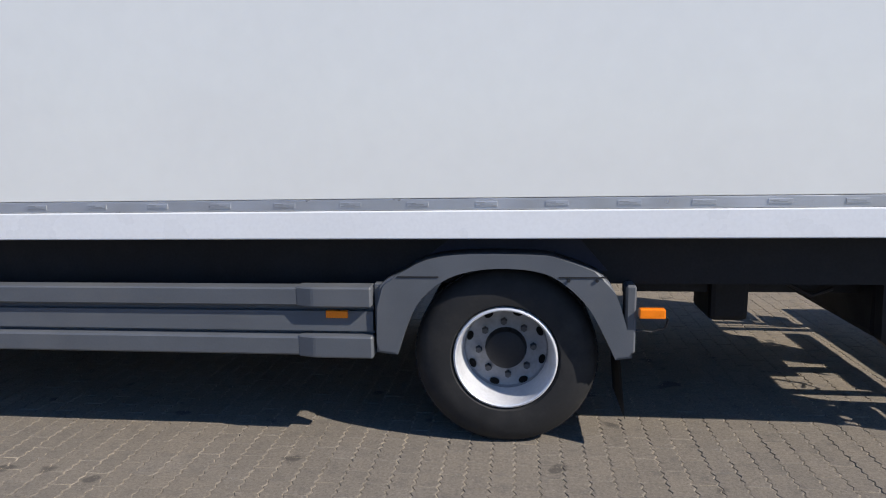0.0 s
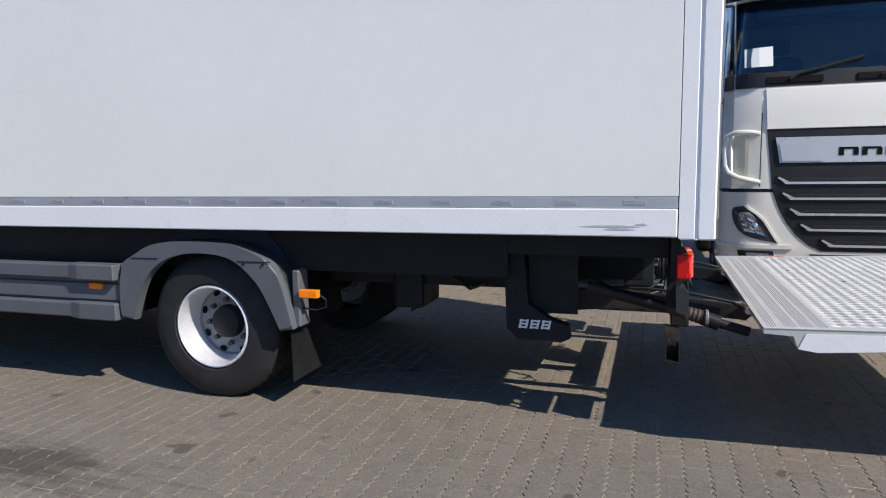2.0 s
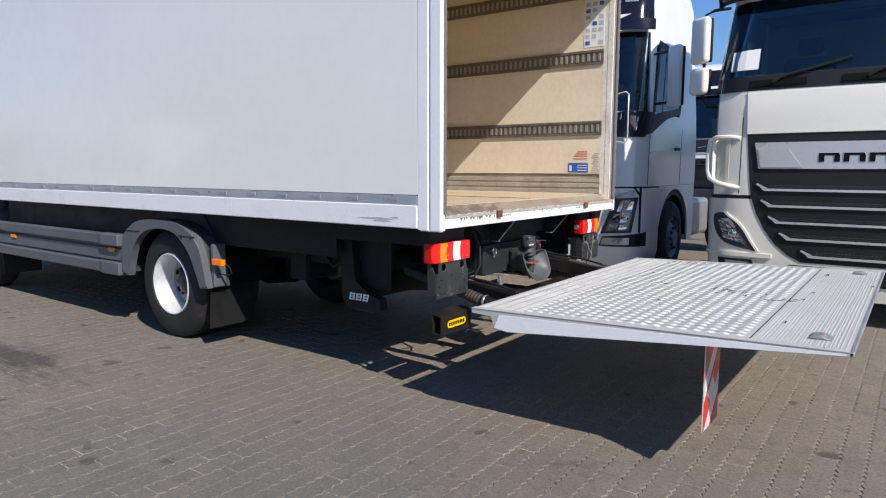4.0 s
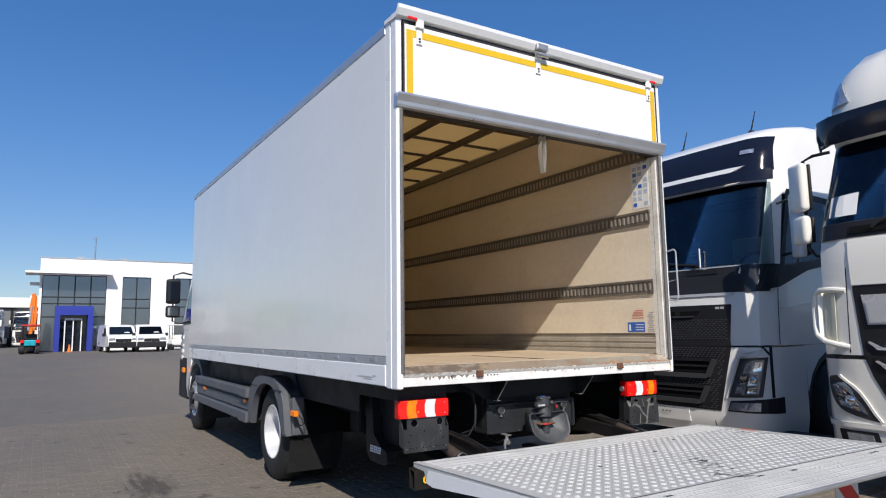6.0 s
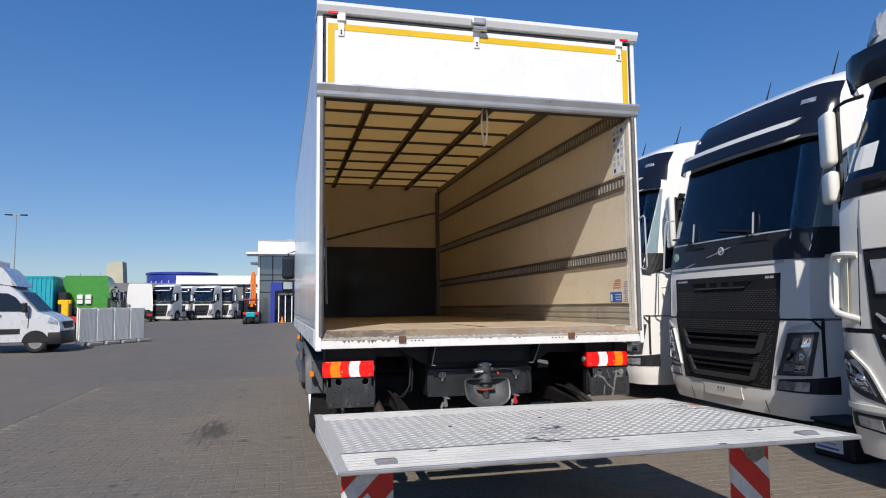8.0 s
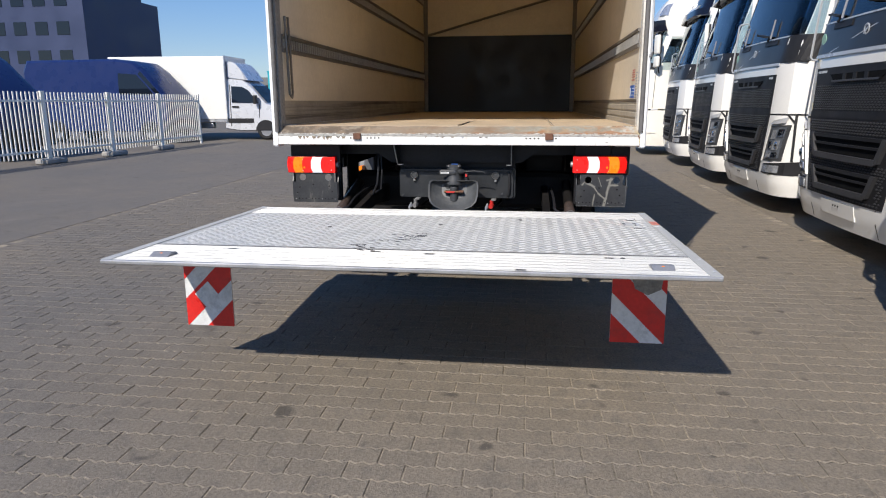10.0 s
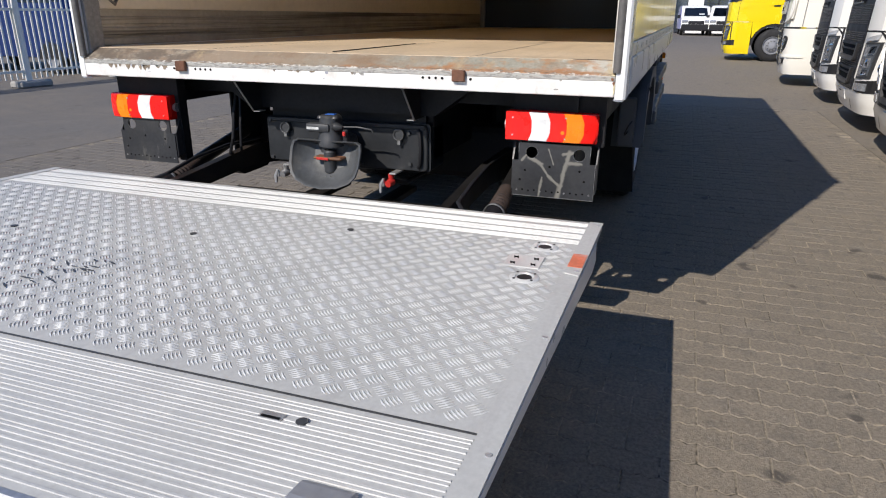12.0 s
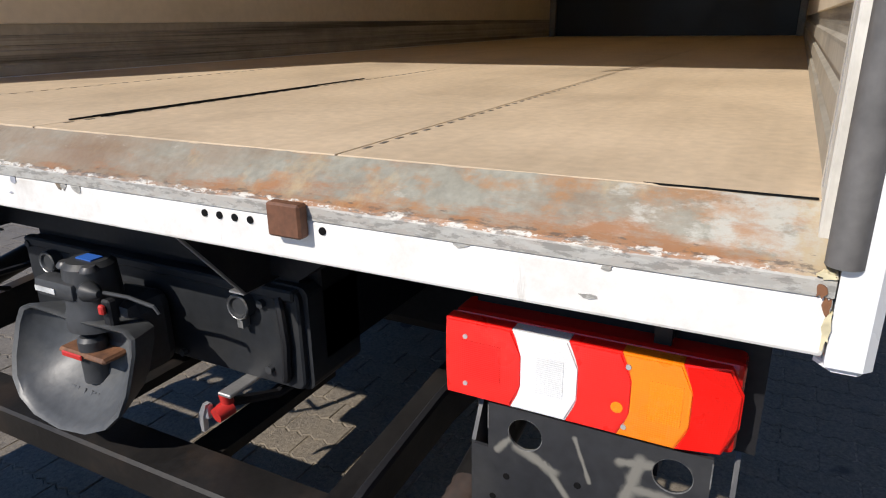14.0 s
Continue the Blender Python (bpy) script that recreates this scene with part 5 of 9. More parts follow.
part("carrier_rim", prism(rounded(1.60, 0.652, 1.70, 0.872, 0.02), "x", -0.45, CX - 0.015), M_CARRIER, carrier)
part("upper_step", box((CX - 0.02, 0.86, 0.845), (CX + 0.006, 1.68, 0.868), 0.004), M_CARRIER, carrier)
bm = bmesh.new()
add_tube(bm, [(CX + 0.005, 1.645, 0.85), (CX + 0.012, 1.655, 0.83), (CX + 0.012, 1.66, 0.76), (CX + 0.012, 1.655, 0.69), (CX + 0.005, 1.645, 0.675)], 0.009, 8)
part("carrier_handle", bm, M_TRIM, carrier, smooth=True)
part("carrier_top", box((-0.47, 0.87, 0.866), (CX - 0.03, 1.67, 0.917)), M_BLACK, carrier)
for y in (0.965, 1.557):
    cap = part("round_cap", lathe([(0.0, 0.0), (0.017, 0.0), (0.02, -0.005), (0.0245, -0.005), (0.026, 0.004), (0.026, 0.02)], (CX + 0.02, y, 0.822), "x", 20, -1), M_DARKGREY, carrier, "grey round cover cap", smooth=True)
    part("cap_ring", lathe([(0.0235, 0.0), (0.025, -0.0015), (0.027, 0.002)], (CX + 0.025, y, 0.822), "x", 24, -1), M_CUT, cap)
    part("cap_tab", box((CX + 0.002, y - 0.007, 0.777), (CX + 0.022, y + 0.007, 0.795)), M_CUT, cap)
for y, z in ((0.875, 0.672), (0.875, 0.85), (1.605, 0.688), (1.60, 0.83), (1.13, 0.67), (1.36, 0.67)):
    bm = bmesh.new()
    add_cyl(bm, (CX - 0.001, y, z), (CX + 0.01, y, z), 0.009, n=6)
    part("carrier_bolt", bm, M_DARKGREY, carrier)
carrier.location = (0.012, 0.0, 0.02)
# the drawbar coupling: body, head, lever, wide cast jaw
JY = 1.25
coup = part("drawbar_coupling", box((-0.30, JY - 0.085, 0.66), (-0.185, JY + 0.085, 0.83), 0.03, seg=2), M_DARKGREY, truck, "dark cast drawbar coupling with wide jaw")
coup.location = (0.04, 0.02, 0.012)
part("coupling_head", lathe([(0.0, 0.20), (0.04, 0.198), (0.05, 0.188), (0.053, 0.14), (0.055, 0.10), (0.06, 0.09), (0.06, 0.06)], (-0.185, JY, 0.72), "z", 24), M_DARKGREY, coup, smooth=True)
part("head_block", box((-0.17, JY - 0.10, 0.845), (-0.125, JY + 0.02, 0.885), 0.012, seg=2), M_DARKGREY, coup, smooth=True)
part("blue_label", box((-0.20, JY - 0.02, 0.9185), (-0.172, JY + 0.025, 0.9215)), M_BLUEPRINT, coup)
part("white_label", box((-0.1245, JY - 0.09, 0.858), (-0.123, JY - 0.03, 0.869)), M_WHITETAPE, coup)
for dy in (-0.035, 0.035):
    part("head_bolt", lathe([(0.0, 0.012), (0.012, 0.011), (0.017, 0.005), (0.018, 0.0)], (-0.16, JY + dy, 0.905), "z", 12), M_STUD, coup, smooth=True)
bm = bmesh.new()
add_tube(bm, [(-0.15, JY + 0.07, 0.872), (-0.15, JY + 0.15, 0.876), (-0.152, JY + 0.215, 0.868), (-0.155, JY + 0.222, 0.855)], 0.004, 8)
lev = part("release_lever", bm, M_DARKGREY, coup, "thin release rod", smooth=True)
part("lever_knob", lathe([(0.0, -0.022), (0.014, -0.018), (0.021, -0.004), (0.018, 0.012), (0.008, 0.03), (0.0, 0.032)], (-0.142, JY + 0.05, 0.872), "y", 14), M_CARRIER, lev, smooth=True)
part("red_indicator", box((-0.139, JY + 0.083, 0.835), (-0.129, JY + 0.097, 0.855), 0.003), M_REDP, coup)
part("indicator_post", box((-0.16, JY + 0.078, 0.80), (-0.14, JY + 0.102, 0.862), 0.004), M_TRIM, coup)
OUT = [(0.0, 0.083), (0.08, 0.087), (0.148, 0.088), (0.172, 0.078), (0.179, 0.05), (0.177, -0.02), (0.165, -0.06), (0.134, -0.091), (0.08, -0.113), (0.0, -0.122)]
outline = OUT + [(-a, b) for a, b in OUT[-2:0:-1]]


def jaw_ring(bm, k, depth, up):
    """One ring of the jaw: the rounded outline scaled by k, set back by depth, its lower edge leaning rearwards."""
    return [bm.verts.new((-0.105 - depth - 0.36 * (b * k), JY + a * k, 0.725 + up + b * k)) for a, b in outline]


bm = bmesh.new()
rings = [jaw_ring(bm, k, d, u) for k, d, u in ((0.80, 0.075, 0.004), (0.97, 0.012, 0.0), (1.0, 0.0, 0.0), (0.985, -0.006, 0.0), (0.93, -0.002, 0.0), (0.90, 0.012, 0.0), (0.72, 0.05, 0.006), (0.45, 0.085, 0.014), (0.2, 0.10, 0.02))]
for ra, rb in zip(rings, rings[1:]):
    for i in range(len(ra)):
        j = (i + 1) % len(ra)
        bm.faces.new((ra[i], ra[j], rb[j], rb[i]))
bm.faces.new(rings[-1])
bm.faces.new(rings[0][::-1])
jaw = part("coupling_jaw", bm, M_JAW, coup, "grey cast scoop-shaped coupling jaw", smooth=True)
for k in range(9):
    bm = bmesh.new()
    a = JY - 0.092 + 0.0205 * k
    lean = Matrix.Translation((-0.123, a, 0.638)) @ Matrix.Rotation(radians(-34), 4, "Y")
    add_box(bm, (-0.006, 0.0, -0.017), (0.003, 0.0045, 0.017), 0.0012, lean)
    add_box(bm, (-0.006, 0.0045, -0.017 + 0.0145 * (k % 3)), (0.003, 0.0145, -0.0125 + 0.0145 * (k % 3)), 0.0012, lean)
    part("cast_bar", bm, M_JAW, jaw)
part("jaw_pin", lathe([(0.0, 0.10), (0.022, 0.098), (0.028, 0.09), (0.028, 0.0)], (-0.16, JY, 0.665), "z", 16), M_DARKGREY, coup, smooth=True)
part("wear_plate", box((-0.19, JY - 0.07, 0.722), (-0.128, JY + 0.07, 0.735), 0.005), M_RUST, coup, "rusty wear plate in the jaw")
part("red_jaw_tag", box((-0.127, JY - 0.05, 0.722), (-0.122, JY + 0.01, 0.734), 0.002), M_REDP, coup)
# trailer couplings hanging below the carrier
for y, mt, lb in ((1.53, M_REDP, "red and silver air-line coupling"), (0.975, M_ALU_DULL, "silver air-line coupling")):
    part("hose_bracket", box((-0.28, y + 0.0, 0.668), (-0.185, y + 0.034, 0.676), 0.002), M_ALU_DULL, truck)
    bm = bmesh.new()
    add_cyl(bm, (-0.21, y + 0.004, 0.632), (-0.176, y - 0.002, 0.626), 0.019, 0.016, n=14)
    add_cyl(bm, (-0.205, y + 0.004, 0.642), (-0.20, y + 0.004, 0.668), 0.013, n=12)
    hc = part("hose_coupling", bm, mt, truck, lb, smooth=True)
    part("coupling_body", box((-0.19, y - 0.034, 0.612), (-0.172, y - 0.019, 0.646), 0.006, seg=2), M_ALU, hc, smooth=True)
    part("coupling_lever", prism([(y - 0.04, 0.585), (y - 0.032, 0.585), (y - 0.03, 0.62), (y - 0.018, 0.65), (y - 0.026, 0.652), (y - 0.044, 0.62)], "x", -0.18, -0.168), M_ALU, hc)
    bm = bmesh.new()
    add_tube(bm, [(-0.222, y, 0.635), (-0.33, y + 0.02, 0.60), (-0.5, y + 0.06, 0.62), (-0.65, y + 0.05, 0.7)], 0.011, 8)
    part("air_hose", bm, M_TRIM, hc)
bm = bmesh.new()
add_tube(bm, [(-0.25, 0.7, 1.0), (-0.2, 0.71, 0.9), (-0.19, 0.7, 0.78), (-0.21, 0.66, 0.7), (-0.3, 0.6, 0.68)], 0.008, 8)
add_tube(bm, [(-0.25, 0.72, 1.0), (-0.22, 0.73, 0.86), (-0.22, 0.72, 0.74), (-0.3, 0.66, 0.7)], 0.007, 8)
part("gear_cable", bm, M_TRIM, truck)

# tail-lift platform
XH, XR = 0.217, 1.975


def ptop(x):
    return 0.662 + 0.046 * (x - XH) / (XR - XH)


bm = bmesh.new()
PY0, PY1 = -0.012, 2.53
add_prism(bm, [(XH, ptop(XH)), (XR, ptop(XR)), (XR, ptop(XR) - 0.012), (1.45, 0.655), (0.43, 0.566), (0.36, 0.575), (0.34, 0.632), (XH, 0.638)], "y", PY0, PY1)
plat = part("lift_platform", bm, M_PLATFORM, truck, "worn aluminium tail-lift platform with chequer tread")
TX0, TX1 = 0.505, 1.59
bm = bmesh.new()
# raised tread: groups of five short bars, crossed, on a 60 mm lattice
P = 0.0605
for ix in range(int((TX1 - TX0) / (P / 2)) + 1):
    for iy in range(int(2.45 / P) + 1):
        cx = TX0 + 0.02 + ix * P / 2
        cy = 0.075 + iy * P + (P / 2 if ix % 2 else 0)
        if cx > TX1 - 0.012 or cy > 2.468:
            continue
        turn = radians(45 if ix % 2 else -45)
        c, s_ = math.cos(turn), math.sin(turn)
        for k in range(5):
            q = (k - 2) * 0.0078
            ln = 0.0172 - 0.0008 * abs(k - 2)
            ends = []
            for e, wd in ((-ln, 0.0013), (0.0, 0.0027), (ln, 0.0013)):
                bow = 0.0016 * (1 - (e / ln) ** 2)
                for sgn in (-1, 1):
                    px, py = q + bow + sgn * wd, e
                    X = cx + c * px - s_ * py
                    ends.append((X, cy + s_ * px + c * py, ptop(X) + 0.0004))
            X = cx + c * (q + 0.0016)
            top = (X, cy + s_ * (q + 0.0016), ptop(X) + 0.0028)
            v = [bm.verts.new(e) for e in ends]
            t = bm.verts.new(top)
            for a, b in ((0, 1), (1, 3), (3, 5), (5, 4), (4, 2), (2, 0)):
                bm.faces.new((v[a], v[b], t))
tread = part("chequer_tread", bm, M_TREAD, plat, "bright raised chequer bars")
tagged(tread, kind="stuff")
ribs_h = [0.245 + 0.011 * k for k in range(4)] + [0.315 + 0.011 * k for k in range(5)] + [0.385 + 0.011 * k for k in range(5)] + [0.455, 0.466, 0.477, 0.488]
ribs_r = [1.612 + 0.0138 * k + (0.004 if k % 4 == 0 else 0) for k in range(25)]
for x in ribs_h + ribs_r:
    part("grip_rib", prism([(x - 0.0035, ptop(x) - 0.001), (x - 0.002, ptop(x) + 0.0018), (x + 0.002, ptop(x) + 0.0018), (x + 0.0035, ptop(x) - 0.001)], "y", 0.03, 2.486), M_RIBS, plat)
for a, b in ((PY0 - 0.003, 0.028), (2.488, PY1 + 0.004)):
    es = part("edge_strip", prism([(XH, ptop(XH) + 0.003), (XR - 0.01, ptop(XR) + 0.003), (XR - 0.01, ptop(XR)), (XH, ptop(XH))], "y", a, b), M_PLATFORM, plat, "smooth aluminium edge strip")
    for x in (0.26, 0.75, 1.2, 1.65, 1.88):
        bm = bmesh.new()
        add_cyl(bm, (x, (a + b) / 2 + 0.01, ptop(x) + 0.0025), (x, (a + b) / 2 + 0.01, ptop(x) + 0.005), 0.006, n=8)
        part("rivet", bm, M_ALU, es)
part("seam_bead", prism([(0.774, 2.49), (0.778, 2.49), (0.79, 2.531), (0.786, 2.531)], "z", ptop(0.78) + 0.003, ptop(0.78) + 0.0052), M_TREAD, plat)
part("orange_patch", prism([(0.60, ptop(0.60) + 0.0035), (0.72, ptop(0.72) + 0.0035), (0.72, ptop(0.72) + 0.005), (0.60, ptop(0.60) + 0.005)], "y", 2.49, 2.532), mat("faded_orange_reflector", (0.62, 0.17, 0.09), rough=0.4, var=0.2, scale=9, dirt=(0.5, 0.47, 0.45), dirt_amount=0.95, dirt_scale=18), plat, "faded orange reflector patch")
for y in (PY0 - 0.0035, PY1 + 0.0005):
    part("side_flange", prism([(0.36, 0.575), (0.44, 0.563), (1.45, 0.651), (XR - 0.02, ptop(XR) - 0.014), (XR - 0.02, ptop(XR) - 0.006), (0.39, ptop(0.39) - 0.02)], "y", y, y + 0.003), M_RAIL, plat, "white-grey side flange")
part("rear_lip", box((XR - 0.012, PY0, ptop(XR) - 0.016), (XR + 0.006, PY1, ptop(XR) + 0.002), 0.004), M_ALU_DULL, plat)
for x in (0.563, 0.848):
    sw = part("foot_switch", lathe([(0.0, 0.001), (0.022, 0.001), (0.026, 0.006), (0.038, 0.005), (0.043, 0.001)], (x, 2.395, ptop(x)), "z", 24), M_TREAD, plat, "round foot switch with black centre", smooth=True)
    bm = bmesh.new()
    add_cyl(bm, (x, 2.395, ptop(x) + 0.001), (x, 2.395, ptop(x) + 0.0035), 0.02, n=20)
    part("switch_button", bm, M_TRIM, sw)
    for k in range(4):
        a = radians(45 + 90 * k)
        bm = bmesh.new()
        add_cyl(bm, (x + 0.034 * math.cos(a), 2.395 + 0.034 * math.sin(a), ptop(x) + 0.004), (x + 0.034 * math.cos(a), 2.395 + 0.034 * math.sin(a), ptop(x) + 0.007), 0.004, n=8)
        part("switch_screw", bm, M_DARKGREY, sw)
sgn_plate = part("symbol_plate", box((0.667, 2.312, ptop(0.7) + 0.001), (0.767, 2.417, ptop(0.7) + 0.0042), 0.001), M_TREAD, plat, "small plate with black arrow marks")
for dx, dy in ((0.684, 2.327), (0.684, 2.387), (0.732, 2.327), (0.732, 2.387)):
    part("arrow_mark", prism([(dx, dy), (dx + 0.02, dy + 0.004), (dx + 0.012, dy + 0.01), (dx + 0.02, dy + 0.018), (dx, dy + 0.014), (dx + 0.006, dy + 0.008)], "z", ptop(0.7) + 0.004, ptop(0.7) + 0.0055), M_PRINT, sgn_plate)
for x, y in ((1.662, 2.12), (1.65, 1.09), (1.668, 1.34), (1.935, 1.745), (1.66, 0.42)):
    nt_ = part("recess_mark", box((x, y, ptop(x) + 0.0012), (x + 0.02, y + 0.045, ptop(x) + 0.0032)), M_ALU_DULL, plat)
    part("recess_slot", box((x + 0.012, y + 0.004, ptop(x) + 0.0031), (x + 0.018, y + 0.041, ptop(x) + 0.0042)), M_PRINT, nt_)
for x, y in ((1.67, 2.2), (1.0, 0.7), (0.852, 1.303), (0.62, 1.75)):
    bm = bmesh.new()
    add_cyl(bm, (x, y, ptop(x) + 0.001), (x, y, ptop(x) + 0.004), 0.011, n=10)
    part("screw_mark", bm, M_DARKGREY, plat)
for y in (0.2, 2.33):
    x = 1.84
    lm = part("flash_lamp", prism([(x - 0.042, ptop(x)), (x - 0.026, ptop(x) + 0.013), (x + 0.012, ptop(x) + 0.017), (x + 0.052, ptop(x) + 0.002)], "y", y - 0.046, y + 0.046, 0.004), M_DISC, plat, "small grey flashing lamp housing")
    part("flash_lens", box((x + 0.012, y - 0.007, ptop(x) + 0.006), (x + 0.022, y + 0.007, ptop(x) + 0.0152), 0.002), M_AMBERDARK, lm)
rg = random.Random(21)
part("plate_seam", box((1.597, 0.03, ptop(1.6) - 0.001), (1.601, 2.486, ptop(1.6) + 0.0022)), M_DARKGREY, plat)
for k in range(34):
    u = rg.random()
    gx, gy = 1.64 - 0.5 * u + rg.uniform(-0.03, 0.03), 1.02 + 0.2 * u + rg.uniform(-0.09, 0.09)
    ga, gl = rg.uniform(0.9, 1.6), rg.uniform(0.008, 0.034)
    c, s_ = math.cos(ga) * gl, math.sin(ga) * gl
    part("gouge", prism([(gx - c, gy - s_), (gx + 0.0026, gy - 0.001), (gx + c, gy + s_), (gx - 0.0022, gy + 0.002)], "z", ptop(gx) + 0.001, ptop(gx) + 0.0034), M_NUT, plat)

# striped warning boards hung under the platform
for y0, y1, s in ((0.05, 0.302, 1), (2.195, 2.447, -1)):
    brd = part("warning_board", box((1.418, y0, 0.232), (1.424, y1, 0.652)), M_WHITETAPE, truck, "hanging red and white striped warning board")
    w, h = y1 - y0, 0.42

    def clip(poly, ax, lim, keep_less):
        out = []
        for i in range(len(poly)):
            p, q = poly[i - 1], poly[i]
            pin = (p[ax] <= lim) == keep_less
            qin = (q[ax] <= lim) == keep_less
            if pin != qin:
                t = (lim - p[ax]) / (q[ax] - p[ax])
                out.append(tuple(p[k] + t * (q[k] - p[k]) for k in (0, 1)))
            if qin:
                out.append(q)
        return out
    for k in range(-2, 4):
        base = k * 0.25 - 0.005
        band = [(0, base), (w, base + w), (w, base + w + 0.146), (0, base + 0.146)]
        for ax, lim, less in ((1, 0, False), (1, h, True)):
            band = clip(band, ax, lim, less) if band else band
        if len(band) >= 3:
            pts = [((y0 + p) if s > 0 else (y1 - p), 0.232 + q) for p, q in band]
            for xa in (1.4243, 1.4166):
                part("red_stripe", prism(pts, "x", xa, xa + 0.0012), M_REDTAPE, brd)

part("patch_sheet", prism([(0.16, 0.33), (0.235, 0.395), (0.175, 0.47), (0.10, 0.40)], "x", 1.4256, 1.4266), M_WHITETAPE, truck, "white repair patch on the warning board")
part("dirt_patch", prism([(2.30, 0.50), (2.36, 0.47), (2.42, 0.50), (2.43, 0.58), (2.38, 0.62), (2.31, 0.60), (2.285, 0.55)], "x", 1.4256, 1.4264), mat("grey_board_dirt", (0.22, 0.21, 0.19), rough=0.8, var=0.3, scale=25), truck, "grey dirt patch on the warning board")

# ---- cab of the box truck ----
def cab_skin(cols, half, rf, bow=0.06):
    """A cab surface in local axes: front looks to -y, x across, z up. cols: rows of (z, front y, half-width factor).
    Returns at(s, z, off): the place at arc length s from the middle of the front (right positive), off outwards."""
    zs = [c[0] for c in cols]

    def at(s, z, off=0.0):
        yf = float(np.interp(z, zs, [c[1] for c in cols]))
        hw = half * float(np.interp(z, zs, [c[2] for c in cols]))
        sg, a = (1 if s >= 0 else -1), abs(s)
        flat, arc = hw - rf, rf * math.pi / 2
        if a <= flat:
            p, nrm = Vector((sg * a, yf + bow * (a / hw) ** 2, z)), Vector((0, -1, 0))
        elif a <= flat + arc:
            q = (a - flat) / rf
            p = Vector((sg * (flat + rf * math.sin(q)), yf + bow * (flat / hw) ** 2 + rf * (1 - math.cos(q)), z))
            nrm = Vector((sg * math.sin(q), -math.cos(q), 0))
        else:
            p = Vector((sg * hw, yf + bow * (flat / hw) ** 2 + rf + (a - flat - arc), z))
            nrm = Vector((sg, 0, 0))
        return p + nrm * off
    return at


def add_patch(bm, at, quad, off=0.004, thick=0.01, nu=8, nv=2):
    """A raised panel over the cab surface; quad: four (s, z) corners, anticlockwise seen from outside."""
    (a, b, c, d) = quad
    rows = []
    for o in (off, off - thick):
        g = []
        for j in range(nv + 1):
            v = j / nv
            row = []
            for i in range(nu + 1):
                u = i / nu
                s = (1 - v) * ((1 - u) * a[0] + u * b[0]) + v * ((1 - u) * d[0] + u * c[0])
                z = (1 - v) * ((1 - u) * a[1] + u * b[1]) + v * ((1 - u) * d[1] + u * c[1])
                row.append(bm.verts.new(at(s, z, o)))
            g.append(row)
        rows.append(g)
    f, k = rows
    for j in range(nv):
        for i in range(nu):
            bm.faces.new((f[j][i], f[j][i + 1], f[j + 1][i + 1], f[j + 1][i]))
            bm.faces.new((k[j][i], k[j + 1][i], k[j + 1][i + 1], k[j][i + 1]))
    for i in range(nu):
        bm.faces.new((f[0][i], k[0][i], k[0][i + 1], f[0][i + 1]))
        bm.faces.new((f[nv][i], f[nv][i + 1], k[nv][i + 1], k[nv][i]))
    for j in range(nv):
        bm.faces.new((f[j][0], f[j + 1][0], k[j + 1][0], k[j][0]))
        bm.faces.new((f[j][nu], k[j][nu], k[j + 1][nu], f[j + 1][nu]))


def patch(at, quad, off=0.004, thick=0.01, nu=8, nv=2):
    bm = bmesh.new()
    add_patch(bm, at, quad, off, thick, nu, nv)
    return bm


def skin_strip(at, side, one, two, off, thick):
    """A closed strip on a cab skin between two (s, z) lines of equal length."""
    bm = bmesh.new()
    rows = [[bm.verts.new(at(side * a, b, o)) for a, b in line] for line, o in ((one, off), (two, off), (two, off - thick), (one, off - thick))]
    for r0, r1 in zip(rows, rows[1:] + rows[:1]):
        for k in range(len(one) - 1):
            bm.faces.new((r0[k], r0[k + 1], r1[k + 1], r1[k]))
    for k in (0, -1):
        bm.faces.new([r[k] for r in rows])
    bmesh.ops.remove_doubles(bm, verts=bm.verts[:], dist=0.0003)
    bmesh.ops.recalc_face_normals(bm, faces=bm.faces[:])
    return bm


def rect(s0, z0, s1, z1):
    return ((s0, z0), (s1, z0), (s1, z1), (s0, z1))


def shell(at, zlist, back, half, closed_top=True, hole=None):
    """The whole cab body from stacked outlines, closed behind at y = back(z). hole: windscreen from z to z within s, then door windows from z to z."""
    bm = bmesh.new()
    rings = []
    for z in zlist:
        ring = []
        y_end = back(z)
        ss = [-1 + 2 * k / 28 for k in range(29)]
        # arc length to the back edge
        lo, hi = 0.0, 8.0
        for _ in range(40):
            mid = (lo + hi) / 2
            if at(mid, z).y < y_end and mid < 7.9:
                lo = mid
            else:
                hi = mid
        if hole:
            h = hole[2]
            arc = [-lo + (lo - h) * k / 8 for k in range(9)] + [-h + 2 * h * k / 12 for k in range(1, 13)] + [h + (lo - h) * k / 8 for k in range(1, 9)]
        else:
            arc = [q * lo for q in ss]
        for q in arc:
            ring.append(bm.verts.new(at(q, z)))
        rings.append(ring)
    for za, a, b in zip(zlist, rings, rings[1:]):
        for k in range(len(a) - 1):
            if hole and hole[0] - 0.01 < za < hole[1] - 0.01 and 8 <= k < 20:
                continue
            if hole and len(hole) > 3 and hole[3] - 0.01 < za < hole[4] - 0.01 and (3 <= k < 7 or 21 <= k < 25):
                continue
            bm.faces.new((a[k], a[k + 1], b[k + 1], b[k]))
        bm.faces.new((a[-1], a[0], b[0], b[-1]))
    if closed_top:
        bm.faces.new(rings[-1])
    bm.faces.new(rings[0][::-1])
    return bm


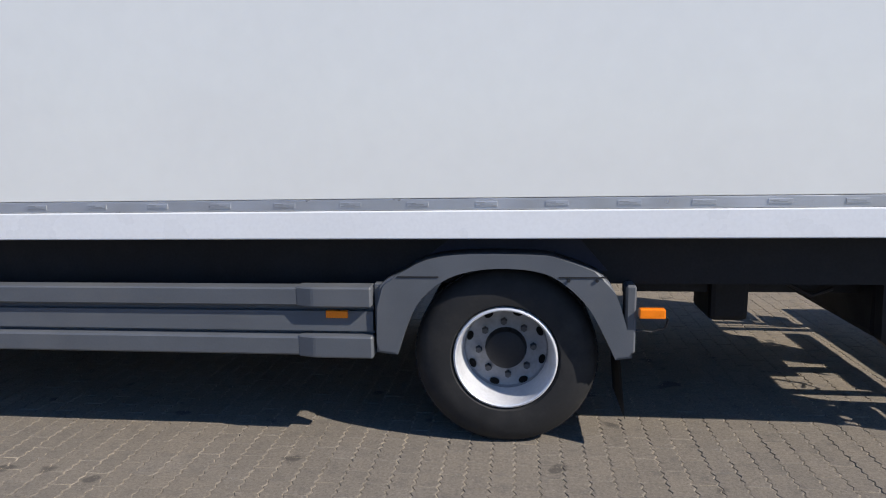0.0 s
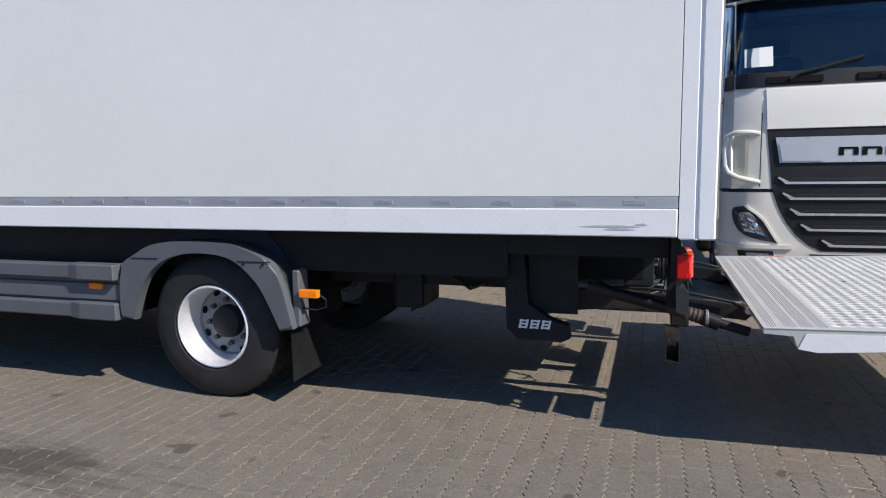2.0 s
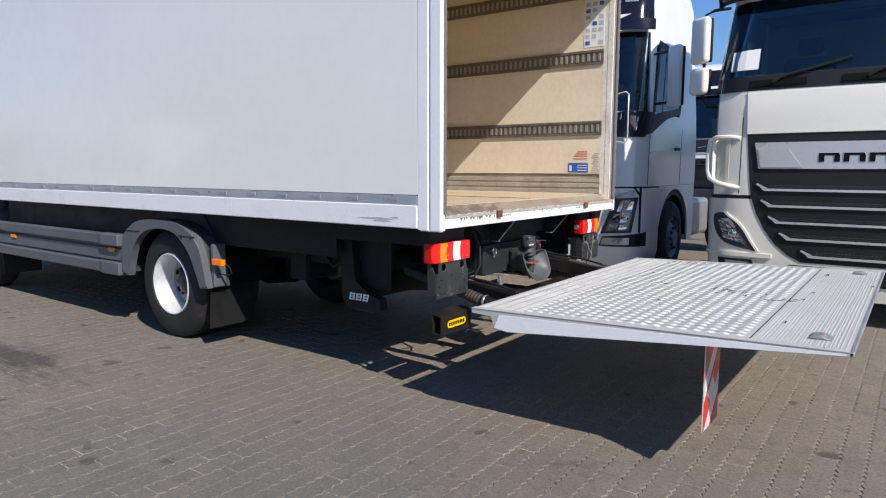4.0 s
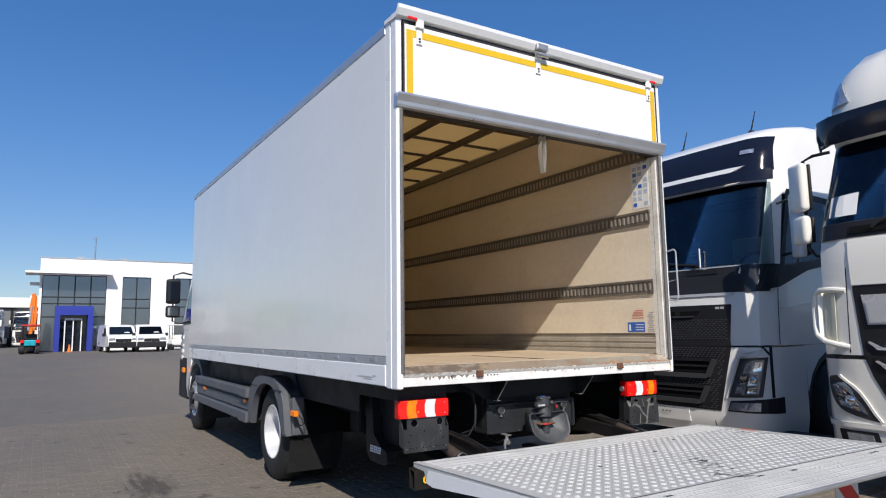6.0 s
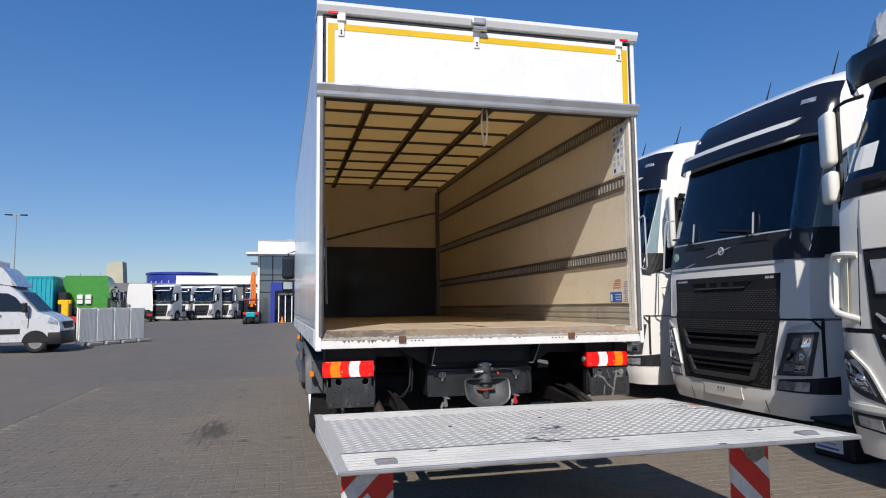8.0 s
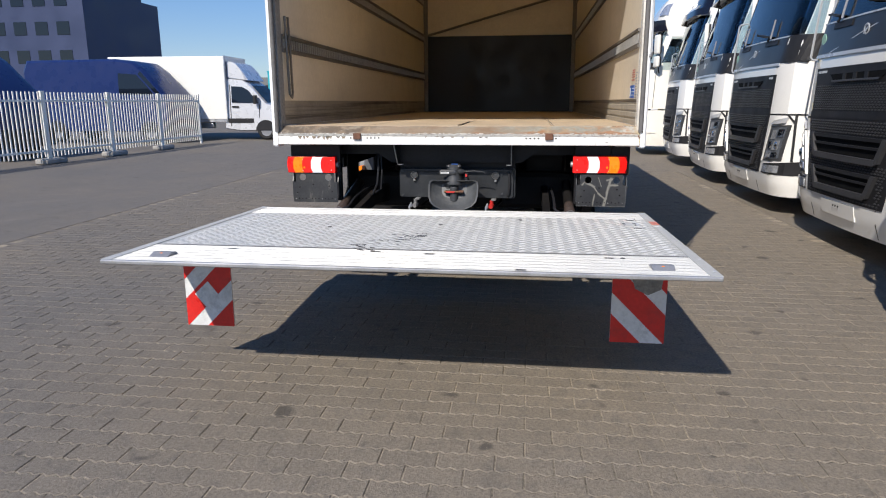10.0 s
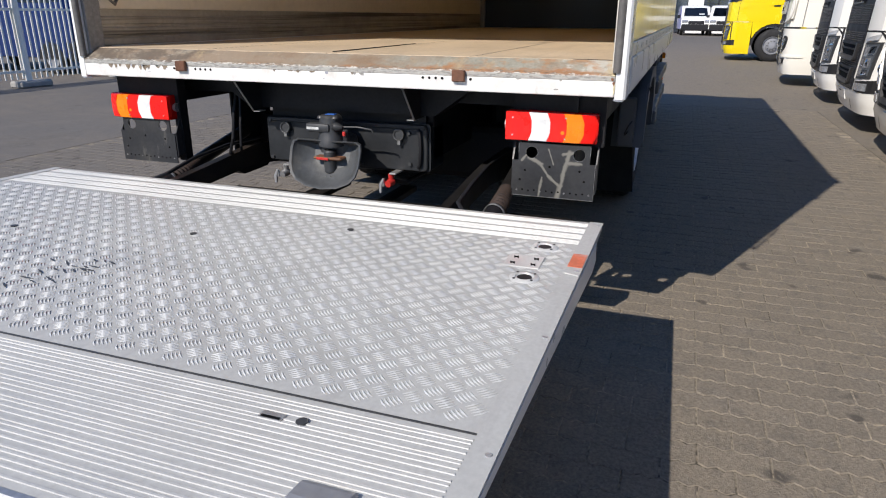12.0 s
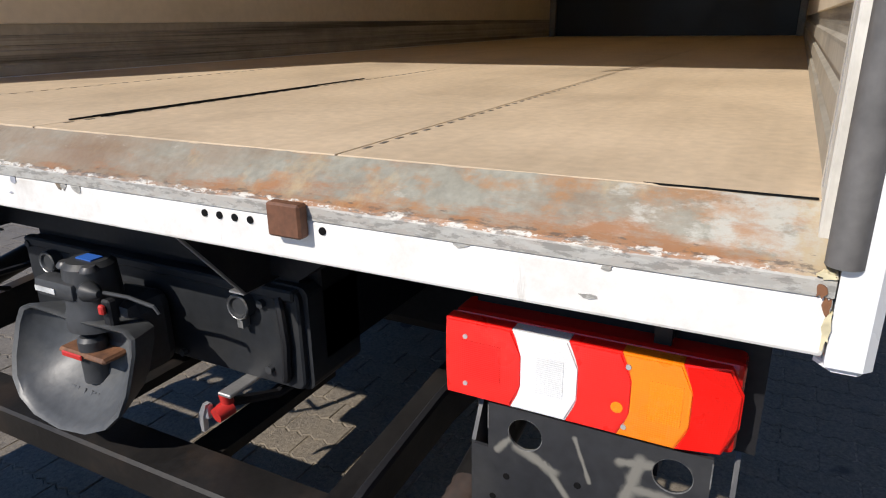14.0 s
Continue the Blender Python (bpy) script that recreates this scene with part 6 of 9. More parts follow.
def road_wheel(parent, x, y, out, r=0.5, w=0.3, n=28):
    """A plain tractor wheel; out: +1 or -1, the side it faces along x."""
    prof = [(0.27, 0.02), (0.29, 0.0), (0.38, -0.005), (0.46, 0.015), (r, 0.06), (r, w - 0.06), (0.44, w), (0.28, w)]
    t = part("tyre", lathe(prof, (x, y, r), "x", n, -out), M_RUBBER, parent, "black truck tyre", smooth=True)
    rim = part("rim", lathe([(0.275, 0.05), (0.27, 0.01), (0.262, 0.0), (0.25, 0.012), (0.235, 0.06), (0.2, 0.05), (0.165, 0.0), (0.11, -0.01), (0.10, -0.035), (0.0, -0.045)], (x, y, r), "x", n, -out), M_DISC, parent, smooth=True)
    for k in range(10):
        a = 2 * math.pi * k / 10
        bm = bmesh.new()
        add_cyl(bm, (x + out * 0.005, y + 0.14 * math.cos(a), r + 0.14 * math.sin(a)), (x + out * 0.035, y + 0.14 * math.cos(a), r + 0.14 * math.sin(a)), 0.017, n=6)
        part("wheel_nut", bm, M_NUT, rim)


def chassis(parent, length=6.0, tank=True):
    """Bare tractor chassis behind a cab."""
    for x in (-0.42, 0.36):
        part("frame_rail", box((x, 0.9, 0.72), (x + 0.07, length, 0.97)), M_BLACK, parent)
    bm = box((-0.5, length - 1.5, 0.98), (0.5, length - 0.7, 1.06), 0.02)
    add_cyl(bm, (0, length - 1.1, 1.06), (0, length - 1.1, 1.1), 0.44, n=20)
    part("fifth_wheel", bm, M_BLACK, parent)
    bm = bmesh.new()
    add_cyl(bm, (-0.9, length - 1.3, 0.5), (0.9, length - 1.3, 0.5), 0.09, n=12)
    add_cyl(bm, (-0.9, 1.46, 0.5), (0.9, 1.46, 0.5), 0.06, n=12)
    part("axle", bm, M_BLACK, parent)
    for s in (-1, 1):
        road_wheel(parent, s * 1.24, 1.46, s)
        road_wheel(parent, s * 1.24, length - 1.3, s)
        part("side_tank", box((s * 0.55 if s > 0 else -1.18, 2.45, 0.42), (1.18 if s > 0 else -0.55, 3.5, 0.98), 0.06, seg=2), M_ALU_DULL if s > 0 else M_TRIM, parent)
        bm = bmesh.new()
        pts_o = [(length - 1.3 + 0.58 * math.cos(a), 0.5 + 0.58 * math.sin(a)) for a in [math.pi * k / 10 for k in range(11)]]
        pts_i = [(length - 1.3 + 0.55 * math.cos(a), 0.5 + 0.55 * math.sin(a)) for a in [math.pi * k / 10 for k in range(10, -1, -1)]]
        lo, hi = (0.6, 1.24) if s > 0 else (-1.24, -0.6)
        add_prism(bm, pts_o + pts_i, "x", lo, hi)
        part("rear_mudguard", bm, M_TRIM, parent)
        part("tail_lamp", box((s * 0.95 - 0.2, length + 0.02, 0.62), (s * 0.95 + 0.2, length + 0.07, 0.76), 0.01), M_RED, parent, "red tail lamp")
    part("rear_beam", box((-1.15, length - 0.02, 0.58), (1.15, length + 0.02, 0.68)), M_TRIM, parent)


def front_fender(parent, s, paint):
    """Arch over the front wheel, from the bumper back to the step."""
    pts_o = [(1.46 + 0.66 * math.cos(a), 0.5 + 0.66 * math.sin(a)) for a in [math.pi * k / 14 for k in range(15)]]
    pts_i = [(1.46 + 0.58 * math.cos(a), 0.5 + 0.58 * math.sin(a)) for a in [math.pi * k / 14 for k in range(14, -1, -1)]]
    lo, hi = (0.7, 1.225) if s > 0 else (-1.225, -0.7)
    bm = bmesh.new()
    add_prism(bm, pts_o + pts_i, "x", lo, hi)
    part("wheel_arch", bm, M_TRIM, parent)


def tall_mirror(parent, x, y, z, tall, sgn, paint):
    """One tall painted mirror shell with a black back half, on two arms."""
    turned = Matrix.Translation((x, y, 0)) @ Matrix.Rotation(radians(-22), 4, "Z")
    m = part("mirror_housing", box((-0.09, -0.06, z), (0.09, 0.02, z + tall), 0.035, turned, 3), paint, parent, "tall white door mirror", smooth=True)
    part("mirror_bezel", box((-0.087, 0.0205, z + 0.02), (0.087, 0.055, z + tall - 0.02), 0.014, turned, 2), M_TRIM, m, "black mirror bezel", smooth=True)
    part("mirror_glass", box((-0.07, 0.0555, z + 0.05), (0.07, 0.059, z + tall - 0.05), 0.0, turned), M_CHROME, m)
    for zz in (z + 0.06, z + tall - 0.06):
        bm = bmesh.new()
        add_tube(bm, [(x - sgn * 0.30, y + 0.12, zz), (x - sgn * 0.15, y + 0.03, zz), (x - sgn * 0.05, y, zz)], 0.016, 8)
        part("mirror_arm", bm, M_TRIM, m, smooth=True)


def lamp_cells(at, corners, n, parent, off):
    """Bright reflector cells inside a lamp outline given by four (s, z) corners."""
    a, b, c, d = corners
    def mixp(p, q, u):
        return (p[0] + (q[0] - p[0]) * u, p[1] + (q[1] - p[1]) * u)
    part("lamp_bowl", patch(at, corners, off - 0.002, 0.008, 5, 5), M_BOWL, parent, "dark mirror bowl of the lamp", smooth=True)
    for u0, v0, u1, v1, mt in ((0.10, 0.06, 0.50, 0.26, M_REFLECT), (0.58, 0.05, 0.90, 0.20, M_CHROME), (0.14, 0.34, 0.42, 0.56, M_CHROME), (0.52, 0.28, 0.86, 0.58, M_REFLECT), (0.20, 0.64, 0.48, 0.93, M_REFLECT), (0.60, 0.68, 0.92, 0.94, M_CHROME)):
        q = [mixp(mixp(a, b, u), mixp(d, c, u), v) for u, v in ((u0, v0), (u1, v0), (u1, v1), (u0, v1))]
        bm = patch(at, q, off + 0.004, 0.006, 2, 2)
        mid = [v for v in bm.verts][4]
        mid.co += (mid.co - Vector((0, 1.2, mid.co.z))).normalized() * -0.012
        part("reflector_cell", bm, mt, parent, smooth=True)
    pm = mixp(mixp(a, b, 0.68), mixp(d, c, 0.68), 0.44)
    part("projector_lens", lathe([(0.0, -0.012), (0.022, -0.009), (0.034, 0.0), (0.04, -0.004), (0.044, 0.004)], at(pm[0], pm[1], off + 0.006), "y", 18, 1), M_CHROME, parent, smooth=True)


def cab_inside(t, zb, front, lining, window):
    """Dashboard, wheel, two seats and the rear wall behind the windscreen; zb: dashboard height, front: its y, window:
    paint window light on the wall.
    """
    part("dashboard", prism([(front, zb - 0.35), (front + 0.06, zb), (front + 0.45, zb + 0.07), (front + 0.62, zb - 0.05), (front + 0.5, zb - 0.35)], "x", -1.1, 1.1), M_DASH, t)
    for x in (-0.6, 0.6):
        st = part("cab_seat", box((x - 0.25, 1.45, zb - 0.2), (x + 0.25, 1.6, zb + 0.35), 0.06, seg=2), M_SEAT, t, "dark cab seat", smooth=True)
        part("headrest", box((x - 0.13, 1.47, zb + 0.37), (x + 0.13, 1.57, zb + 0.56), 0.05, seg=2), M_SEAT, st, smooth=True)
    bm = bmesh.new()
    add_tube(bm, [(0.6 + 0.22 * math.cos(a), front + 0.78 + 0.06 * math.sin(a), zb + 0.05 + 0.2 * math.sin(a)) for a in [2 * math.pi * k / 20 for k in range(21)]], 0.015, 6)
    part("steering_wheel", bm, M_DASH, t, smooth=True)
    part("rear_wall", box((-1.15, 2.2, zb - 0.6), (1.15, 2.26, 3.4)), lining, t)
    part("side_lining", box((-1.19, 0.75, zb - 0.6), (-1.16, 2.19, zb)), lining, t)
    part("side_lining", box((1.16, 0.75, zb - 0.6), (1.19, 2.19, zb)), lining, t)
    part("headliner", box((-1.1, 0.65, 3.1), (1.1, 2.19, 3.14)), M_DASH, t)
    if window:
        # side-window light on the rear wall, painted as a pale patch
        part("pale_panel", box((-0.5, 2.17, zb + 0.1), (0.35, 2.195, zb + 0.6), 0.02), M_MINT, t, "pale patch for window light on the cab rear wall")
    part("sun_blind", box((-0.95, front + 0.34, 2.9), (0.95, front + 0.37, 3.04), 0.01), M_DASH, t)


def tractor_a(label, paint, dark, group="parked trucks", detail=True):
    """Tall long-haul tractor: dark windscreen band, honeycomb grille in two fields, slanted headlamps."""
    t = thing("tractor_truck", 0, 0, 0, label, "truck", group)
    cols = [(0.2, 0.07, 0.97), (0.42, 0.0, 1.0), (1.1, 0.0, 1.0), (1.75, 0.03, 1.0), (2.1, 0.09, 0.99), (3.05, 0.33, 0.94), (3.2, 0.36, 0.935), (3.46, 0.44, 0.92), (3.64, 0.57, 0.9), (3.78, 0.82, 0.87), (3.87, 1.2, 0.83), (3.91, 1.7, 0.8)]
    at = cab_skin(cols, 1.25, 0.32, 0.07)
    part("cab_upper", shell(at, [1.21, 1.4, 1.75, 2.1, 2.4, 2.7, 2.92, 3.05, 3.2, 3.33, 3.46, 3.56, 3.64, 3.72, 3.78, 3.83, 3.87, 3.91], lambda z: 2.35, 1.25, True, (2.1, 3.05, 1.18, 2.1, 2.92)), paint, t, smooth=True)
    part("cab_nose", shell(at, [0.23, 0.32, 0.42, 0.7, 0.9, 1.19], lambda z: 0.80, 1.25), paint, t, smooth=True)
    for s in (-1, 1):
        bm = bmesh.new()
        lo, hi = (1.0, 1.245) if s > 0 else (-1.245, -1.0)
        add_prism(bm, [(2.10, 0.42), (2.35, 0.42), (2.35, 1.205), (0.802, 1.205)] + [(1.46 + 0.66 * math.cos(a), 0.5 + 0.66 * math.sin(a)) for a in [math.pi * k / 10 for k in range(9, 0, -1)]], "x", lo, hi)
        part("step_panel", bm, paint, t)
        front_fender(t, s, paint)
    part("nose_gap", patch(at, rect(-1.30, 1.19, 1.30, 1.212), -0.004, 0.02, 20, 1), M_TRIM, t)
    ws = part("windscreen", patch(at, ((-1.35, 2.10), (1.35, 2.10), (1.22, 3.05), (-1.22, 3.05)), 0.004, 0.006, 24, 6), M_SCREEN, t, "tinted windscreen with a dark cab behind", smooth=True)
    cab_inside(t, 2.08, 0.22, M_LINING, True)
    part("lower_dark_band", patch(at, ((-1.30, 1.795), (1.30, 1.795), (1.40, 2.098), (-1.40, 2.098)), 0.006, 0.012, 24, 2), M_SATIN if dark is M_CABDARK else dark, t, smooth=True)
    part("sun_visor", patch(at, ((-1.19, 3.06), (1.19, 3.06), (1.18, 3.19), (-1.18, 3.19)), 0.12, 0.025, 20, 1), dark, t, "dark sun visor", smooth=True)
    part("visor_edge", patch(at, ((-1.18, 3.192), (0.82, 3.192), (0.95, 3.25), (-1.13, 3.25)), 0.10, 0.03, 20, 1), M_CAB, t, "white visor stripe")
    part("roof_panel", patch(at, ((-1.26, 3.20), (1.26, 3.20), (1.18, 3.63), (-1.18, 3.63)), 0.007, 0.012, 24, 6), dark, t, "dark glossy roof front panel", smooth=True)
    for s in (-1, 1):
        part("position_lamp", patch(at, rect(s * 0.93 - 0.075, 3.42, s * 0.93 + 0.075, 3.47), 0.016, 0.01, 3, 1), M_REFLECT, t)
    up = part("upper_grille", patch(at, ((-0.865, 1.262), (0.865, 1.262), (0.89, 1.665), (-0.89, 1.665)), 0.006, 0.02, 16, 2), M_TRIM, t, "black honeycomb grille")
    low = part("lower_grille", patch(at, ((-0.71, 0.495), (0.71, 0.495), (0.875, 1.205), (-0.875, 1.205)), 0.008, 0.02, 16, 4), M_TRIM, t, "black lower grille with two slots")
    if detail:
        bm = bmesh.new()
        for j in range(11):
            z = 1.285 + 0.021 * j
            for i in range(34):
                s = -0.83 + 0.05 * i + (0.025 if j % 2 else 0)
                if s < 0.83:
                    add_patch(bm, at, ((s, z - 0.009), (s + 0.019, z), (s, z + 0.009), (s - 0.019, z)), 0.012, 0.007, 1, 1)
        for j in range(29):
            z = 0.52 + 0.0235 * j
            half = 0.71 + 0.165 * (z - 0.495) / 0.71 - 0.035
            for i in range(int(2 * half / 0.05)):
                s = -half + 0.025 + 0.05 * i + (0.025 if j % 2 else 0)
                if s < half - 0.02 and not (0.54 < z < 0.77 and abs(s) < 0.60) and not (0.83 < z < 1.07 and abs(s) < 0.70):
                    add_patch(bm, at, ((s, z - 0.009), (s + 0.019, z), (s, z + 0.009), (s - 0.019, z)), 0.014, 0.007, 1, 1)
        tagged(part("mesh_stud", bm, M_STUD, low), kind="stuff")
    for z0, z1, h in ((0.84, 1.06, 0.71), (0.55, 0.76, 0.61)):
        part("slot_gap", patch(at, ((-h + 0.16, z0 + 0.05), (h - 0.16, z0 + 0.05), (h - 0.05, z1 - 0.03), (-h + 0.05, z1 - 0.03)), 0.012, 0.004, 12, 1), M_PRINT, low)
        part("slot_bar", patch(at, ((-h + 0.10, z0 + 0.125), (h - 0.10, z0 + 0.125), (h - 0.09, z0 + 0.145), (-h + 0.09, z0 + 0.145)), 0.03, 0.02, 12, 1), M_TRIM, low)
        part("slot_lip", patch(at, ((-h + 0.14, z0), (h - 0.14, z0), (h - 0.12, z0 + 0.05), (-h + 0.12, z0 + 0.05)), 0.045, 0.04, 12, 2), M_STUD, low, smooth=True)
        part("slot_lip", patch(at, ((-h + 0.05, z1 - 0.03), (h - 0.05, z1 - 0.03), (h - 0.03, z1), (-h + 0.03, z1)), 0.03, 0.025, 12, 1), M_TRIM, low)
        for s in (-1, 1):
            q = ((s * (h - 0.17), z0), (s * (h - 0.10), z0 + 0.02), (s * h, z1), (s * (h - 0.06), z1))
            part("slot_side", patch(at, q if s > 0 else (q[1], q[0], q[3], q[2]), 0.04, 0.035, 2, 3), M_STUD, low)
    part("grille_bridge", patch(at, ((-0.872, 1.203), (0.872, 1.203), (0.866, 1.264), (-0.866, 1.264)), 0.012, 0.02, 16, 1), M_TRIM, low)
    sl = part("air_slot", patch(at, ((-0.44, 1.545), (0.44, 1.545), (0.52, 1.60), (-0.52, 1.60)), 0.013, 0.004, 8, 1), M_PRINT, up)
    part("slot_lip", patch(at, ((-0.42, 1.528), (0.42, 1.528), (0.44, 1.545), (-0.44, 1.545)), 0.03, 0.022, 8, 1), M_STUD, up)
    for k in (-1, 0, 1):
        part("slot_rib", patch(at, rect(0.2 * k - 0.03, 1.547, 0.2 * k + 0.03, 1.598), 0.02, 0.01, 2, 1), M_TRIM, up)
    part("silver_line", patch(at, rect(-0.98, 1.765, 0.93, 1.797), 0.014, 0.012, 16, 1), M_SILVER, t)
    part("slash_line", patch(at, ((-0.72, 1.80), (-0.68, 1.80), (0.62, 2.09), (0.58, 2.09)), 0.010, 0.004, 8, 2), M_SILVER, t)
    part("band_line", patch(at, ((-1.0, 2.085), (0.98, 2.085), (1.0, 2.10), (-1.02, 2.10)), 0.012, 0.006, 14, 1), M_SILVER, t)
    part("badge_ring", lathe([(0.030, 0.0), (0.036, -0.006), (0.044, -0.006), (0.049, 0.0)], (0.0, 0.055, 1.955), "y", 24, 1), M_SILVER, t, "round silver badge", smooth=True)
    part("badge_bar", patch(at, ((-0.045, 1.925), (-0.025, 1.915), (0.045, 1.985), (0.025, 1.995)), 0.014, 0.004, 1, 1), M_SILVER, t)
    part("round_sticker", lathe([(0.0, 0.0), (0.05, 0.0), (0.055, 0.004)], (-0.91, 0.086, 1.945), "y", 20, 1), M_STICKER, t, "round green and white sticker")
    bm = bmesh.new()
    for k in range(5):
        add_patch(bm, at, rect(-0.84 + 0.045 * k, 1.618, -0.84 + 0.045 * k + 0.032, 1.64), 0.011, 0.004, 1, 1)
    part("maker_shape", bm, M_SILVER, up)
    bm = bmesh.new()
    for k in range(2):
        add_patch(bm, at, rect(0.70 + 0.06 * k, 1.615, 0.745 + 0.06 * k, 1.64), 0.011, 0.004, 1, 1)
    part("model_shape", bm, M_SILVER, up)
    side = 1.25 - 0.32 + 0.32 * math.pi / 2
    for s in (-1, 1):
        def Q(*c, sg=s):
            q = tuple((sg * a, b) for a, b in c)
            return q if sg > 0 else (q[1], q[0], q[3], q[2])
        hl = part("headlamp", patch(at, Q((0.81, 0.645), (1.17, 0.665), (1.25, 1.085), (0.97, 1.07)), 0.008, 0.03, 6, 4), M_DARKGREY, t, "slanted headlamp under clear glass")
        lamp_cells(at, Q((0.86, 0.67), (1.13, 0.69), (1.21, 1.06), (1.0, 1.045)), 3, hl, 0.016)
        part("lamp_rim", patch(at, Q((0.785, 0.64), (0.80, 0.64), (0.955, 1.065), (0.94, 1.065)), 0.02, 0.02, 1, 3), paint, hl)
        part("day_lamp", patch(at, Q((0.955, 1.085), (1.18, 1.105), (1.21, 1.175), (1.02, 1.13)), 0.016, 0.02, 5, 1), M_SILVER, hl, "slanted silver day lamp")
        fg = part("fog_surround", patch(at, Q((0.79, 0.495), (1.42, 0.495), (1.42, 0.665), (0.83, 0.61)), 0.007, 0.02, 6, 1), M_TRIM, t)
        part("fog_lamp", patch(at, Q((0.81, 0.51), (1.14, 0.515), (1.15, 0.605), (0.84, 0.595)), 0.014, 0.01, 5, 1), M_REFLECT, fg, "clear fog lamp")
        part("nose_seam", patch(at, Q((1.27, 0.66), (1.30, 0.66), (1.30, 1.19), (1.27, 1.19)), 0.003, 0.008, 1, 4), M_TRIM, t)
        part("seam_hook", patch(at, Q((1.17, 1.205), (1.22, 1.185), (1.30, 1.10), (1.27, 1.10)), 0.006, 0.012, 3, 1), M_TRIM, t)
        part("bumper_seam", patch(at, rect(s * 0.62 - 0.004, 0.25, s * 0.62 + 0.004, 0.49), 0.002, 0.006, 1, 2), M_TRIM, t)
        gl, fr, dk = bmesh.new(), bmesh.new(), bmesh.new()
        add_patch(gl, at, Q((side + 0.06, 2.02), (side + 0.34, 2.12), (side + 0.34, 2.93), (side + 0.10, 2.94)), 0.008, 0.012, 3, 3)
        add_patch(gl, at, Q((side + 0.34, 2.12), (side + 1.06, 2.22), (side + 1.04, 2.88), (side + 0.34, 2.93)), 0.008, 0.012, 4, 3)
        part("door_window", gl, M_SCREEN, t, smooth=True)
        for q in (((0.02, 1.95), (1.09, 2.14), (1.09, 2.23), (0.02, 2.07)), ((0.06, 2.90), (1.07, 2.86), (1.07, 2.93), (0.06, 2.99)), ((1.02, 2.2), (1.11, 2.2), (1.09, 2.92), (1.0, 2.92)),
                  ((0.0, 1.97), (0.08, 2.0), (0.12, 2.95), (0.05, 2.97)), ((0.325, 2.1), (0.36, 2.1), (0.36, 2.95), (0.325, 2.95))):
            add_patch(fr, at, Q(*[(side + a, b) for a, b in q]), 0.009, 0.012, 3, 3)
        part("window_frame", fr, M_TRIM, t)
        add_patch(dk, at, Q((side - 0.28, 1.80), (side + 0.02, 1.845), (side + 0.06, 2.098), (side - 0.20, 2.098)), 0.005, 0.012, 5, 2)
        add_patch(dk, at, Q((side + 0.02, 1.845), (side + 0.62, 2.07), (side + 0.80, 2.19), (side + 0.06, 2.098)), 0.005, 0.012, 4, 2)
        part("door_dark_wedge", dk, M_TRIM, t)
        for q0 in (side - 0.02, side + 1.25):
            part("door_seam", patch(at, rect(s * q0 - 0.004, 1.22, s * q0 + 0.004, 1.95), 0.0025, 0.004, 1, 6), M_TRIM, t)
        part("door_crease", patch(at, Q((side + 0.02, 1.60), (side + 1.2, 1.72), (side + 1.2, 1.735), (side + 0.02, 1.615)), 0.012, 0.014, 6, 1), paint, t)
        part("door_handle", patch(at, rect(s * (side + 1.05) - 0.09, 1.66, s * (side + 1.05) + 0.09, 1.70), 0.022, 0.022, 2, 1), M_TRIM, t)
        tall_mirror(t, s * 1.50, 0.45, 2.14, 0.71, s, M_CAB)
    bm = bmesh.new()
    add_tube(bm, [(-1.17, 0.19, 1.76), (-1.22, 0.12, 1.77), (-1.24, 0.11, 1.80), (-1.24, 0.16, 2.42), (-1.22, 0.18, 2.45), (-1.16, 0.26, 2.46)], 0.012, 6)
    part("grab_rail", bm, M_SILVER, t, "thin silver grab rail", smooth=True)
    for s in (-0.62, 0.42):
        bm = bmesh.new()
        add_tube(bm, [at(s, 2.08, 0.03), at(s + 0.05, 2.13, 0.035), at(s - 0.5, 2.2, 0.03)], 0.013, 6)
        part("wiper", bm, M_TRIM, t)
        bm = bmesh.new()
        add_tube(bm, [at(s + 0.1, 2.10, 0.04), at(s + 0.06, 2.33, 0.045)], 0.011, 6)
        part("wiper_arm", bm, M_DISC, t)
        part("cowl_vent", patch(at, rect(s - 0.1, 2.02, s + 0.3, 2.075), 0.016, 0.01, 4, 1), M_TRIM, t)
    part("paper_sheet", patch(at, ((-1.10, 2.20), (-0.92, 2.20), (-0.92, 2.42), (-1.10, 2.42)), 0.0058, 0.001, 2, 1), M_PAPER, ws, "white paper behind the windscreen")
    for x in (-0.5, 0.55):
        bm = bmesh.new()
        add_cyl(bm, (x, 1.2, 3.85), (x, 1.2, 3.91), 0.06, 0.03, n=10)
        add_cyl(bm, (x, 1.2, 3.91), (x + 0.02, 1.28, 4.18), 0.012, 0.005, n=6)
        part("antenna", bm, M_TRIM, t)
    ph = part("plate_holder", patch(at, rect(-0.34, 0.34, 0.30, 0.47), 0.012, 0.014, 6, 1), paint, t)
    for k in range(3):
        part("holder_hole", patch(at, rect(-0.075 + 0.05 * k, 0.425, -0.06 + 0.05 * k, 0.44), 0.014, 0.004, 1, 1), M_TRIM, ph)
    chassis(t)
    return t


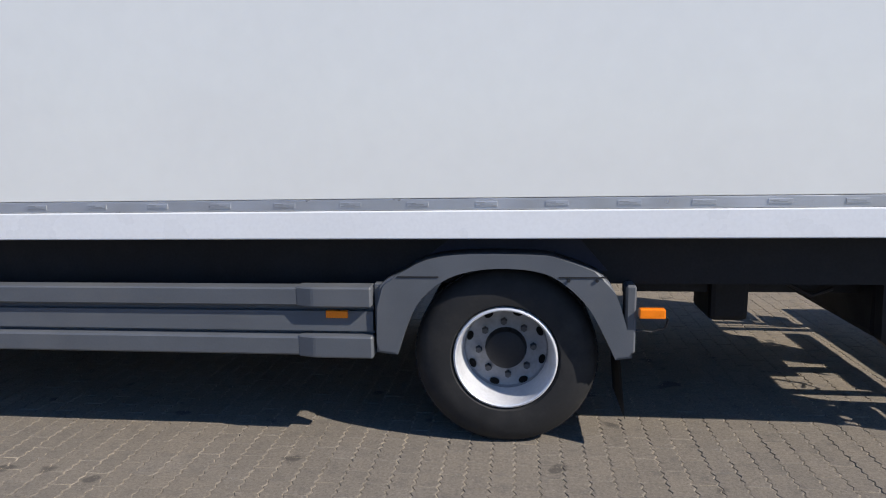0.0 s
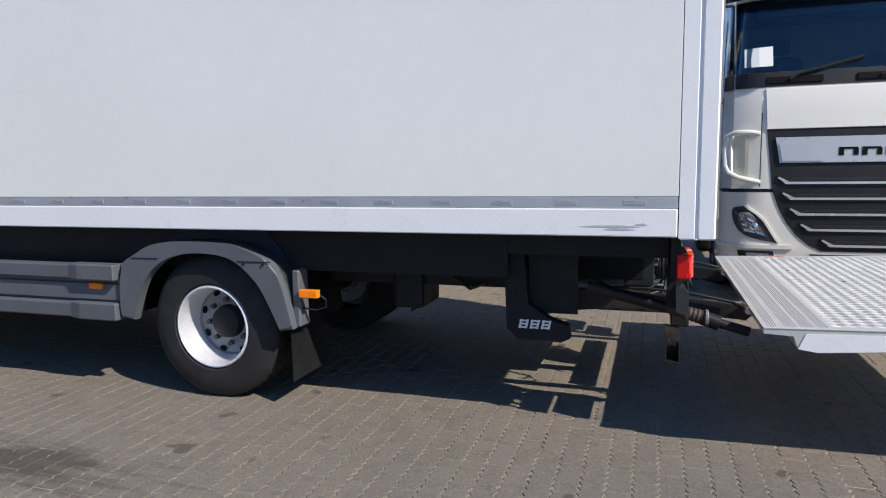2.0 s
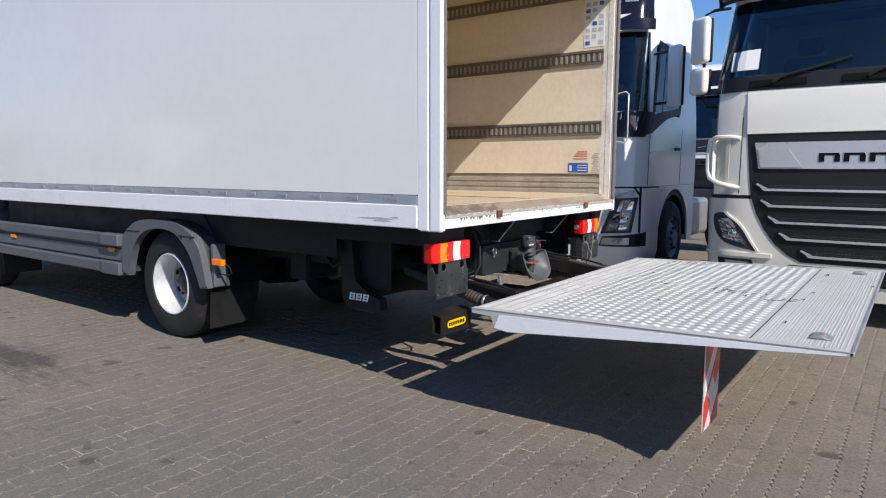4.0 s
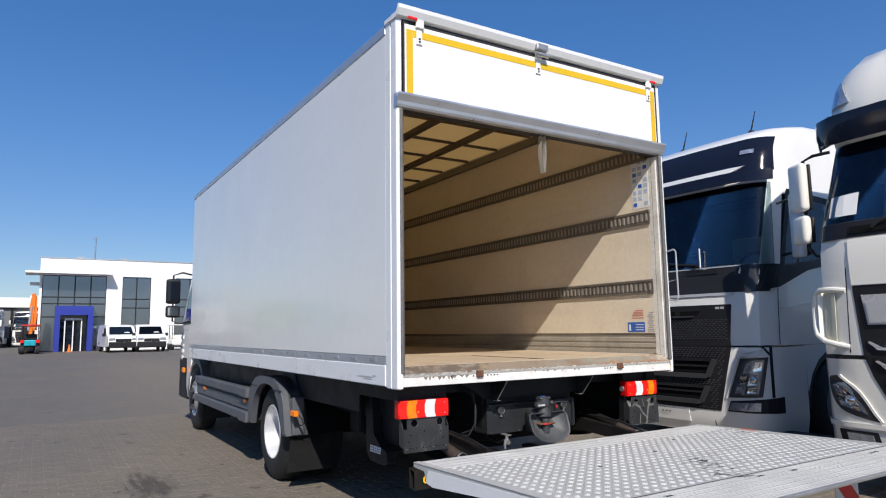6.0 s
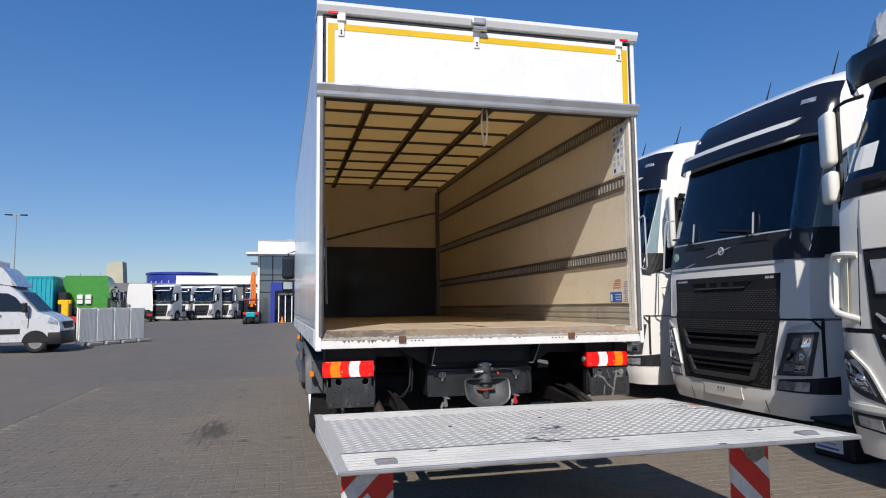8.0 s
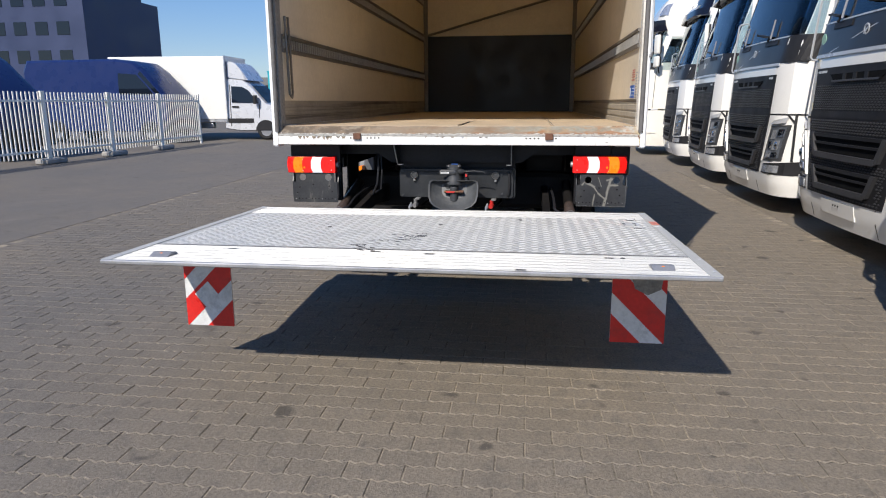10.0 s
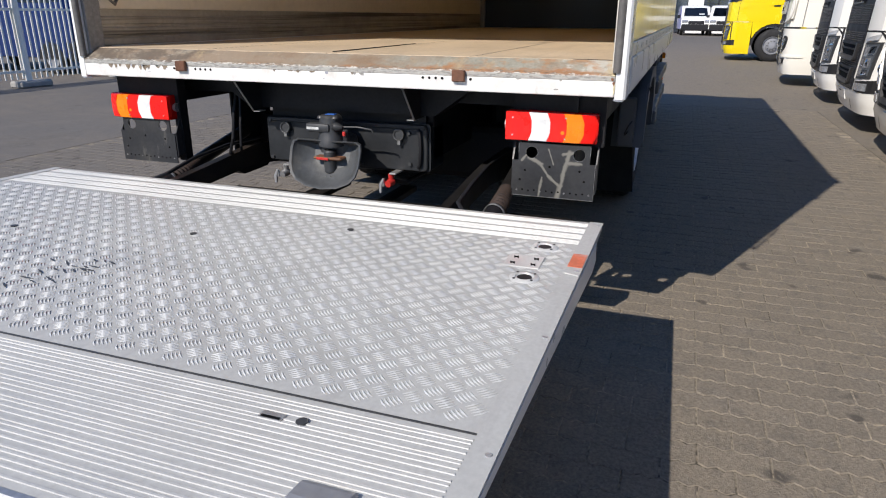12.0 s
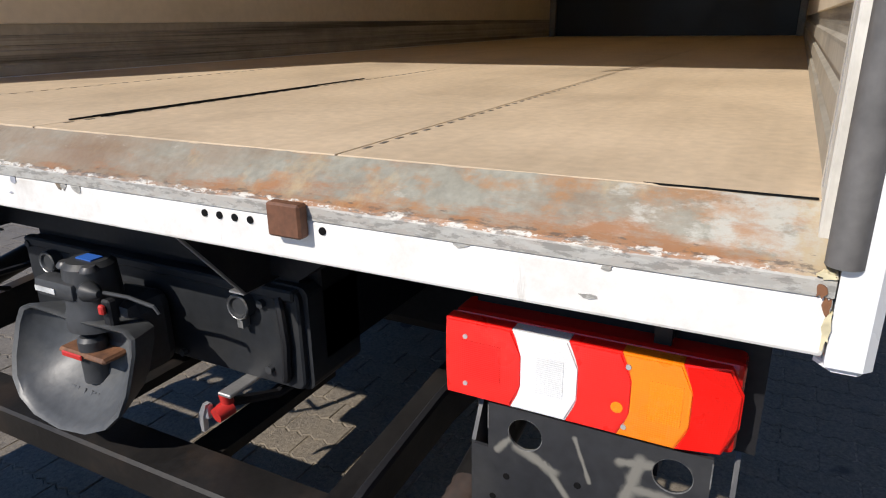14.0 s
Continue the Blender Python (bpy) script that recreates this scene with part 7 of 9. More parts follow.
def tractor_b(label, paint, group="parked trucks"):
    """Rounder tractor: silver name band over a deep slatted black grille, vent wings at the corners."""
    t = thing("tractor_truck", 0, 0, 0, label, "truck", group)
    cols = [(0.2, 0.11, 0.97), (0.45, 0.06, 1.0), (0.9, 0.035, 1.0), (1.2, 0.02, 1.0), (2.05, 0.06, 1.0), (2.3, 0.12, 0.99), (3.05, 0.40, 0.96), (3.15, 0.36, 0.96), (3.35, 0.37, 0.96), (3.6, 0.45, 0.945), (3.8, 0.58, 0.92), (3.95, 0.78, 0.89), (4.05, 1.05, 0.85), (4.12, 1.5, 0.8)]
    skin = cab_skin(cols, 1.27, 0.28, 0.06)

    def at(s, z, off=0.0):
        """The front fields are drawn in a little, the corners keep their place."""
        a = abs(s)
        q = a * 0.947 if a < 0.96 else (0.909 + (a - 0.96) * 1.161 if a < 1.4 else a + 0.02)
        return skin(math.copysign(q, s), z, off)
    part("cab_upper", shell(at, [1.17, 1.4, 1.75, 2.05, 2.3, 2.6, 2.86, 3.05, 3.15, 3.35, 3.5, 3.6, 3.7, 3.8, 3.88, 3.95, 4.01, 4.05, 4.09, 4.12], lambda z: 2.35, 1.27, True, (2.3, 3.05, 1.22, 2.3, 2.86)), paint, t, smooth=True)
    part("cab_nose", shell(at, [0.24, 0.35, 0.45, 0.7, 0.9, 1.135], lambda z: 0.80, 1.25), paint, t, smooth=True)
    part("nose_gap", patch(at, rect(-1.40, 1.135, 1.40, 1.172), -0.008, 0.02, 20, 1), M_TRIM, t)
    for s in (-1, 1):
        bm = bmesh.new()
        lo, hi = (1.0, 1.245) if s > 0 else (-1.245, -1.0)
        add_prism(bm, [(2.10, 0.42), (2.35, 0.42), (2.35, 1.165), (0.802, 1.165)] + [(1.46 + 0.66 * math.cos(a), 0.5 + 0.66 * math.sin(a)) for a in [math.pi * k / 10 for k in range(9, 0, -1)]], "x", lo, hi)
        part("step_panel", bm, paint, t)
        front_fender(t, s, paint)
    ws = part("windscreen", patch(at, ((-1.34, 2.30), (1.34, 2.30), (1.28, 3.05), (-1.28, 3.05)), 0.004, 0.006, 24, 5), M_SCREEN, t, "tinted windscreen with a pale cab behind", smooth=True)
    cab_inside(t, 2.28, 0.24, M_MINT, False)
    part("scuttle_band", patch(at, ((-1.38, 2.155), (1.38, 2.155), (1.38, 2.298), (-1.38, 2.298)), 0.006, 0.012, 24, 2), M_TRIM, t, smooth=True)
    part("sun_visor", patch(at, ((-1.3, 3.05), (1.3, 3.05), (1.28, 3.30), (-1.28, 3.30)), 0.14, 0.02, 24, 2), M_CABDARK, t, "dark sun visor", smooth=True)
    part("white_panel", patch(at, ((-0.945, 1.75), (0.945, 1.75), (0.965, 2.135), (-0.965, 2.135)), 0.016, 0.03, 16, 3), paint, t, "smooth white front flap", smooth=True)
    def wide(z):
        return float(np.interp(z, (0.56, 0.62, 0.72, 0.85, 1.0, 1.17, 1.745), (0.40, 0.52, 0.64, 0.74, 0.82, 0.88, 0.945)))
    bm = bmesh.new()
    zz = [0.56, 0.59, 0.62, 0.67, 0.72, 0.785, 0.85, 0.925, 1.0, 1.085, 1.17, 1.36, 1.55, 1.745]
    for z0, z1 in zip(zz, zz[1:]):
        add_patch(bm, at, ((-wide(z0), z0), (wide(z0), z0), (wide(z1), z1), (-wide(z1), z1)), 0.006, 0.02, 16, 1)
    gr = part("main_grille", bm, M_TRIM, t, "black grille with bright-edged slats")
    band = part("name_band", patch(at, ((-0.82, 1.42), (0.82, 1.42), (0.865, 1.665), (-0.865, 1.665)), 0.022, 0.02, 14, 2), M_SILVER, gr, "silver band with dark name shapes", smooth=True)
    for s in (-1, 1):
        q = ((s * 0.43, 1.435), (s * 0.80, 1.435), (s * 0.832, 1.605), (s * 0.56, 1.605))
        part("band_wing", patch(at, q if s > 0 else (q[1], q[0], q[3], q[2]), 0.029, 0.012, 6, 2), M_SILVER, band)
    for k in range(3):
        s0 = -0.295 + 0.202 * k
        bm = bmesh.new()
        add_patch(bm, at, ((s0, 1.485), (s0 + 0.045, 1.485), (s0 + 0.045, 1.562), (s0, 1.562)), 0.027, 0.004, 1, 1)
        add_patch(bm, at, ((s0 + 0.045, 1.541), (s0 + 0.172, 1.541), (s0 + 0.16, 1.562), (s0 + 0.045, 1.562)), 0.027, 0.004, 1, 1)
        add_patch(bm, at, ((s0 + 0.127, 1.485), (s0 + 0.172, 1.485), (s0 + 0.172, 1.541), (s0 + 0.127, 1.541)), 0.027, 0.004, 1, 1)
        part("name_shape", bm, M_PRINT, band)
    for k in range(5):
        z = 1.245 - 0.152 * k
        h = wide(z - 0.05) - 0.07
        sl = part("grille_slat", patch(at, ((-h + 0.03, z - 0.05), (h - 0.03, z - 0.05), (h + 0.03, z + 0.05), (-h - 0.03, z + 0.05)), 0.014, 0.012, 14, 2), M_TRIM, gr)
        part("bright_edge", patch(at, ((-h + 0.06, z - 0.03), (h - 0.06, z - 0.03), (h - 0.03, z - 0.008), (-h + 0.03, z - 0.008)), 0.022, 0.012, 14, 1), M_SILVER, sl, "bright slat edge")
        for sg in (-1, 1):
            q = ((sg * (h - 0.09), z - 0.006), (sg * (h - 0.035), z - 0.006), (sg * (h + 0.02), z + 0.03), (sg * (h + 0.005), z + 0.04))
            part("slat_tip", patch(at, q if sg > 0 else (q[1], q[0], q[3], q[2]), 0.022, 0.012, 2, 1), M_SILVER, sl)
        bm = bmesh.new()
        for i in range(int(2 * (h - 0.1) / 0.03)):
            for j in range(2):
                s0 = -h + 0.1 + 0.03 * i + 0.015 * j
                add_patch(bm, at, ((s0, z + 0.002 + 0.016 * j), (s0 + 0.02, z + 0.002 + 0.016 * j), (s0 + 0.022, z + 0.012 + 0.016 * j), (s0 + 0.002, z + 0.012 + 0.016 * j)), 0.018, 0.004, 1, 1)
        tagged(part("slat_mesh", bm, M_STUD, sl), kind="stuff")
    part("bumper_gap", patch(at, rect(-0.5, 0.38, 0.5, 0.53), 0.008, 0.01, 8, 1), M_TRIM, t)
    part("bumper_lip", patch(at, rect(-1.5, 0.575, -0.66, 0.615), 0.018, 0.022, 10, 1), paint, t, smooth=True)
    part("bumper_lip", patch(at, rect(0.66, 0.575, 1.5, 0.615), 0.018, 0.022, 10, 1), paint, t, smooth=True)
    side = 1.27 - 0.28 + 0.28 * math.pi / 2
    for s in (-1, 1):
        def Q(*c, sg=s):
            q = tuple((sg * a, b) for a, b in c)
            return q if sg > 0 else (q[1], q[0], q[3], q[2])
        outer = rounded_line([(1.10, 1.0), (1.205, 0.985), (1.195, 0.86), (1.13, 0.735), (1.02, 0.67), (0.80, 0.632)], 2)
        inner = rounded_line([(1.10, 1.0), (1.07, 0.965), (0.99, 0.90), (0.92, 0.81), (0.855, 0.70), (0.80, 0.632)], 2)
        hl = part("headlamp", skin_strip(at, s, outer, inner, 0.008, 0.03), M_DARKGREY, t, "rounded headlamp under clear glass")
        part("lamp_rim", skin_strip(at, s, inner, [(a - 0.022, b + 0.004) for a, b in inner], 0.014, 0.018), paint, hl, smooth=True)
        lamp_cells(at, Q((0.905, 0.69), (1.10, 0.745), (1.175, 0.945), (1.035, 0.90)), 2, hl, 0.018)
        fg = part("fog_surround", patch(at, Q((0.80, 0.42), (1.12, 0.45), (1.14, 0.55), (0.84, 0.55)), 0.007, 0.02, 5, 1), M_TRIM, t)
        part("fog_lamp", patch(at, Q((0.86, 0.445), (1.06, 0.46), (1.07, 0.53), (0.88, 0.525)), 0.016, 0.012, 4, 1), M_REFLECT, fg)
        # smooth bracket round the vent at the cab corner
        bar = [(1.0, 1.71, -0.01), (1.09, 1.725, 0.01), (1.18, 1.725, 0.04), (1.24, 1.69, 0.055), (1.255, 1.55, 0.06), (1.245, 1.40, 0.06), (1.22, 1.33, 0.055), (1.15, 1.28, 0.035), (1.07, 1.255, 0.01), (0.99, 1.235, -0.015)]
        wing = bmesh.new()
        add_tube(wing, [at(s * a, z, o_) for a, z, o_ in bar], 0.025, 10)
        wg = part("corner_wing", wing, paint, t, "white corner bracket round a vent", smooth=True)
        part("wing_opening", patch(at, Q((1.08, 1.285), (1.20, 1.315), (1.21, 1.69), (1.08, 1.705)), 0.004, 0.006, 4, 2), M_CREAM, wg)
        part("wing_web", patch(at, Q((1.20, 1.32), (1.27, 1.33), (1.28, 1.70), (1.21, 1.70)), 0.05, 0.05, 2, 4), paint, wg, smooth=True)
        part("corner_crease", patch(at, Q((0.985, 1.19), (0.992, 1.19), (0.992, 2.12), (0.985, 2.12)), 0.001, 0.004, 1, 4), M_TRIM, t)
        part("door_window", patch(at, Q((side + 0.1, 2.12), (side + 1.1, 2.12), (side + 1.08, 2.88), (side + 0.0, 2.92)), 0.006, 0.012, 4, 2), M_SCREEN, t, smooth=True)
        for q0 in (side + 0.0, side + 1.25):
            part("door_seam", patch(at, rect(s * q0 - 0.004, 1.18, s * q0 + 0.004, 2.1), 0.0025, 0.004, 1, 6), M_TRIM, t)
        part("door_handle", patch(at, rect(s * (side + 1.05) - 0.09, 1.62, s * (side + 1.05) + 0.09, 1.66), 0.025, 0.025, 2, 1), M_TRIM, t)
        turned = Matrix.Translation((s * 1.435, 0.40, 0)) @ Matrix.Rotation(radians(25) * s, 4, "Z")
        for z, tall in ((2.485, 0.465), (2.175, 0.27)):
            m = part("mirror_housing", box((-0.105, -0.075, z), (0.105, 0.015, z + tall), 0.043, turned, 4), paint, t, "white door mirror", smooth=True)
            part("mirror_bezel", box((-0.1, 0.0155, z + 0.015), (0.1, 0.04, z + tall - 0.015), 0.012, turned, 2), M_TRIM, m, smooth=True)
            part("mirror_glass", box((-0.08, 0.0405, z + 0.04), (0.08, 0.044, z + tall - 0.04), 0.0, turned), M_CHROME, m)
        bm = bmesh.new()
        add_tube(bm, [(s * 1.20, 0.50, 3.03), (s * 1.34, 0.46, 3.02), (s * 1.42, 0.43, 2.98), (s * 1.42, 0.43, 2.14), (s * 1.37, 0.45, 2.06), (s * 1.24, 0.48, 2.05)], 0.016, 8)
        part("mirror_arm", bm, M_TRIM, t, smooth=True)
        part("roof_lamp", patch(at, Q((1.0, 3.43), (1.27, 3.43), (1.24, 3.70), (1.1, 3.68)), 0.012, 0.02, 4, 3), M_REFLECT, t, "clear roof spotlight")
    for s in (-0.75, 0.05):
        bm = bmesh.new()
        add_tube(bm, [at(s, 2.22, 0.03), at(s + 0.08, 2.27, 0.035), at(s + 0.65, 2.40, 0.03)], 0.014, 6)
        part("wiper", bm, M_TRIM, t)
        part("cowl_vent", patch(at, rect(s - 0.2, 2.19, s + 0.3, 2.25), 0.02, 0.014, 4, 1), M_PRINT, t)
    part("paper_sheet", patch(at, ((-1.13, 2.36), (-0.90, 2.36), (-0.90, 2.56), (-1.13, 2.55)), 0.0058, 0.001, 2, 1), M_PAPER, ws, "white paper behind the windscreen")
    chassis(t)
    return t


# cab of the box truck: same way of building, turned to look along -x
cabm = pose(-8.45, 1.275, 0, 0, 0, -90)
acols = [(0.35, 0.03, 0.97), (0.6, 0.0, 1.0), (1.3, 0.02, 1.0), (1.65, 0.08, 1.0), (2.35, 0.45, 0.96), (2.55, 0.62, 0.93), (2.68, 0.9, 0.86)]
atl = cab_skin(acols, 1.13, 0.30, 0.05)


def at_cab(s, z, off=0.0):
    return cabm @ atl(s, z, off)


def cab_shell(zl, back):
    bm = shell(atl, zl, lambda z: back, 1.13)
    bmesh.ops.transform(bm, matrix=cabm, verts=bm.verts)
    return bm


cab = part("cab_body", cab_shell([1.05, 1.3, 1.65, 2.0, 2.35, 2.5, 2.6, 2.68], 1.52), M_CAB, truck, "white truck cab", smooth=True)
part("cab_nose", cab_shell([0.42, 0.6, 0.9, 1.048], 1.15), M_CAB, cab, smooth=True)
part("cab_bumper", patch(at_cab, rect(-1.75, 0.40, 1.75, 0.86), 0.014, 0.03, 20, 2), M_TRIM, cab)
part("windscreen", patch(at_cab, ((-1.18, 1.55), (1.18, 1.55), (1.08, 2.33), (-1.08, 2.33)), 0.005, 0.01, 16, 4), M_GLASS, cab, smooth=True)
for s in (-1, 1):
    def Q(*c, sg=s):
        q = tuple((sg * a, b) for a, b in c)
        return q if sg > 0 else (q[1], q[0], q[3], q[2])
    side = 1.13 - 0.3 + 0.3 * math.pi / 2
    part("door_window", patch(at_cab, Q((side + 0.12, 1.62), (side + 0.95, 1.62), (side + 0.95, 2.28), (side + 0.2, 2.30)), 0.006, 0.012, 4, 2), M_GLASS, cab)
    part("window_frame", patch(at_cab, Q((side + 0.06, 1.57), (side + 1.0, 1.57), (side + 1.0, 2.34), (side + 0.14, 2.36)), 0.003, 0.006, 4, 2), M_TRIM, cab)
    part("door_handle", patch(at_cab, rect(s * (side + 0.85) - 0.08, 1.36, s * (side + 0.85) + 0.08, 1.45), 0.01, 0.014, 2, 1), M_TRIM, cab)
    for k in range(4):
        part("vent_rib", patch(at_cab, Q((1.18, 1.0 + 0.11 * k), (1.45, 1.0 + 0.11 * k), (1.45, 1.06 + 0.11 * k), (1.18, 1.06 + 0.11 * k)), 0.012, 0.016, 4, 1), M_CAB, cab)
    yo = 1.275 - s * 1.13
    o = -s
    arch = [(-6.88 + 0.60 * math.cos(a), 0.455 + 0.60 * math.sin(a)) for a in [math.pi * k / 12 for k in range(1, 13)]] + [(-6.88 + 0.52 * math.cos(a), 0.455 + 0.52 * math.sin(a)) for a in [math.pi * k / 12 for k in range(12, 0, -1)]]
    part("front_fender", prism(arch, "y", min(yo, yo + 0.45 * -o), max(yo, yo + 0.45 * -o)), M_GREY, truck, "grey plastic front fender")
    part("step_box", box((-8.2, min(yo + 0.01 * o, yo - 0.3 * o), 0.38), (-7.6, max(yo + 0.01 * o, yo - 0.3 * o), 1.05), 0.03), M_TRIM, truck)
    part("front_mudflap", box((-6.36, min(yo, yo - 0.4 * o), 0.2), (-6.34, max(yo, yo - 0.4 * o), 0.75)), M_RUBBER, truck)
    part("turn_lamp", box((-7.72, min(yo + 0.02 * o, yo + 0.06 * o), 0.80), (-7.60, max(yo + 0.02 * o, yo + 0.06 * o), 0.88), 0.01), M_ORANGE, truck, "amber turn lamp")
    ym = yo + 0.24 * o
    mh = part("mirror_housing", box((-7.72, ym - 0.105, 1.90), (-7.58, ym + 0.105, 2.30), 0.04, seg=3), M_TRIM, truck, "black door mirror on a bent arm", smooth=True)
    part("mirror_glass", box((-7.581, ym - 0.082, 1.94), (-7.575, ym + 0.082, 2.26), 0.002), M_GLASS, mh)
    mh = part("mirror_housing", box((-7.71, ym - 0.105, 1.68), (-7.59, ym + 0.105, 1.87), 0.04, seg=3), M_TRIM, truck, smooth=True)
    part("mirror_glass", box((-7.591, ym - 0.082, 1.71), (-7.585, ym + 0.082, 1.84), 0.002), M_CHROME, mh)
    bm = bmesh.new()
    add_tube(bm, [(-7.45, yo, 2.36), (-7.55, yo + 0.12 * o, 2.40), (-7.65, ym, 2.36), (-7.65, ym, 1.62), (-7.58, yo + 0.12 * o, 1.58), (-7.5, yo, 1.62)], 0.014, 6)
    part("mirror_arm", bm, M_TRIM, truck)
part("roof_antenna", box((-7.05, 0.2, 2.62), (-6.98, 0.26, 2.78), 0.01), M_TRIM, cab)

# ---- the parked row ----
round_cab = tractor_b("white tractor truck with slatted black grille and silver band", M_WHITE_WARM)
round_cab.matrix_basis = pose(1.66, 3.83, 0)
flat_cab = tractor_a("white tractor truck with dark windscreen band and honeycomb grille", M_CAB, M_CABDARK)
flat_cab.matrix_basis = pose(-1.77, 4.56, 0)
for x, y, a in ((-4.93, 4.66, -1), (-7.95, 4.78, -3.5), (-11.1, 4.9, -4), (-1.7, 12.3, 0)):
    copy_thing(flat_cab, pose(x, y, 0, 0, 0, a))
copy_thing(round_cab, pose(-14.3, 4.6, 0, 0, 0, -4))
yel = tractor_a("bright yellow tractor truck with dark glass", M_YPAINT, M_GLASS, detail=False)
yel.matrix_basis = pose(-22.65, 3.83, 0.01, 0, 0, -2)


# ---- yard: vehicles, fences, buildings ----
def gz(x):
    """The yard rises gently towards the far buildings."""
    k = min(1.0, max(0.0, (-x - 12) / 42))
    return 0.18 * k * k * (3 - 2 * k)


def profile_van(name, label, category, prof, width, paint, group=""):
    """A van body from its side outline (y forward, z up), nose to +y, about x = 0; crowned and narrowed above the belt."""
    t = thing(name, 0, 0, 0, label, category, group)
    bm = bmesh.new()
    n = len(prof)
    cols = (-0.5, -0.46, -0.36, 0.36, 0.46, 0.5)
    rows = []
    for c in cols:
        row = []
        for y, z in prof:
            inset = 1 - 0.10 * max(0.0, (z - 1.0) / 1.4)
            pull = 0.05 if abs(c) > 0.47 else (0.012 if abs(c) > 0.4 else 0.0)
            cy = sum(p[0] for p in prof) / n
            cz = 1.1
            row.append(bm.verts.new((c * width * inset, y + (cy - y) * pull * 0.5, z + (cz - z) * pull)))
        rows.append(row)
    for a, b in zip(rows, rows[1:]):
        for i in range(n):
            bm.faces.new((a[i], a[(i + 1) % n], b[(i + 1) % n], b[i]))
    bm.faces.new(rows[0])
    bm.faces.new(rows[-1][::-1])
    part("van_body", bm, paint, t, smooth=True)
    return t


def side_prism(t, name, pts, xs, material, label=""):
    """A thin panel on both flanks; pts in (y, z)."""
    for s in (-1, 1):
        def fx(z):
            return xs * (1 - 0.10 * max(0.0, (z - 1.0) / 1.4))
        bm = bmesh.new()
        a = [bm.verts.new((s * (fx(z) + 0.004), y, z)) for y, z in pts]
        b = [bm.verts.new((s * (fx(z) - 0.03), y, z)) for y, z in pts]
        bm.faces.new(a)
        bm.faces.new(b[::-1])
        for i in range(len(pts)):
            j = (i + 1) % len(pts)
            bm.faces.new((a[i], b[i], b[j], a[j]))
        part(name, bm, material, t, label)


def van_wheels(t, w, ys, r=0.34):
    for s in (-1, 1):
        for y in ys:
            prof = [(0.2, 0.02), (0.22, 0.0), (0.29, 0.0), (r, 0.04), (r, 0.18), (0.28, 0.2), (0.2, 0.2)]
            ty = part("tyre", lathe(prof, (s * w, y, r), "x", 24, -s), M_RUBBER, t, smooth=True)
            part("wheel_cover", lathe([(0.205, 0.03), (0.2, 0.005), (0.16, 0.012), (0.09, 0.0), (0.0, -0.004)], (s * w, y, r), "x", 24, -s), M_DISC, ty, smooth=True)
            part("wheel_well", prism([(y + 0.385 * math.cos(a), 0.34 + 0.385 * math.sin(a)) for a in [math.pi * k / 12 for k in range(13)]], "x", min(s * (w - 0.02), s * (w + 0.012)), max(s * (w - 0.02), s * (w + 0.012))), M_TRIM, t)


def small_van(label):
    """White delivery van, nose to +y."""
    prof = [(-2.5, 0.35), (2.2, 0.35), (2.42, 0.42), (2.45, 0.75), (2.38, 0.98), (2.1, 1.1), (1.55, 1.2), (0.85, 1.78), (0.55, 1.9), (-0.5, 1.95), (-2.3, 1.93), (-2.48, 1.8), (-2.52, 1.0)]
    t = profile_van("delivery_van", label, "van", prof, 1.93, M_CAB, "white vans")
    bm = bmesh.new()
    for x0, x1, y0, z0, y1, z1 in ((-0.78, 0.78, 1.53, 1.23, 0.90, 1.76),):
        vs = [bm.verts.new(c) for c in ((x0, y0 + 0.012, z0 + 0.012), (x1, y0 + 0.012, z0 + 0.012), (x1 * 0.9, y1 + 0.012, z1 + 0.012), (x0 * 0.9, y1 + 0.012, z1 + 0.012))]
        bm.faces.new(vs)
    bmesh.ops.solidify(bm, geom=bm.faces[:], thickness=0.01)
    part("windscreen", bm, M_GLASS, t)
    side_prism(t, "door_window", [(0.25, 1.18), (1.35, 1.2), (0.8, 1.68), (0.25, 1.7)], 0.965, M_GLASS)
    part("bumper", box((-0.93, 2.3, 0.3), (0.93, 2.5, 0.72), 0.05, seg=2), M_TRIM, t)
    part("grille", box((-0.5, 2.42, 0.72), (0.5, 2.465, 0.93), 0.02), M_TRIM, t)
    for s in (-1, 1):
        part("headlamp", box((s * 0.72 - 0.2, 2.25, 0.78), (s * 0.72 + 0.2, 2.44, 0.98), 0.05, seg=2), M_REFLECT, t)
        part("door_mirror", box((s * 1.08 - 0.1, 1.2, 1.1), (s * 1.08 + 0.1, 1.32, 1.32), 0.03), M_TRIM, t)
    part("paper_sheet", box((-0.55, 1.40, 1.26), (-0.2, 1.43, 1.40)), M_PAPER, t)
    van_wheels(t, 0.95, (-1.6, 1.6))
    return t


v1 = small_van("white delivery van with black bumper parked by the entrance")
v1.matrix_basis = pose(-49.5, 2.95, gz(-49), 0, 0, -86)
copy_thing(v1, pose(-49.0, 4.95, gz(-49), 0, 0, -92))

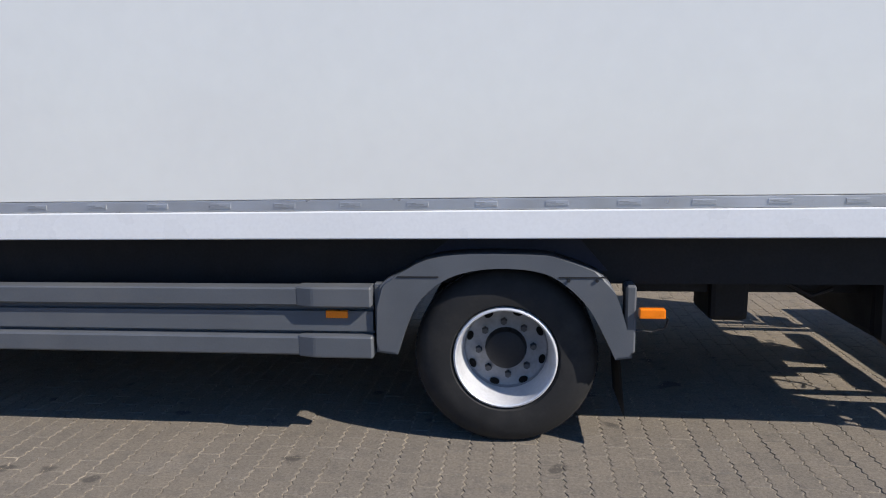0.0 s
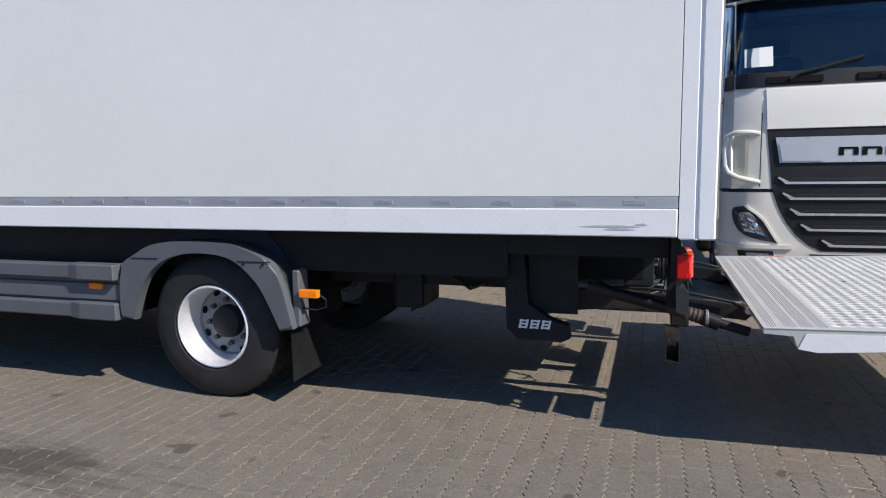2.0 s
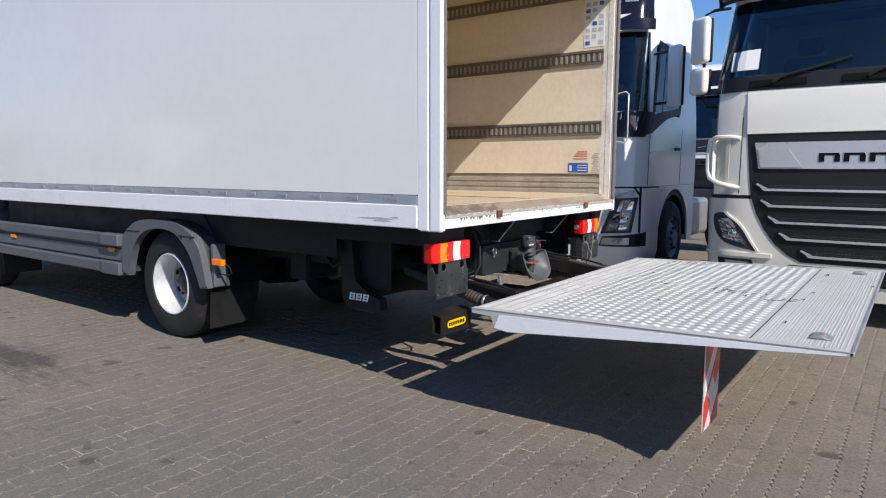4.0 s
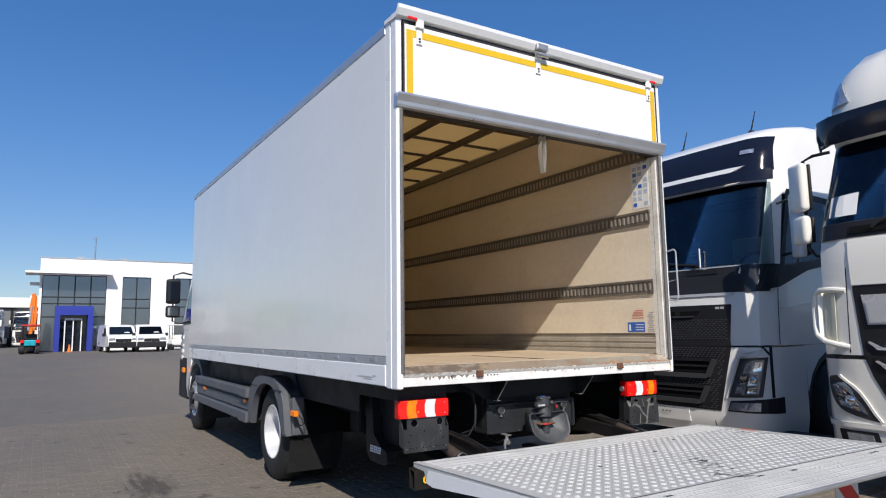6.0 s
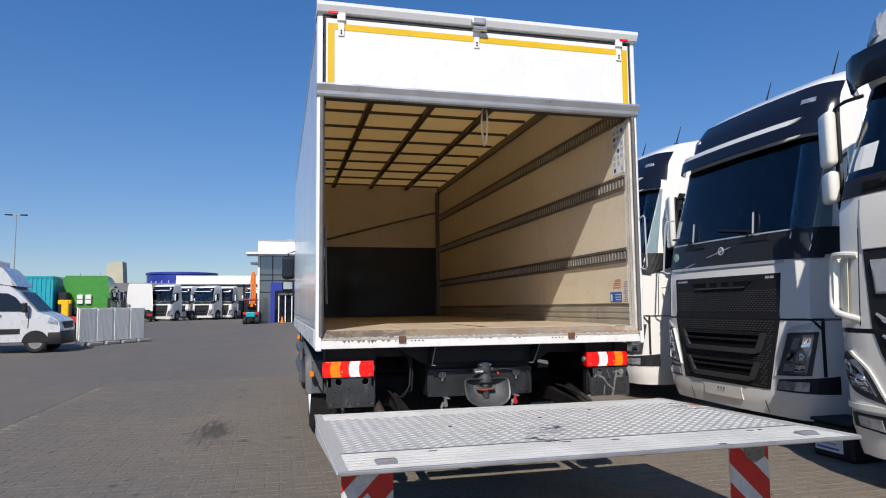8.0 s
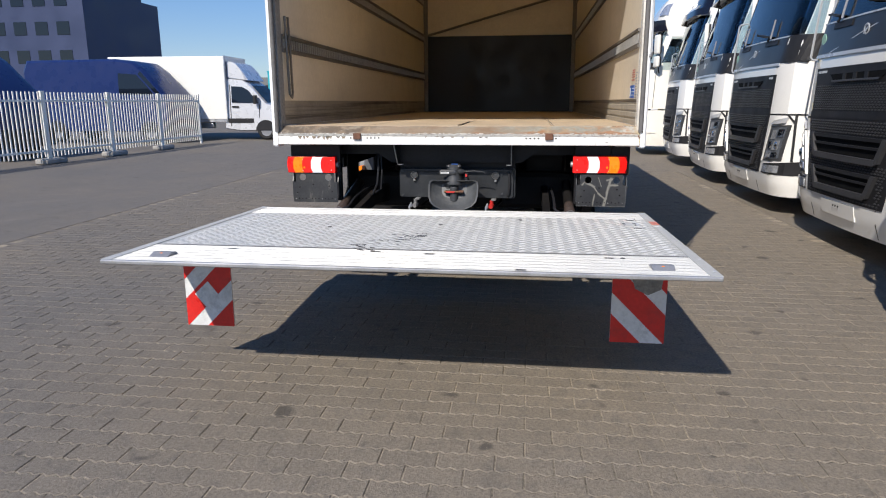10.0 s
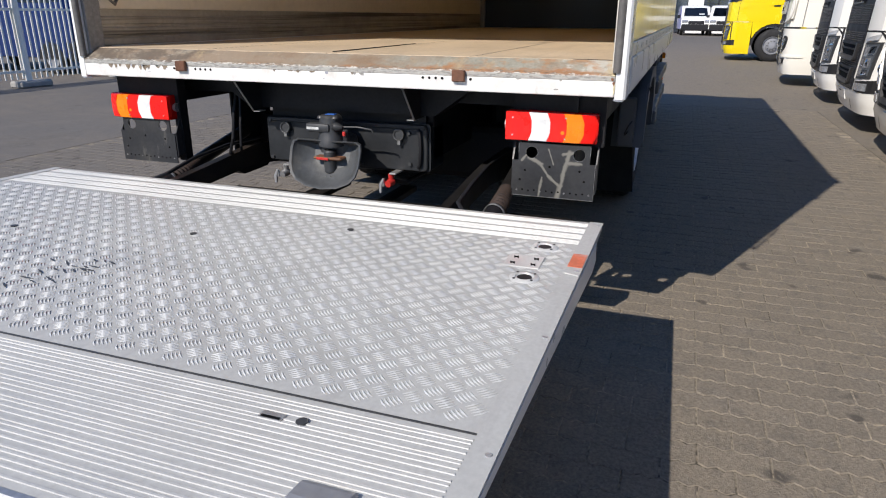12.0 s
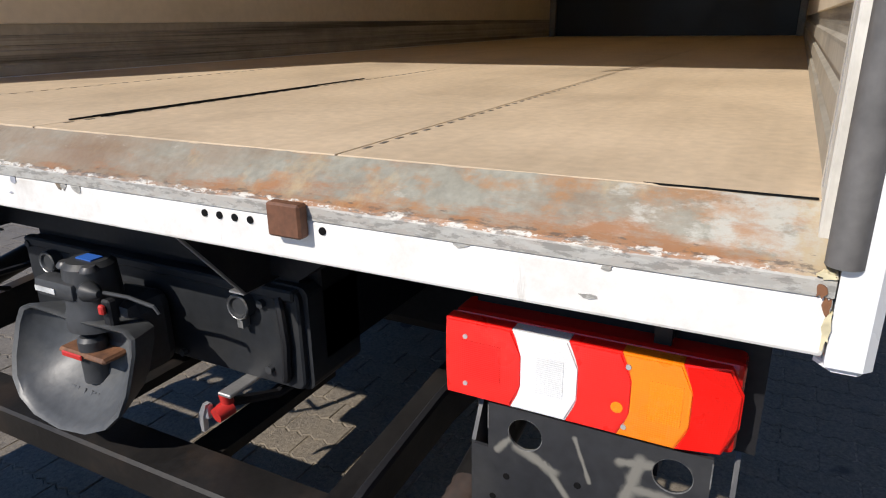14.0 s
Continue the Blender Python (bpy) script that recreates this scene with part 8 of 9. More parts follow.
# silver box van crossing the yard
prof = [(-0.2, 0.32), (1.42, 0.32), (1.5, 0.45), (1.52, 0.8), (1.46, 1.02), (1.2, 1.2), (0.82, 1.33), (0.25, 1.98), (-0.05, 2.2), (-0.75, 2.25), (-0.75, 0.4)]
bv = profile_van("box_van", "silver van with white box body and roof spoiler", "van", prof, 2.0, M_SILVERP)
cargo = part("cargo_box", box((-1.05, -5.0, 0.75), (1.05, -0.62, 3.0), 0.02, seg=2), M_PANEL, bv, "white box body")
part("box_edge", box((-1.06, -0.64, 0.73), (1.06, -0.61, 3.02)), M_ALU, cargo)
part("box_skirt", box((-1.04, -5.0, 0.66), (1.04, -0.64, 0.745)), M_ALU, cargo)
bm = bmesh.new()
add_prism(bm, [(-0.6, 2.22), (0.1, 2.2), (0.2, 2.12), (-0.05, 2.5), (-0.3, 2.78), (-0.6, 2.84)], "x", -0.9, 0.9)
bmesh.ops.bevel(bm, geom=bm.edges[:], offset=0.04, segments=2, affect="EDGES")
part("roof_spoiler", bm, M_SILVERP, bv, "silver roof spoiler", smooth=True)
side_prism(bv, "door_window", [(-0.45, 1.36), (0.55, 1.33), (0.18, 1.80), (-0.05, 1.92), (-0.45, 1.94)], 1.0, M_GLASS)
side_prism(bv, "door_trim", [(-0.6, 0.62), (0.35, 0.62), (0.35, 0.78), (-0.6, 0.78)], 1.008, M_TRIM)
side_prism(bv, "door_handle", [(-0.45, 1.18), (-0.2, 1.18), (-0.2, 1.23), (-0.45, 1.23)], 1.012, M_TRIM)
side_prism(bv, "headlamp", [(1.12, 0.96), (1.44, 0.88), (1.42, 1.02), (1.2, 1.16)], 1.0, M_REFLECT)
bm = bmesh.new()
bm.faces.new([bm.verts.new(c) for c in ((-0.85, 0.83, 1.36), (0.85, 0.83, 1.36), (0.78, 0.285, 1.98), (-0.78, 0.285, 1.98))])
bmesh.ops.solidify(bm, geom=bm.faces[:], thickness=0.015)
part("windscreen", bm, M_GLASS, bv)
part("bumper", box((-1.01, 1.1, 0.26), (1.01, 1.56, 0.70), 0.07, seg=2), M_TRIM, bv, smooth=True)
part("grille", box((-0.6, 1.43, 0.76), (0.6, 1.53, 1.0), 0.02), M_TRIM, bv)
part("door_mirror", box((1.04, 0.42, 1.3), (1.22, 0.56, 1.62), 0.04, seg=2), M_TRIM, bv)
van_wheels(bv, 1.0, (0.8, -3.4))
part("fuel_tank", box((0.72, -2.2, 0.42), (0.98, -1.2, 0.64), 0.04, seg=2), M_ALU_DULL, bv)
part("rear_light", box((0.8, -5.02, 0.62), (1.02, -4.99, 0.72)), M_RED, bv)
side_prism(bv, "door_seam", [(-0.52, 0.5), (-0.50, 0.5), (-0.50, 2.0), (-0.52, 2.0)], 1.004, M_TRIM)
side_prism(bv, "door_seam", [(0.56, 0.8), (0.58, 0.8), (0.60, 1.3), (0.58, 1.3)], 1.004, M_TRIM)
bv.matrix_basis = pose(-20.1, -8.7, gz(-20), 0, 0, 3)

# navy van behind the fence
prof = [(-4.5, 0.35), (0.62, 0.35), (0.76, 0.5), (0.78, 1.05), (0.74, 1.35), (0.6, 1.6), (-0.15, 2.42), (-0.5, 2.68), (-1.2, 2.78), (-4.4, 2.76), (-4.55, 2.4)]
nv = profile_van("panel_van", "dark navy panel van parked behind the white fence", "van", prof, 2.0, M_NAVY)
side_prism(nv, "door_window", [(-1.0, 1.6), (0.28, 1.58), (-0.35, 2.25), (-1.0, 2.3)], 1.0, M_GLASS)
side_prism(nv, "quarter_glass", [(0.32, 1.6), (0.5, 1.6), (-0.2, 2.36), (-0.28, 2.26)], 1.0, M_GLASS)
part("bumper", box((-1.0, 0.5, 0.3), (1.0, 0.82, 0.75), 0.05, seg=2), M_TRIM, nv)
van_wheels(nv, 1.0, (0.05, -3.4))
nv.matrix_basis = pose(-17.7, -11.0, 0.05, 0, 0, 0)
copy_thing(nv, pose(-10.5, -11.3, 0))

# coloured tractors and far white ones
g1 = gz(-38)
tq = thing("container_truck", -39.4, -14.3, g1, "turquoise ribbed container body on a black truck frame", "truck", "far trucks")
body = part("container_body", box((-40.6, -15.44, 1.05 + g1), (-38.5, -13.2, 3.3 + g1), 0.03), M_TURQ, tq, "ribbed turquoise container")
for k in range(9):
    part("rib", box((-38.505, -15.38 + 0.24 * k, 1.15 + g1), (-38.46, -15.26 + 0.24 * k, 3.2 + g1), 0.01), M_TURQ, body)
for z in (1.06, 3.2):
    part("edge_beam", box((-38.5, -15.44, z + g1), (-38.44, -13.2, z + 0.1 + g1)), M_TURQ, body)
part("frame_rail", box((-39.9, -15.4, 0.75 + g1), (-39.0, -12.6, 1.0 + g1)), M_BLACK, tq)
part("lift_frame", box((-39.6, -13.05, 0.9 + g1), (-38.9, -12.55, 2.35 + g1), 0.05), M_TRIM, tq, "dark lifting frame")
for y in (-15.0, -12.9):
    bm = bmesh.new()
    add_cyl(bm, (-38.6, y, 0.48 + g1), (-38.9, y, 0.48 + g1), 0.48, n=20)
    part("tyre", bm, M_RUBBER, tq)
gr = tractor_a("green tractor cab seen from behind with two white boxes", M_GREENP, M_TRIM, "far trucks", detail=False)
for x in (-0.32, 0.1):
    bx = part("wall_box", box((x, 2.36, 1.9), (x + 0.3, 2.5, 2.55), 0.02), M_PAPER, gr, "white box on the cab rear wall")
    part("box_bar", box((x, 2.502, 2.2), (x + 0.3, 2.51, 2.25)), M_REDP, bx)
gr.matrix_basis = pose(-42.0, -11.75, gz(-41), 0, 0, -90) @ Matrix.Diagonal((1.1, 1.0, 0.86, 1.0))
part("rear_frame", prism([(-1.2, 1.2), (1.2, 1.2), (1.2, 1.5), (1.28, 1.5), (1.28, 2.3), (1.15, 2.3), (1.15, 1.6), (-1.15, 1.6), (-1.15, 2.3), (-1.28, 2.3), (-1.28, 1.5), (-1.2, 1.5)], "y", 2.37, 2.45), M_TRIM, gr, "black frame behind the cab").matrix_parent_inverse = Matrix.Identity(4)
for x, y, a in ((-68.0, -17.0, -100), (-71.0, -14.6, -80), (-69.3, -12.4, 70), (-75.3, -11.4, 66), (-74.0, -8.75, 66), (-76.0, -6.8, 75), (-79.0, -3.2, 80)):
    copy_thing(flat_cab, pose(x, y, gz(x), 0, 0, a))
for x, y in ((-66.0, -22.5), (-74.0, -21.5), (-60.0, -20.5)):
    copy_thing(round_cab, pose(x, y, gz(x), 0, 0, 78))

# yellow and red loader crane between the cabs
lc = thing("loader_crane", -34.5, -11.3, gz(-34), "small yellow and red loader crane on a truck bed", "crane")
part("base", box((-35.2, -11.9, 0.7), (-34.0, -10.6, 1.05), 0.04), M_REDP, lc)
part("column", box((-34.75, -11.55, 1.05), (-34.4, -11.2, 1.95), 0.04), M_BADGE, lc)
part("boom", box((-34.7, -11.75, 1.7), (-34.45, -11.1, 1.95), 0.04), M_BADGE, lc)
part("cylinder", box((-34.6, -11.15, 1.1), (-34.5, -11.05, 1.75), 0.02), M_TRIM, lc)
for y in (-11.7, -10.8):
    bm = bmesh.new()
    add_cyl(bm, (-34.9, y - 0.15, 0.45), (-34.9, y + 0.15, 0.45), 0.45, n=20)
    part("tyre", bm, M_RUBBER, lc)
    part("stay", box((-35.0, y - 0.1, 0.6), (-34.8, y + 0.1, 0.75)), M_TRIM, lc)

# small red machine with an orange mast, golf cart, cone
g0 = gz(-49)
fk = thing("utility_buggy", -49.5, -2.4, g0, "small dark blue utility buggy with a red canopy", "cart")
part("body", box((-50.4, -2.95, 0.45 + g0), (-48.6, -1.85, 0.95 + g0), 0.1, seg=2), M_TRIM, fk)
part("blue_hood", box((-48.75, -2.75, 0.55 + g0), (-48.5, -2.05, 0.95 + g0), 0.06, seg=2), M_TURQ, fk, "blue front panel")
part("canopy", box((-50.1, -2.95, 1.85 + g0), (-48.7, -1.85, 1.98 + g0), 0.04), M_REDP, fk, "red canopy")
part("bench", box((-50.0, -2.8, 0.95 + g0), (-49.6, -2.0, 1.35 + g0), 0.05), M_TRIM, fk)
for y in (-2.85, -1.95):
    for x in (-50.0, -48.8):
        bm = bmesh.new()
        add_cyl(bm, (x, y, 0.9 + g0), (x, y, 1.87 + g0), 0.03, n=8)
        part("canopy_post", bm, M_TRIM, fk)
        bm = bmesh.new()
        add_cyl(bm, (x, y - 0.12, 0.3 + g0), (x, y + 0.12, 0.3 + g0), 0.3, n=18)
        part("tyre", bm, M_RUBBER, fk)
    part("tail_light", box((-48.5, y - 0.1, 0.75 + g0), (-48.46, y + 0.1, 0.95 + g0)), M_RED, fk)
ex = thing("excavator", -52.2, -2.5, g0, "orange excavator with its arm folded upright", "excavator")
part("undercarriage", box((-53.2, -3.1, 0.0 + g0), (-51.2, -2.1, 0.5 + g0), 0.1, seg=2), M_TRIM, ex)
part("cab", box((-53.0, -3.0, 0.5 + g0), (-51.8, -2.2, 1.9 + g0), 0.1, seg=2), M_TRIM, ex)
part("boom", prism([(-2.55, 1.3 + g0), (-2.32, 1.3 + g0), (-2.32, 2.9 + g0), (-2.2, 3.9 + g0), (-2.25, 4.25 + g0), (-2.48, 4.2 + g0), (-2.58, 3.3 + g0)], "x", -51.9, -51.6, 0.03), M_ORANGEP, ex, "orange boom")
part("stick", prism([(-2.3, 4.0 + g0), (-2.15, 4.08 + g0), (-2.1, 2.6 + g0), (-2.2, 1.5 + g0), (-2.31, 1.6 + g0)], "x", -51.85, -51.65, 0.02), M_ORANGEP, ex, "orange stick")
bm = bmesh.new()
add_cyl(bm, (-51.58, -2.6, 1.6 + g0), (-51.58, -2.45, 3.3 + g0), 0.06, n=10)
part("boom_cylinder", bm, M_ALU, ex)

gc = thing("golf_cart", -51.0, 7.3, gz(-51), "white golf cart with a flat canopy", "cart")
part("seat_body", box((-51.9, 6.75, 0.35 + g0), (-50.1, 7.85, 0.85 + g0), 0.08, seg=2), M_CAB, gc)
part("bench", box((-51.4, 6.8, 0.85 + g0), (-50.9, 7.8, 1.15 + g0), 0.05), M_FENCE, gc)
part("canopy", box((-51.9, 6.65, 1.85 + g0), (-50.1, 7.95, 1.93 + g0), 0.03), M_CAB, gc)
for y in (6.8, 7.8):
    for x in (-51.7, -50.3):
        bm = bmesh.new()
        add_cyl(bm, (x, y, 0.8 + g0), (x, y, 1.87 + g0), 0.025, n=8)
        part("canopy_post", bm, M_TRIM, gc)
        bm = bmesh.new()
        add_cyl(bm, (x, y - 0.1, 0.25 + g0), (x, y + 0.1, 0.25 + g0), 0.25, n=16)
        part("tyre", bm, M_RUBBER, gc)
single("traffic_cone", lathe([(0.2, 0.0), (0.2, 0.04), (0.13, 0.05), (0.03, 0.55), (0.0, 0.56)], (-51.5, 0.0, gz(-51)), "z", 16), M_ORANGEP, "small orange traffic cone by the entrance", "cone")

# dark crate with a pale label between the parked tractors
cr = thing("battery_crate", -0.22, 4.66, 0, "dark box with a pale label on the ground by the tractors", "crate")
part("crate_body", box((-0.44, 4.475, 0.0), (0.0, 4.86, 0.30), 0.02), M_TRIM, cr)
part("crate_lid", box((-0.45, 4.465, 0.301), (0.01, 4.87, 0.33), 0.01), M_TRIM, cr)
lb = part("label", box((-0.40, 4.469, 0.06), (-0.10, 4.474, 0.25)), M_PAPER, cr, "pale label with grey and blue lines")
for k in range(4):
    part("printed_line", box((-0.38, 4.4665, 0.08 + 0.04 * k), (-0.14 - 0.03 * (k % 2), 4.4688, 0.095 + 0.04 * k)), M_BLUEPRINT if k == 0 else M_GREYPRINT, lb)


def fence(x0, y0, x1, y1, height, pitch, panel, label, bar=0.017, deep=0.034):
    """White steel picket panels on concrete feet."""
    d = Vector((x1 - x0, y1 - y0, 0))
    n = max(1, round(d.length / panel))
    step = d / n
    a = math.atan2(d.y, d.x)
    for k in range(n):
        p = Vector((x0, y0, 0)) + step * k
        z = gz(p.x)
        f = thing("fence_panel", p.x, p.y, z, label, "fence", "yard fence")
        m = Matrix.Translation((p.x, p.y, z)) @ Matrix.Rotation(a, 4, "Z")
        ln = step.length
        for u in (0.03, ln - 0.03):
            part("fence_post", box((u - 0.03, -0.03, 0.05), (u + 0.03, 0.03, height + 0.02), 0.004, m), M_FENCE, f)
        for zz in (0.28, height - 0.22):
            part("fence_rail", box((0.06, -0.018, zz), (ln - 0.06, 0.018, zz + 0.045), 0.0, m), M_FENCE, f)
        cnt = int((ln - 0.16) / pitch)
        for i in range(cnt + 1):
            u = 0.08 + (ln - 0.16) * i / cnt
            part("picket", box((u - bar, 0.0185, 0.16), (u + bar, deep, height), 0.0, m), M_FENCE, f)
        for u in (0.05,):
            part("fence_foot", box((u - 0.35, -0.16, 0.0), (u + 0.35, 0.16, 0.13), 0.03, m), M_CONCRETE, f, "concrete foot block")


fence(-2.5, -9.3, -16.4, -9.0, 1.62, 0.115, 2.3, "white steel picket fence panel on concrete feet")
fence(-25.2, -5.75, -22.3, -7.5, 1.42, 0.062, 0.85, "white close-barred fence panel on concrete feet", 0.019, 0.062)
fence(-6.0, 19.5, 6.0, 19.5, 1.9, 0.13, 2.4, "white steel boundary fence panel")


# ---- buildings ----
def glazed(parent, x, y0, y1, z0, z1, ny, zcuts, name="window"):
    """Dark glazing in a frame on a facade that looks to +x."""
    fr = part(name, box((x - 0.02, y0, z0), (x + 0.02, y1, z1)), M_TRIM, parent, "dark glazed window with slim frames")
    zs = [z0] + list(zcuts) + [z1]
    for i in range(ny):
        for a, b in zip(zs, zs[1:]):
            w = (y1 - y0) / ny
            part("pane", box((x + 0.022, y0 + w * i + 0.045, a + 0.045), (x + 0.03, y0 + w * (i + 1) - 0.045, b - 0.045)), M_PANE, fr)
    return fr


g0 = gz(-54)
office = thing("office_building", -60, 14, g0, "white two-storey office with blue entrance and tall dark glazing", "building")
XF = -54.0
segs = [(-2.07, -1.9, 0, 7.05), (2.43, 3.55, 0, 7.05), (5.65, 7.5, 0, 7.05), (9.8, 12.6, 0, 7.05), (14.8, 17.5, 0, 7.05), (19.7, 30.0, 0, 7.05),
        (-1.9, 2.43, 5.77, 7.05), (3.55, 5.65, 5.77, 7.05), (7.5, 9.8, 5.77, 7.05), (12.6, 14.8, 5.77, 7.05), (17.5, 19.7, 5.77, 7.05), (3.55, 5.65, 0, 0.3), (7.5, 9.8, 0, 0.1), (12.6, 14.8, 0, 0.3), (17.5, 19.7, 0, 0.3)]
for a, b, c, d in segs:
    part("wall", box((XF - 0.3, a, g0 + c), (XF, b, g0 + d)), M_RENDER, office)
part("side_wall", box((XF - 14, -2.07, g0), (XF - 0.3, -1.8, g0 + 7.05)), M_RENDER, office)
part("roof", box((XF - 14, -2.07, g0 + 6.9), (XF - 0.3, 30, g0 + 7.0)), M_GREYWALL, office)
part("parapet", box((XF - 0.34, -2.12, g0 + 7.05), (XF + 0.05, 30.05, g0 + 7.12)), M_ALU, office)
glazed(office, XF - 0.18, -1.9, 2.43, g0, g0 + 5.77, 4, (g0 + 2.6, g0 + 3.6, g0 + 4.1), "curtain_wall")
glazed(office, XF - 0.18, 3.55, 5.65, g0 + 0.3, g0 + 5.77, 2, (g0 + 1.9, g0 + 3.3, g0 + 4.0))
glazed(office, XF - 0.18, 7.5, 9.8, g0 + 0.1, g0 + 5.77, 2, (g0 + 2.6, g0 + 3.4, g0 + 4.0))
glazed(office, XF - 0.18, 12.6, 14.8, g0 + 0.3, g0 + 5.77, 2, (g0 + 1.9, g0 + 3.3, g0 + 4.0))
glazed(office, XF - 0.18, 17.5, 19.7, g0 + 0.3, g0 + 5.77, 2, (g0 + 1.9, g0 + 3.3, g0 + 4.0))
portal = part("entrance_portal", prism([(-0.97, 0), (-0.62, 0), (-0.62, 2.72), (1.2, 2.72), (1.2, 0), (1.57, 0), (1.57, 3.41), (-0.97, 3.41)], "x", XF - 0.1, XF + 0.7), M_BLUEWALL, office, "deep blue entrance portal")
portal.data.transform(Matrix.Translation((0, 0, g0)))
part("entrance_glass", box((XF - 0.12, -0.62, g0), (XF - 0.08, 1.2, g0 + 2.7)), M_GLASS, office)
for a, b in ((-0.32, -0.24), (0.23, 0.31), (0.78, 0.86)):
    part("door_frame", box((XF + 0.1, a, g0), (XF + 0.2, b, g0 + 2.35)), M_RENDER, office, "white door frame")
part("door_frame", box((XF + 0.1, -0.32, g0 + 2.35), (XF + 0.2, 0.86, g0 + 2.5)), M_RENDER, office)
part("canopy", box((XF - 1.5, -3.0, g0 + 5.82), (XF + 1.2, 2.75, g0 + 5.98)), M_RENDER, office, "thin white roof canopy")
part("canopy", box((XF - 2.5, -2.7, g0 + 5.1), (XF - 0.8, -2.08, g0 + 5.25)), M_RENDER, office)
bm = bmesh.new()
add_cyl(bm, (XF - 3, 1.7, g0 + 7.0), (XF - 3, 1.7, g0 + 9.2), 0.05, n=8)
add_cyl(bm, (XF - 3, 1.55, g0 + 9.1), (XF - 3, 1.85, g0 + 9.1), 0.03, n=6)
part("roof_mast", bm, M_POLE, office)
for y in (0.6, 3.6):
    part("roof_vent", box((XF - 1, y - 0.25, g0 + 7.0), (XF - 0.6, y + 0.25, g0 + 7.3)), M_ALU, office)

hall = thing("workshop_hall", -84, -20, 0.18, "long low grey hall with white roof fascia", "building")
part("wall", box((-95, -12, 0.1), (-80, 8, 4.4)), M_GREYWALL, hall)
part("fascia", box((-95.3, -12.3, 4.4), (-79.6, 8, 5.45)), M_RENDER, hall, "white fascia")
part("low_wall", box((-95, -34, 0.1), (-80.5, -12.3, 4.6)), M_GREYWALL, hall)
for k in range(9):
    part("pilaster", box((-79.98, -11.5 + 2.3 * k, 0.2), (-79.8, -11.3 + 2.3 * k, 4.38)), M_TRIM, hall)
for k in range(7):
    part("gate", box((-80.5 + 0.01, -33 + 2.9 * k, 0.2), (-80.38, -31 + 2.9 * k, 3.6)), M_TRIM, hall)
part("roof_unit", box((-88, -3, 5.45), (-86, 0, 6.0)), M_RENDER, hall)
drum = thing("blue_drum_building", -102, -14.6, 0.18, "round blue clad building behind the hall", "building")
part("drum_wall", lathe([(5.0, 0.0), (5.0, 6.45), (5.15, 6.45), (5.15, 6.75), (0.0, 6.8)], (-102, -14.6, 0.1), "z", 48), M_BLUEWALL, drum, smooth=True)
for k in range(9):
    a = radians(-50 + 12 * k)
    part("light_rib", box((-102 + 5.01 * math.cos(a) - 0.05, -14.6 + 5.01 * math.sin(a) - 0.05, 4.4), (-102 + 5.01 * math.cos(a) + 0.05, -14.6 + 5.01 * math.sin(a) + 0.05, 5.6)), M_SILVERP, drum)
single("concrete_chute", prism([(-27.5, 0.1), (-24.0, 0.1), (-24.6, 9.1), (-26.8, 8.9)], "x", -112, -109), mat("pale_concrete", (0.5, 0.48, 0.36), rough=0.8, var=0.15, scale=0.5), "pale sloping concrete structure in the distance", "building")
tower = thing("dark_office_tower", -66, -54, 0.18, "dark brick office tower in the distance", "building")
part("tower_wall", box((-74, -66, 0.1), (-60, -43.0, 12.7)), M_DARKBRICK, tower)
part("tower_top", box((-74, -66, 12.7), (-60.5, -45.0, 14.3)), M_DARKBRICK, tower)
for r in range(4):
    for k in range(7):
        part("window", box((-60.02, -60.5 + 2.4 * k, 2.6 + 2.8 * r), (-59.96, -59.1 + 2.4 * k, 3.9 + 2.8 * r)), M_GLASS, tower)

lamp_mast = thing("street_lamp", -60, -22.8, gz(-60), "tall grey yard lamp mast with two heads", "street lamp")
bm = bmesh.new()
add_cyl(bm, (-60, -22.8, 0.1), (-60, -22.8, 9.85), 0.06, 0.035, n=10)
part("mast_pole", bm, M_POLE, lamp_mast)
for s in (-1, 1):
    part("lamp_head", box((-60.15, -22.8 + s * 0.6 - 0.28, 9.78), (-59.85, -22.8 + s * 0.6 + 0.28, 9.88), 0.03, Matrix.Identity(4)), M_TRIM, lamp_mast)
part("mast_arm", box((-60.03, -23.4, 9.82), (-59.97, -22.2, 9.87)), M_POLE, lamp_mast)


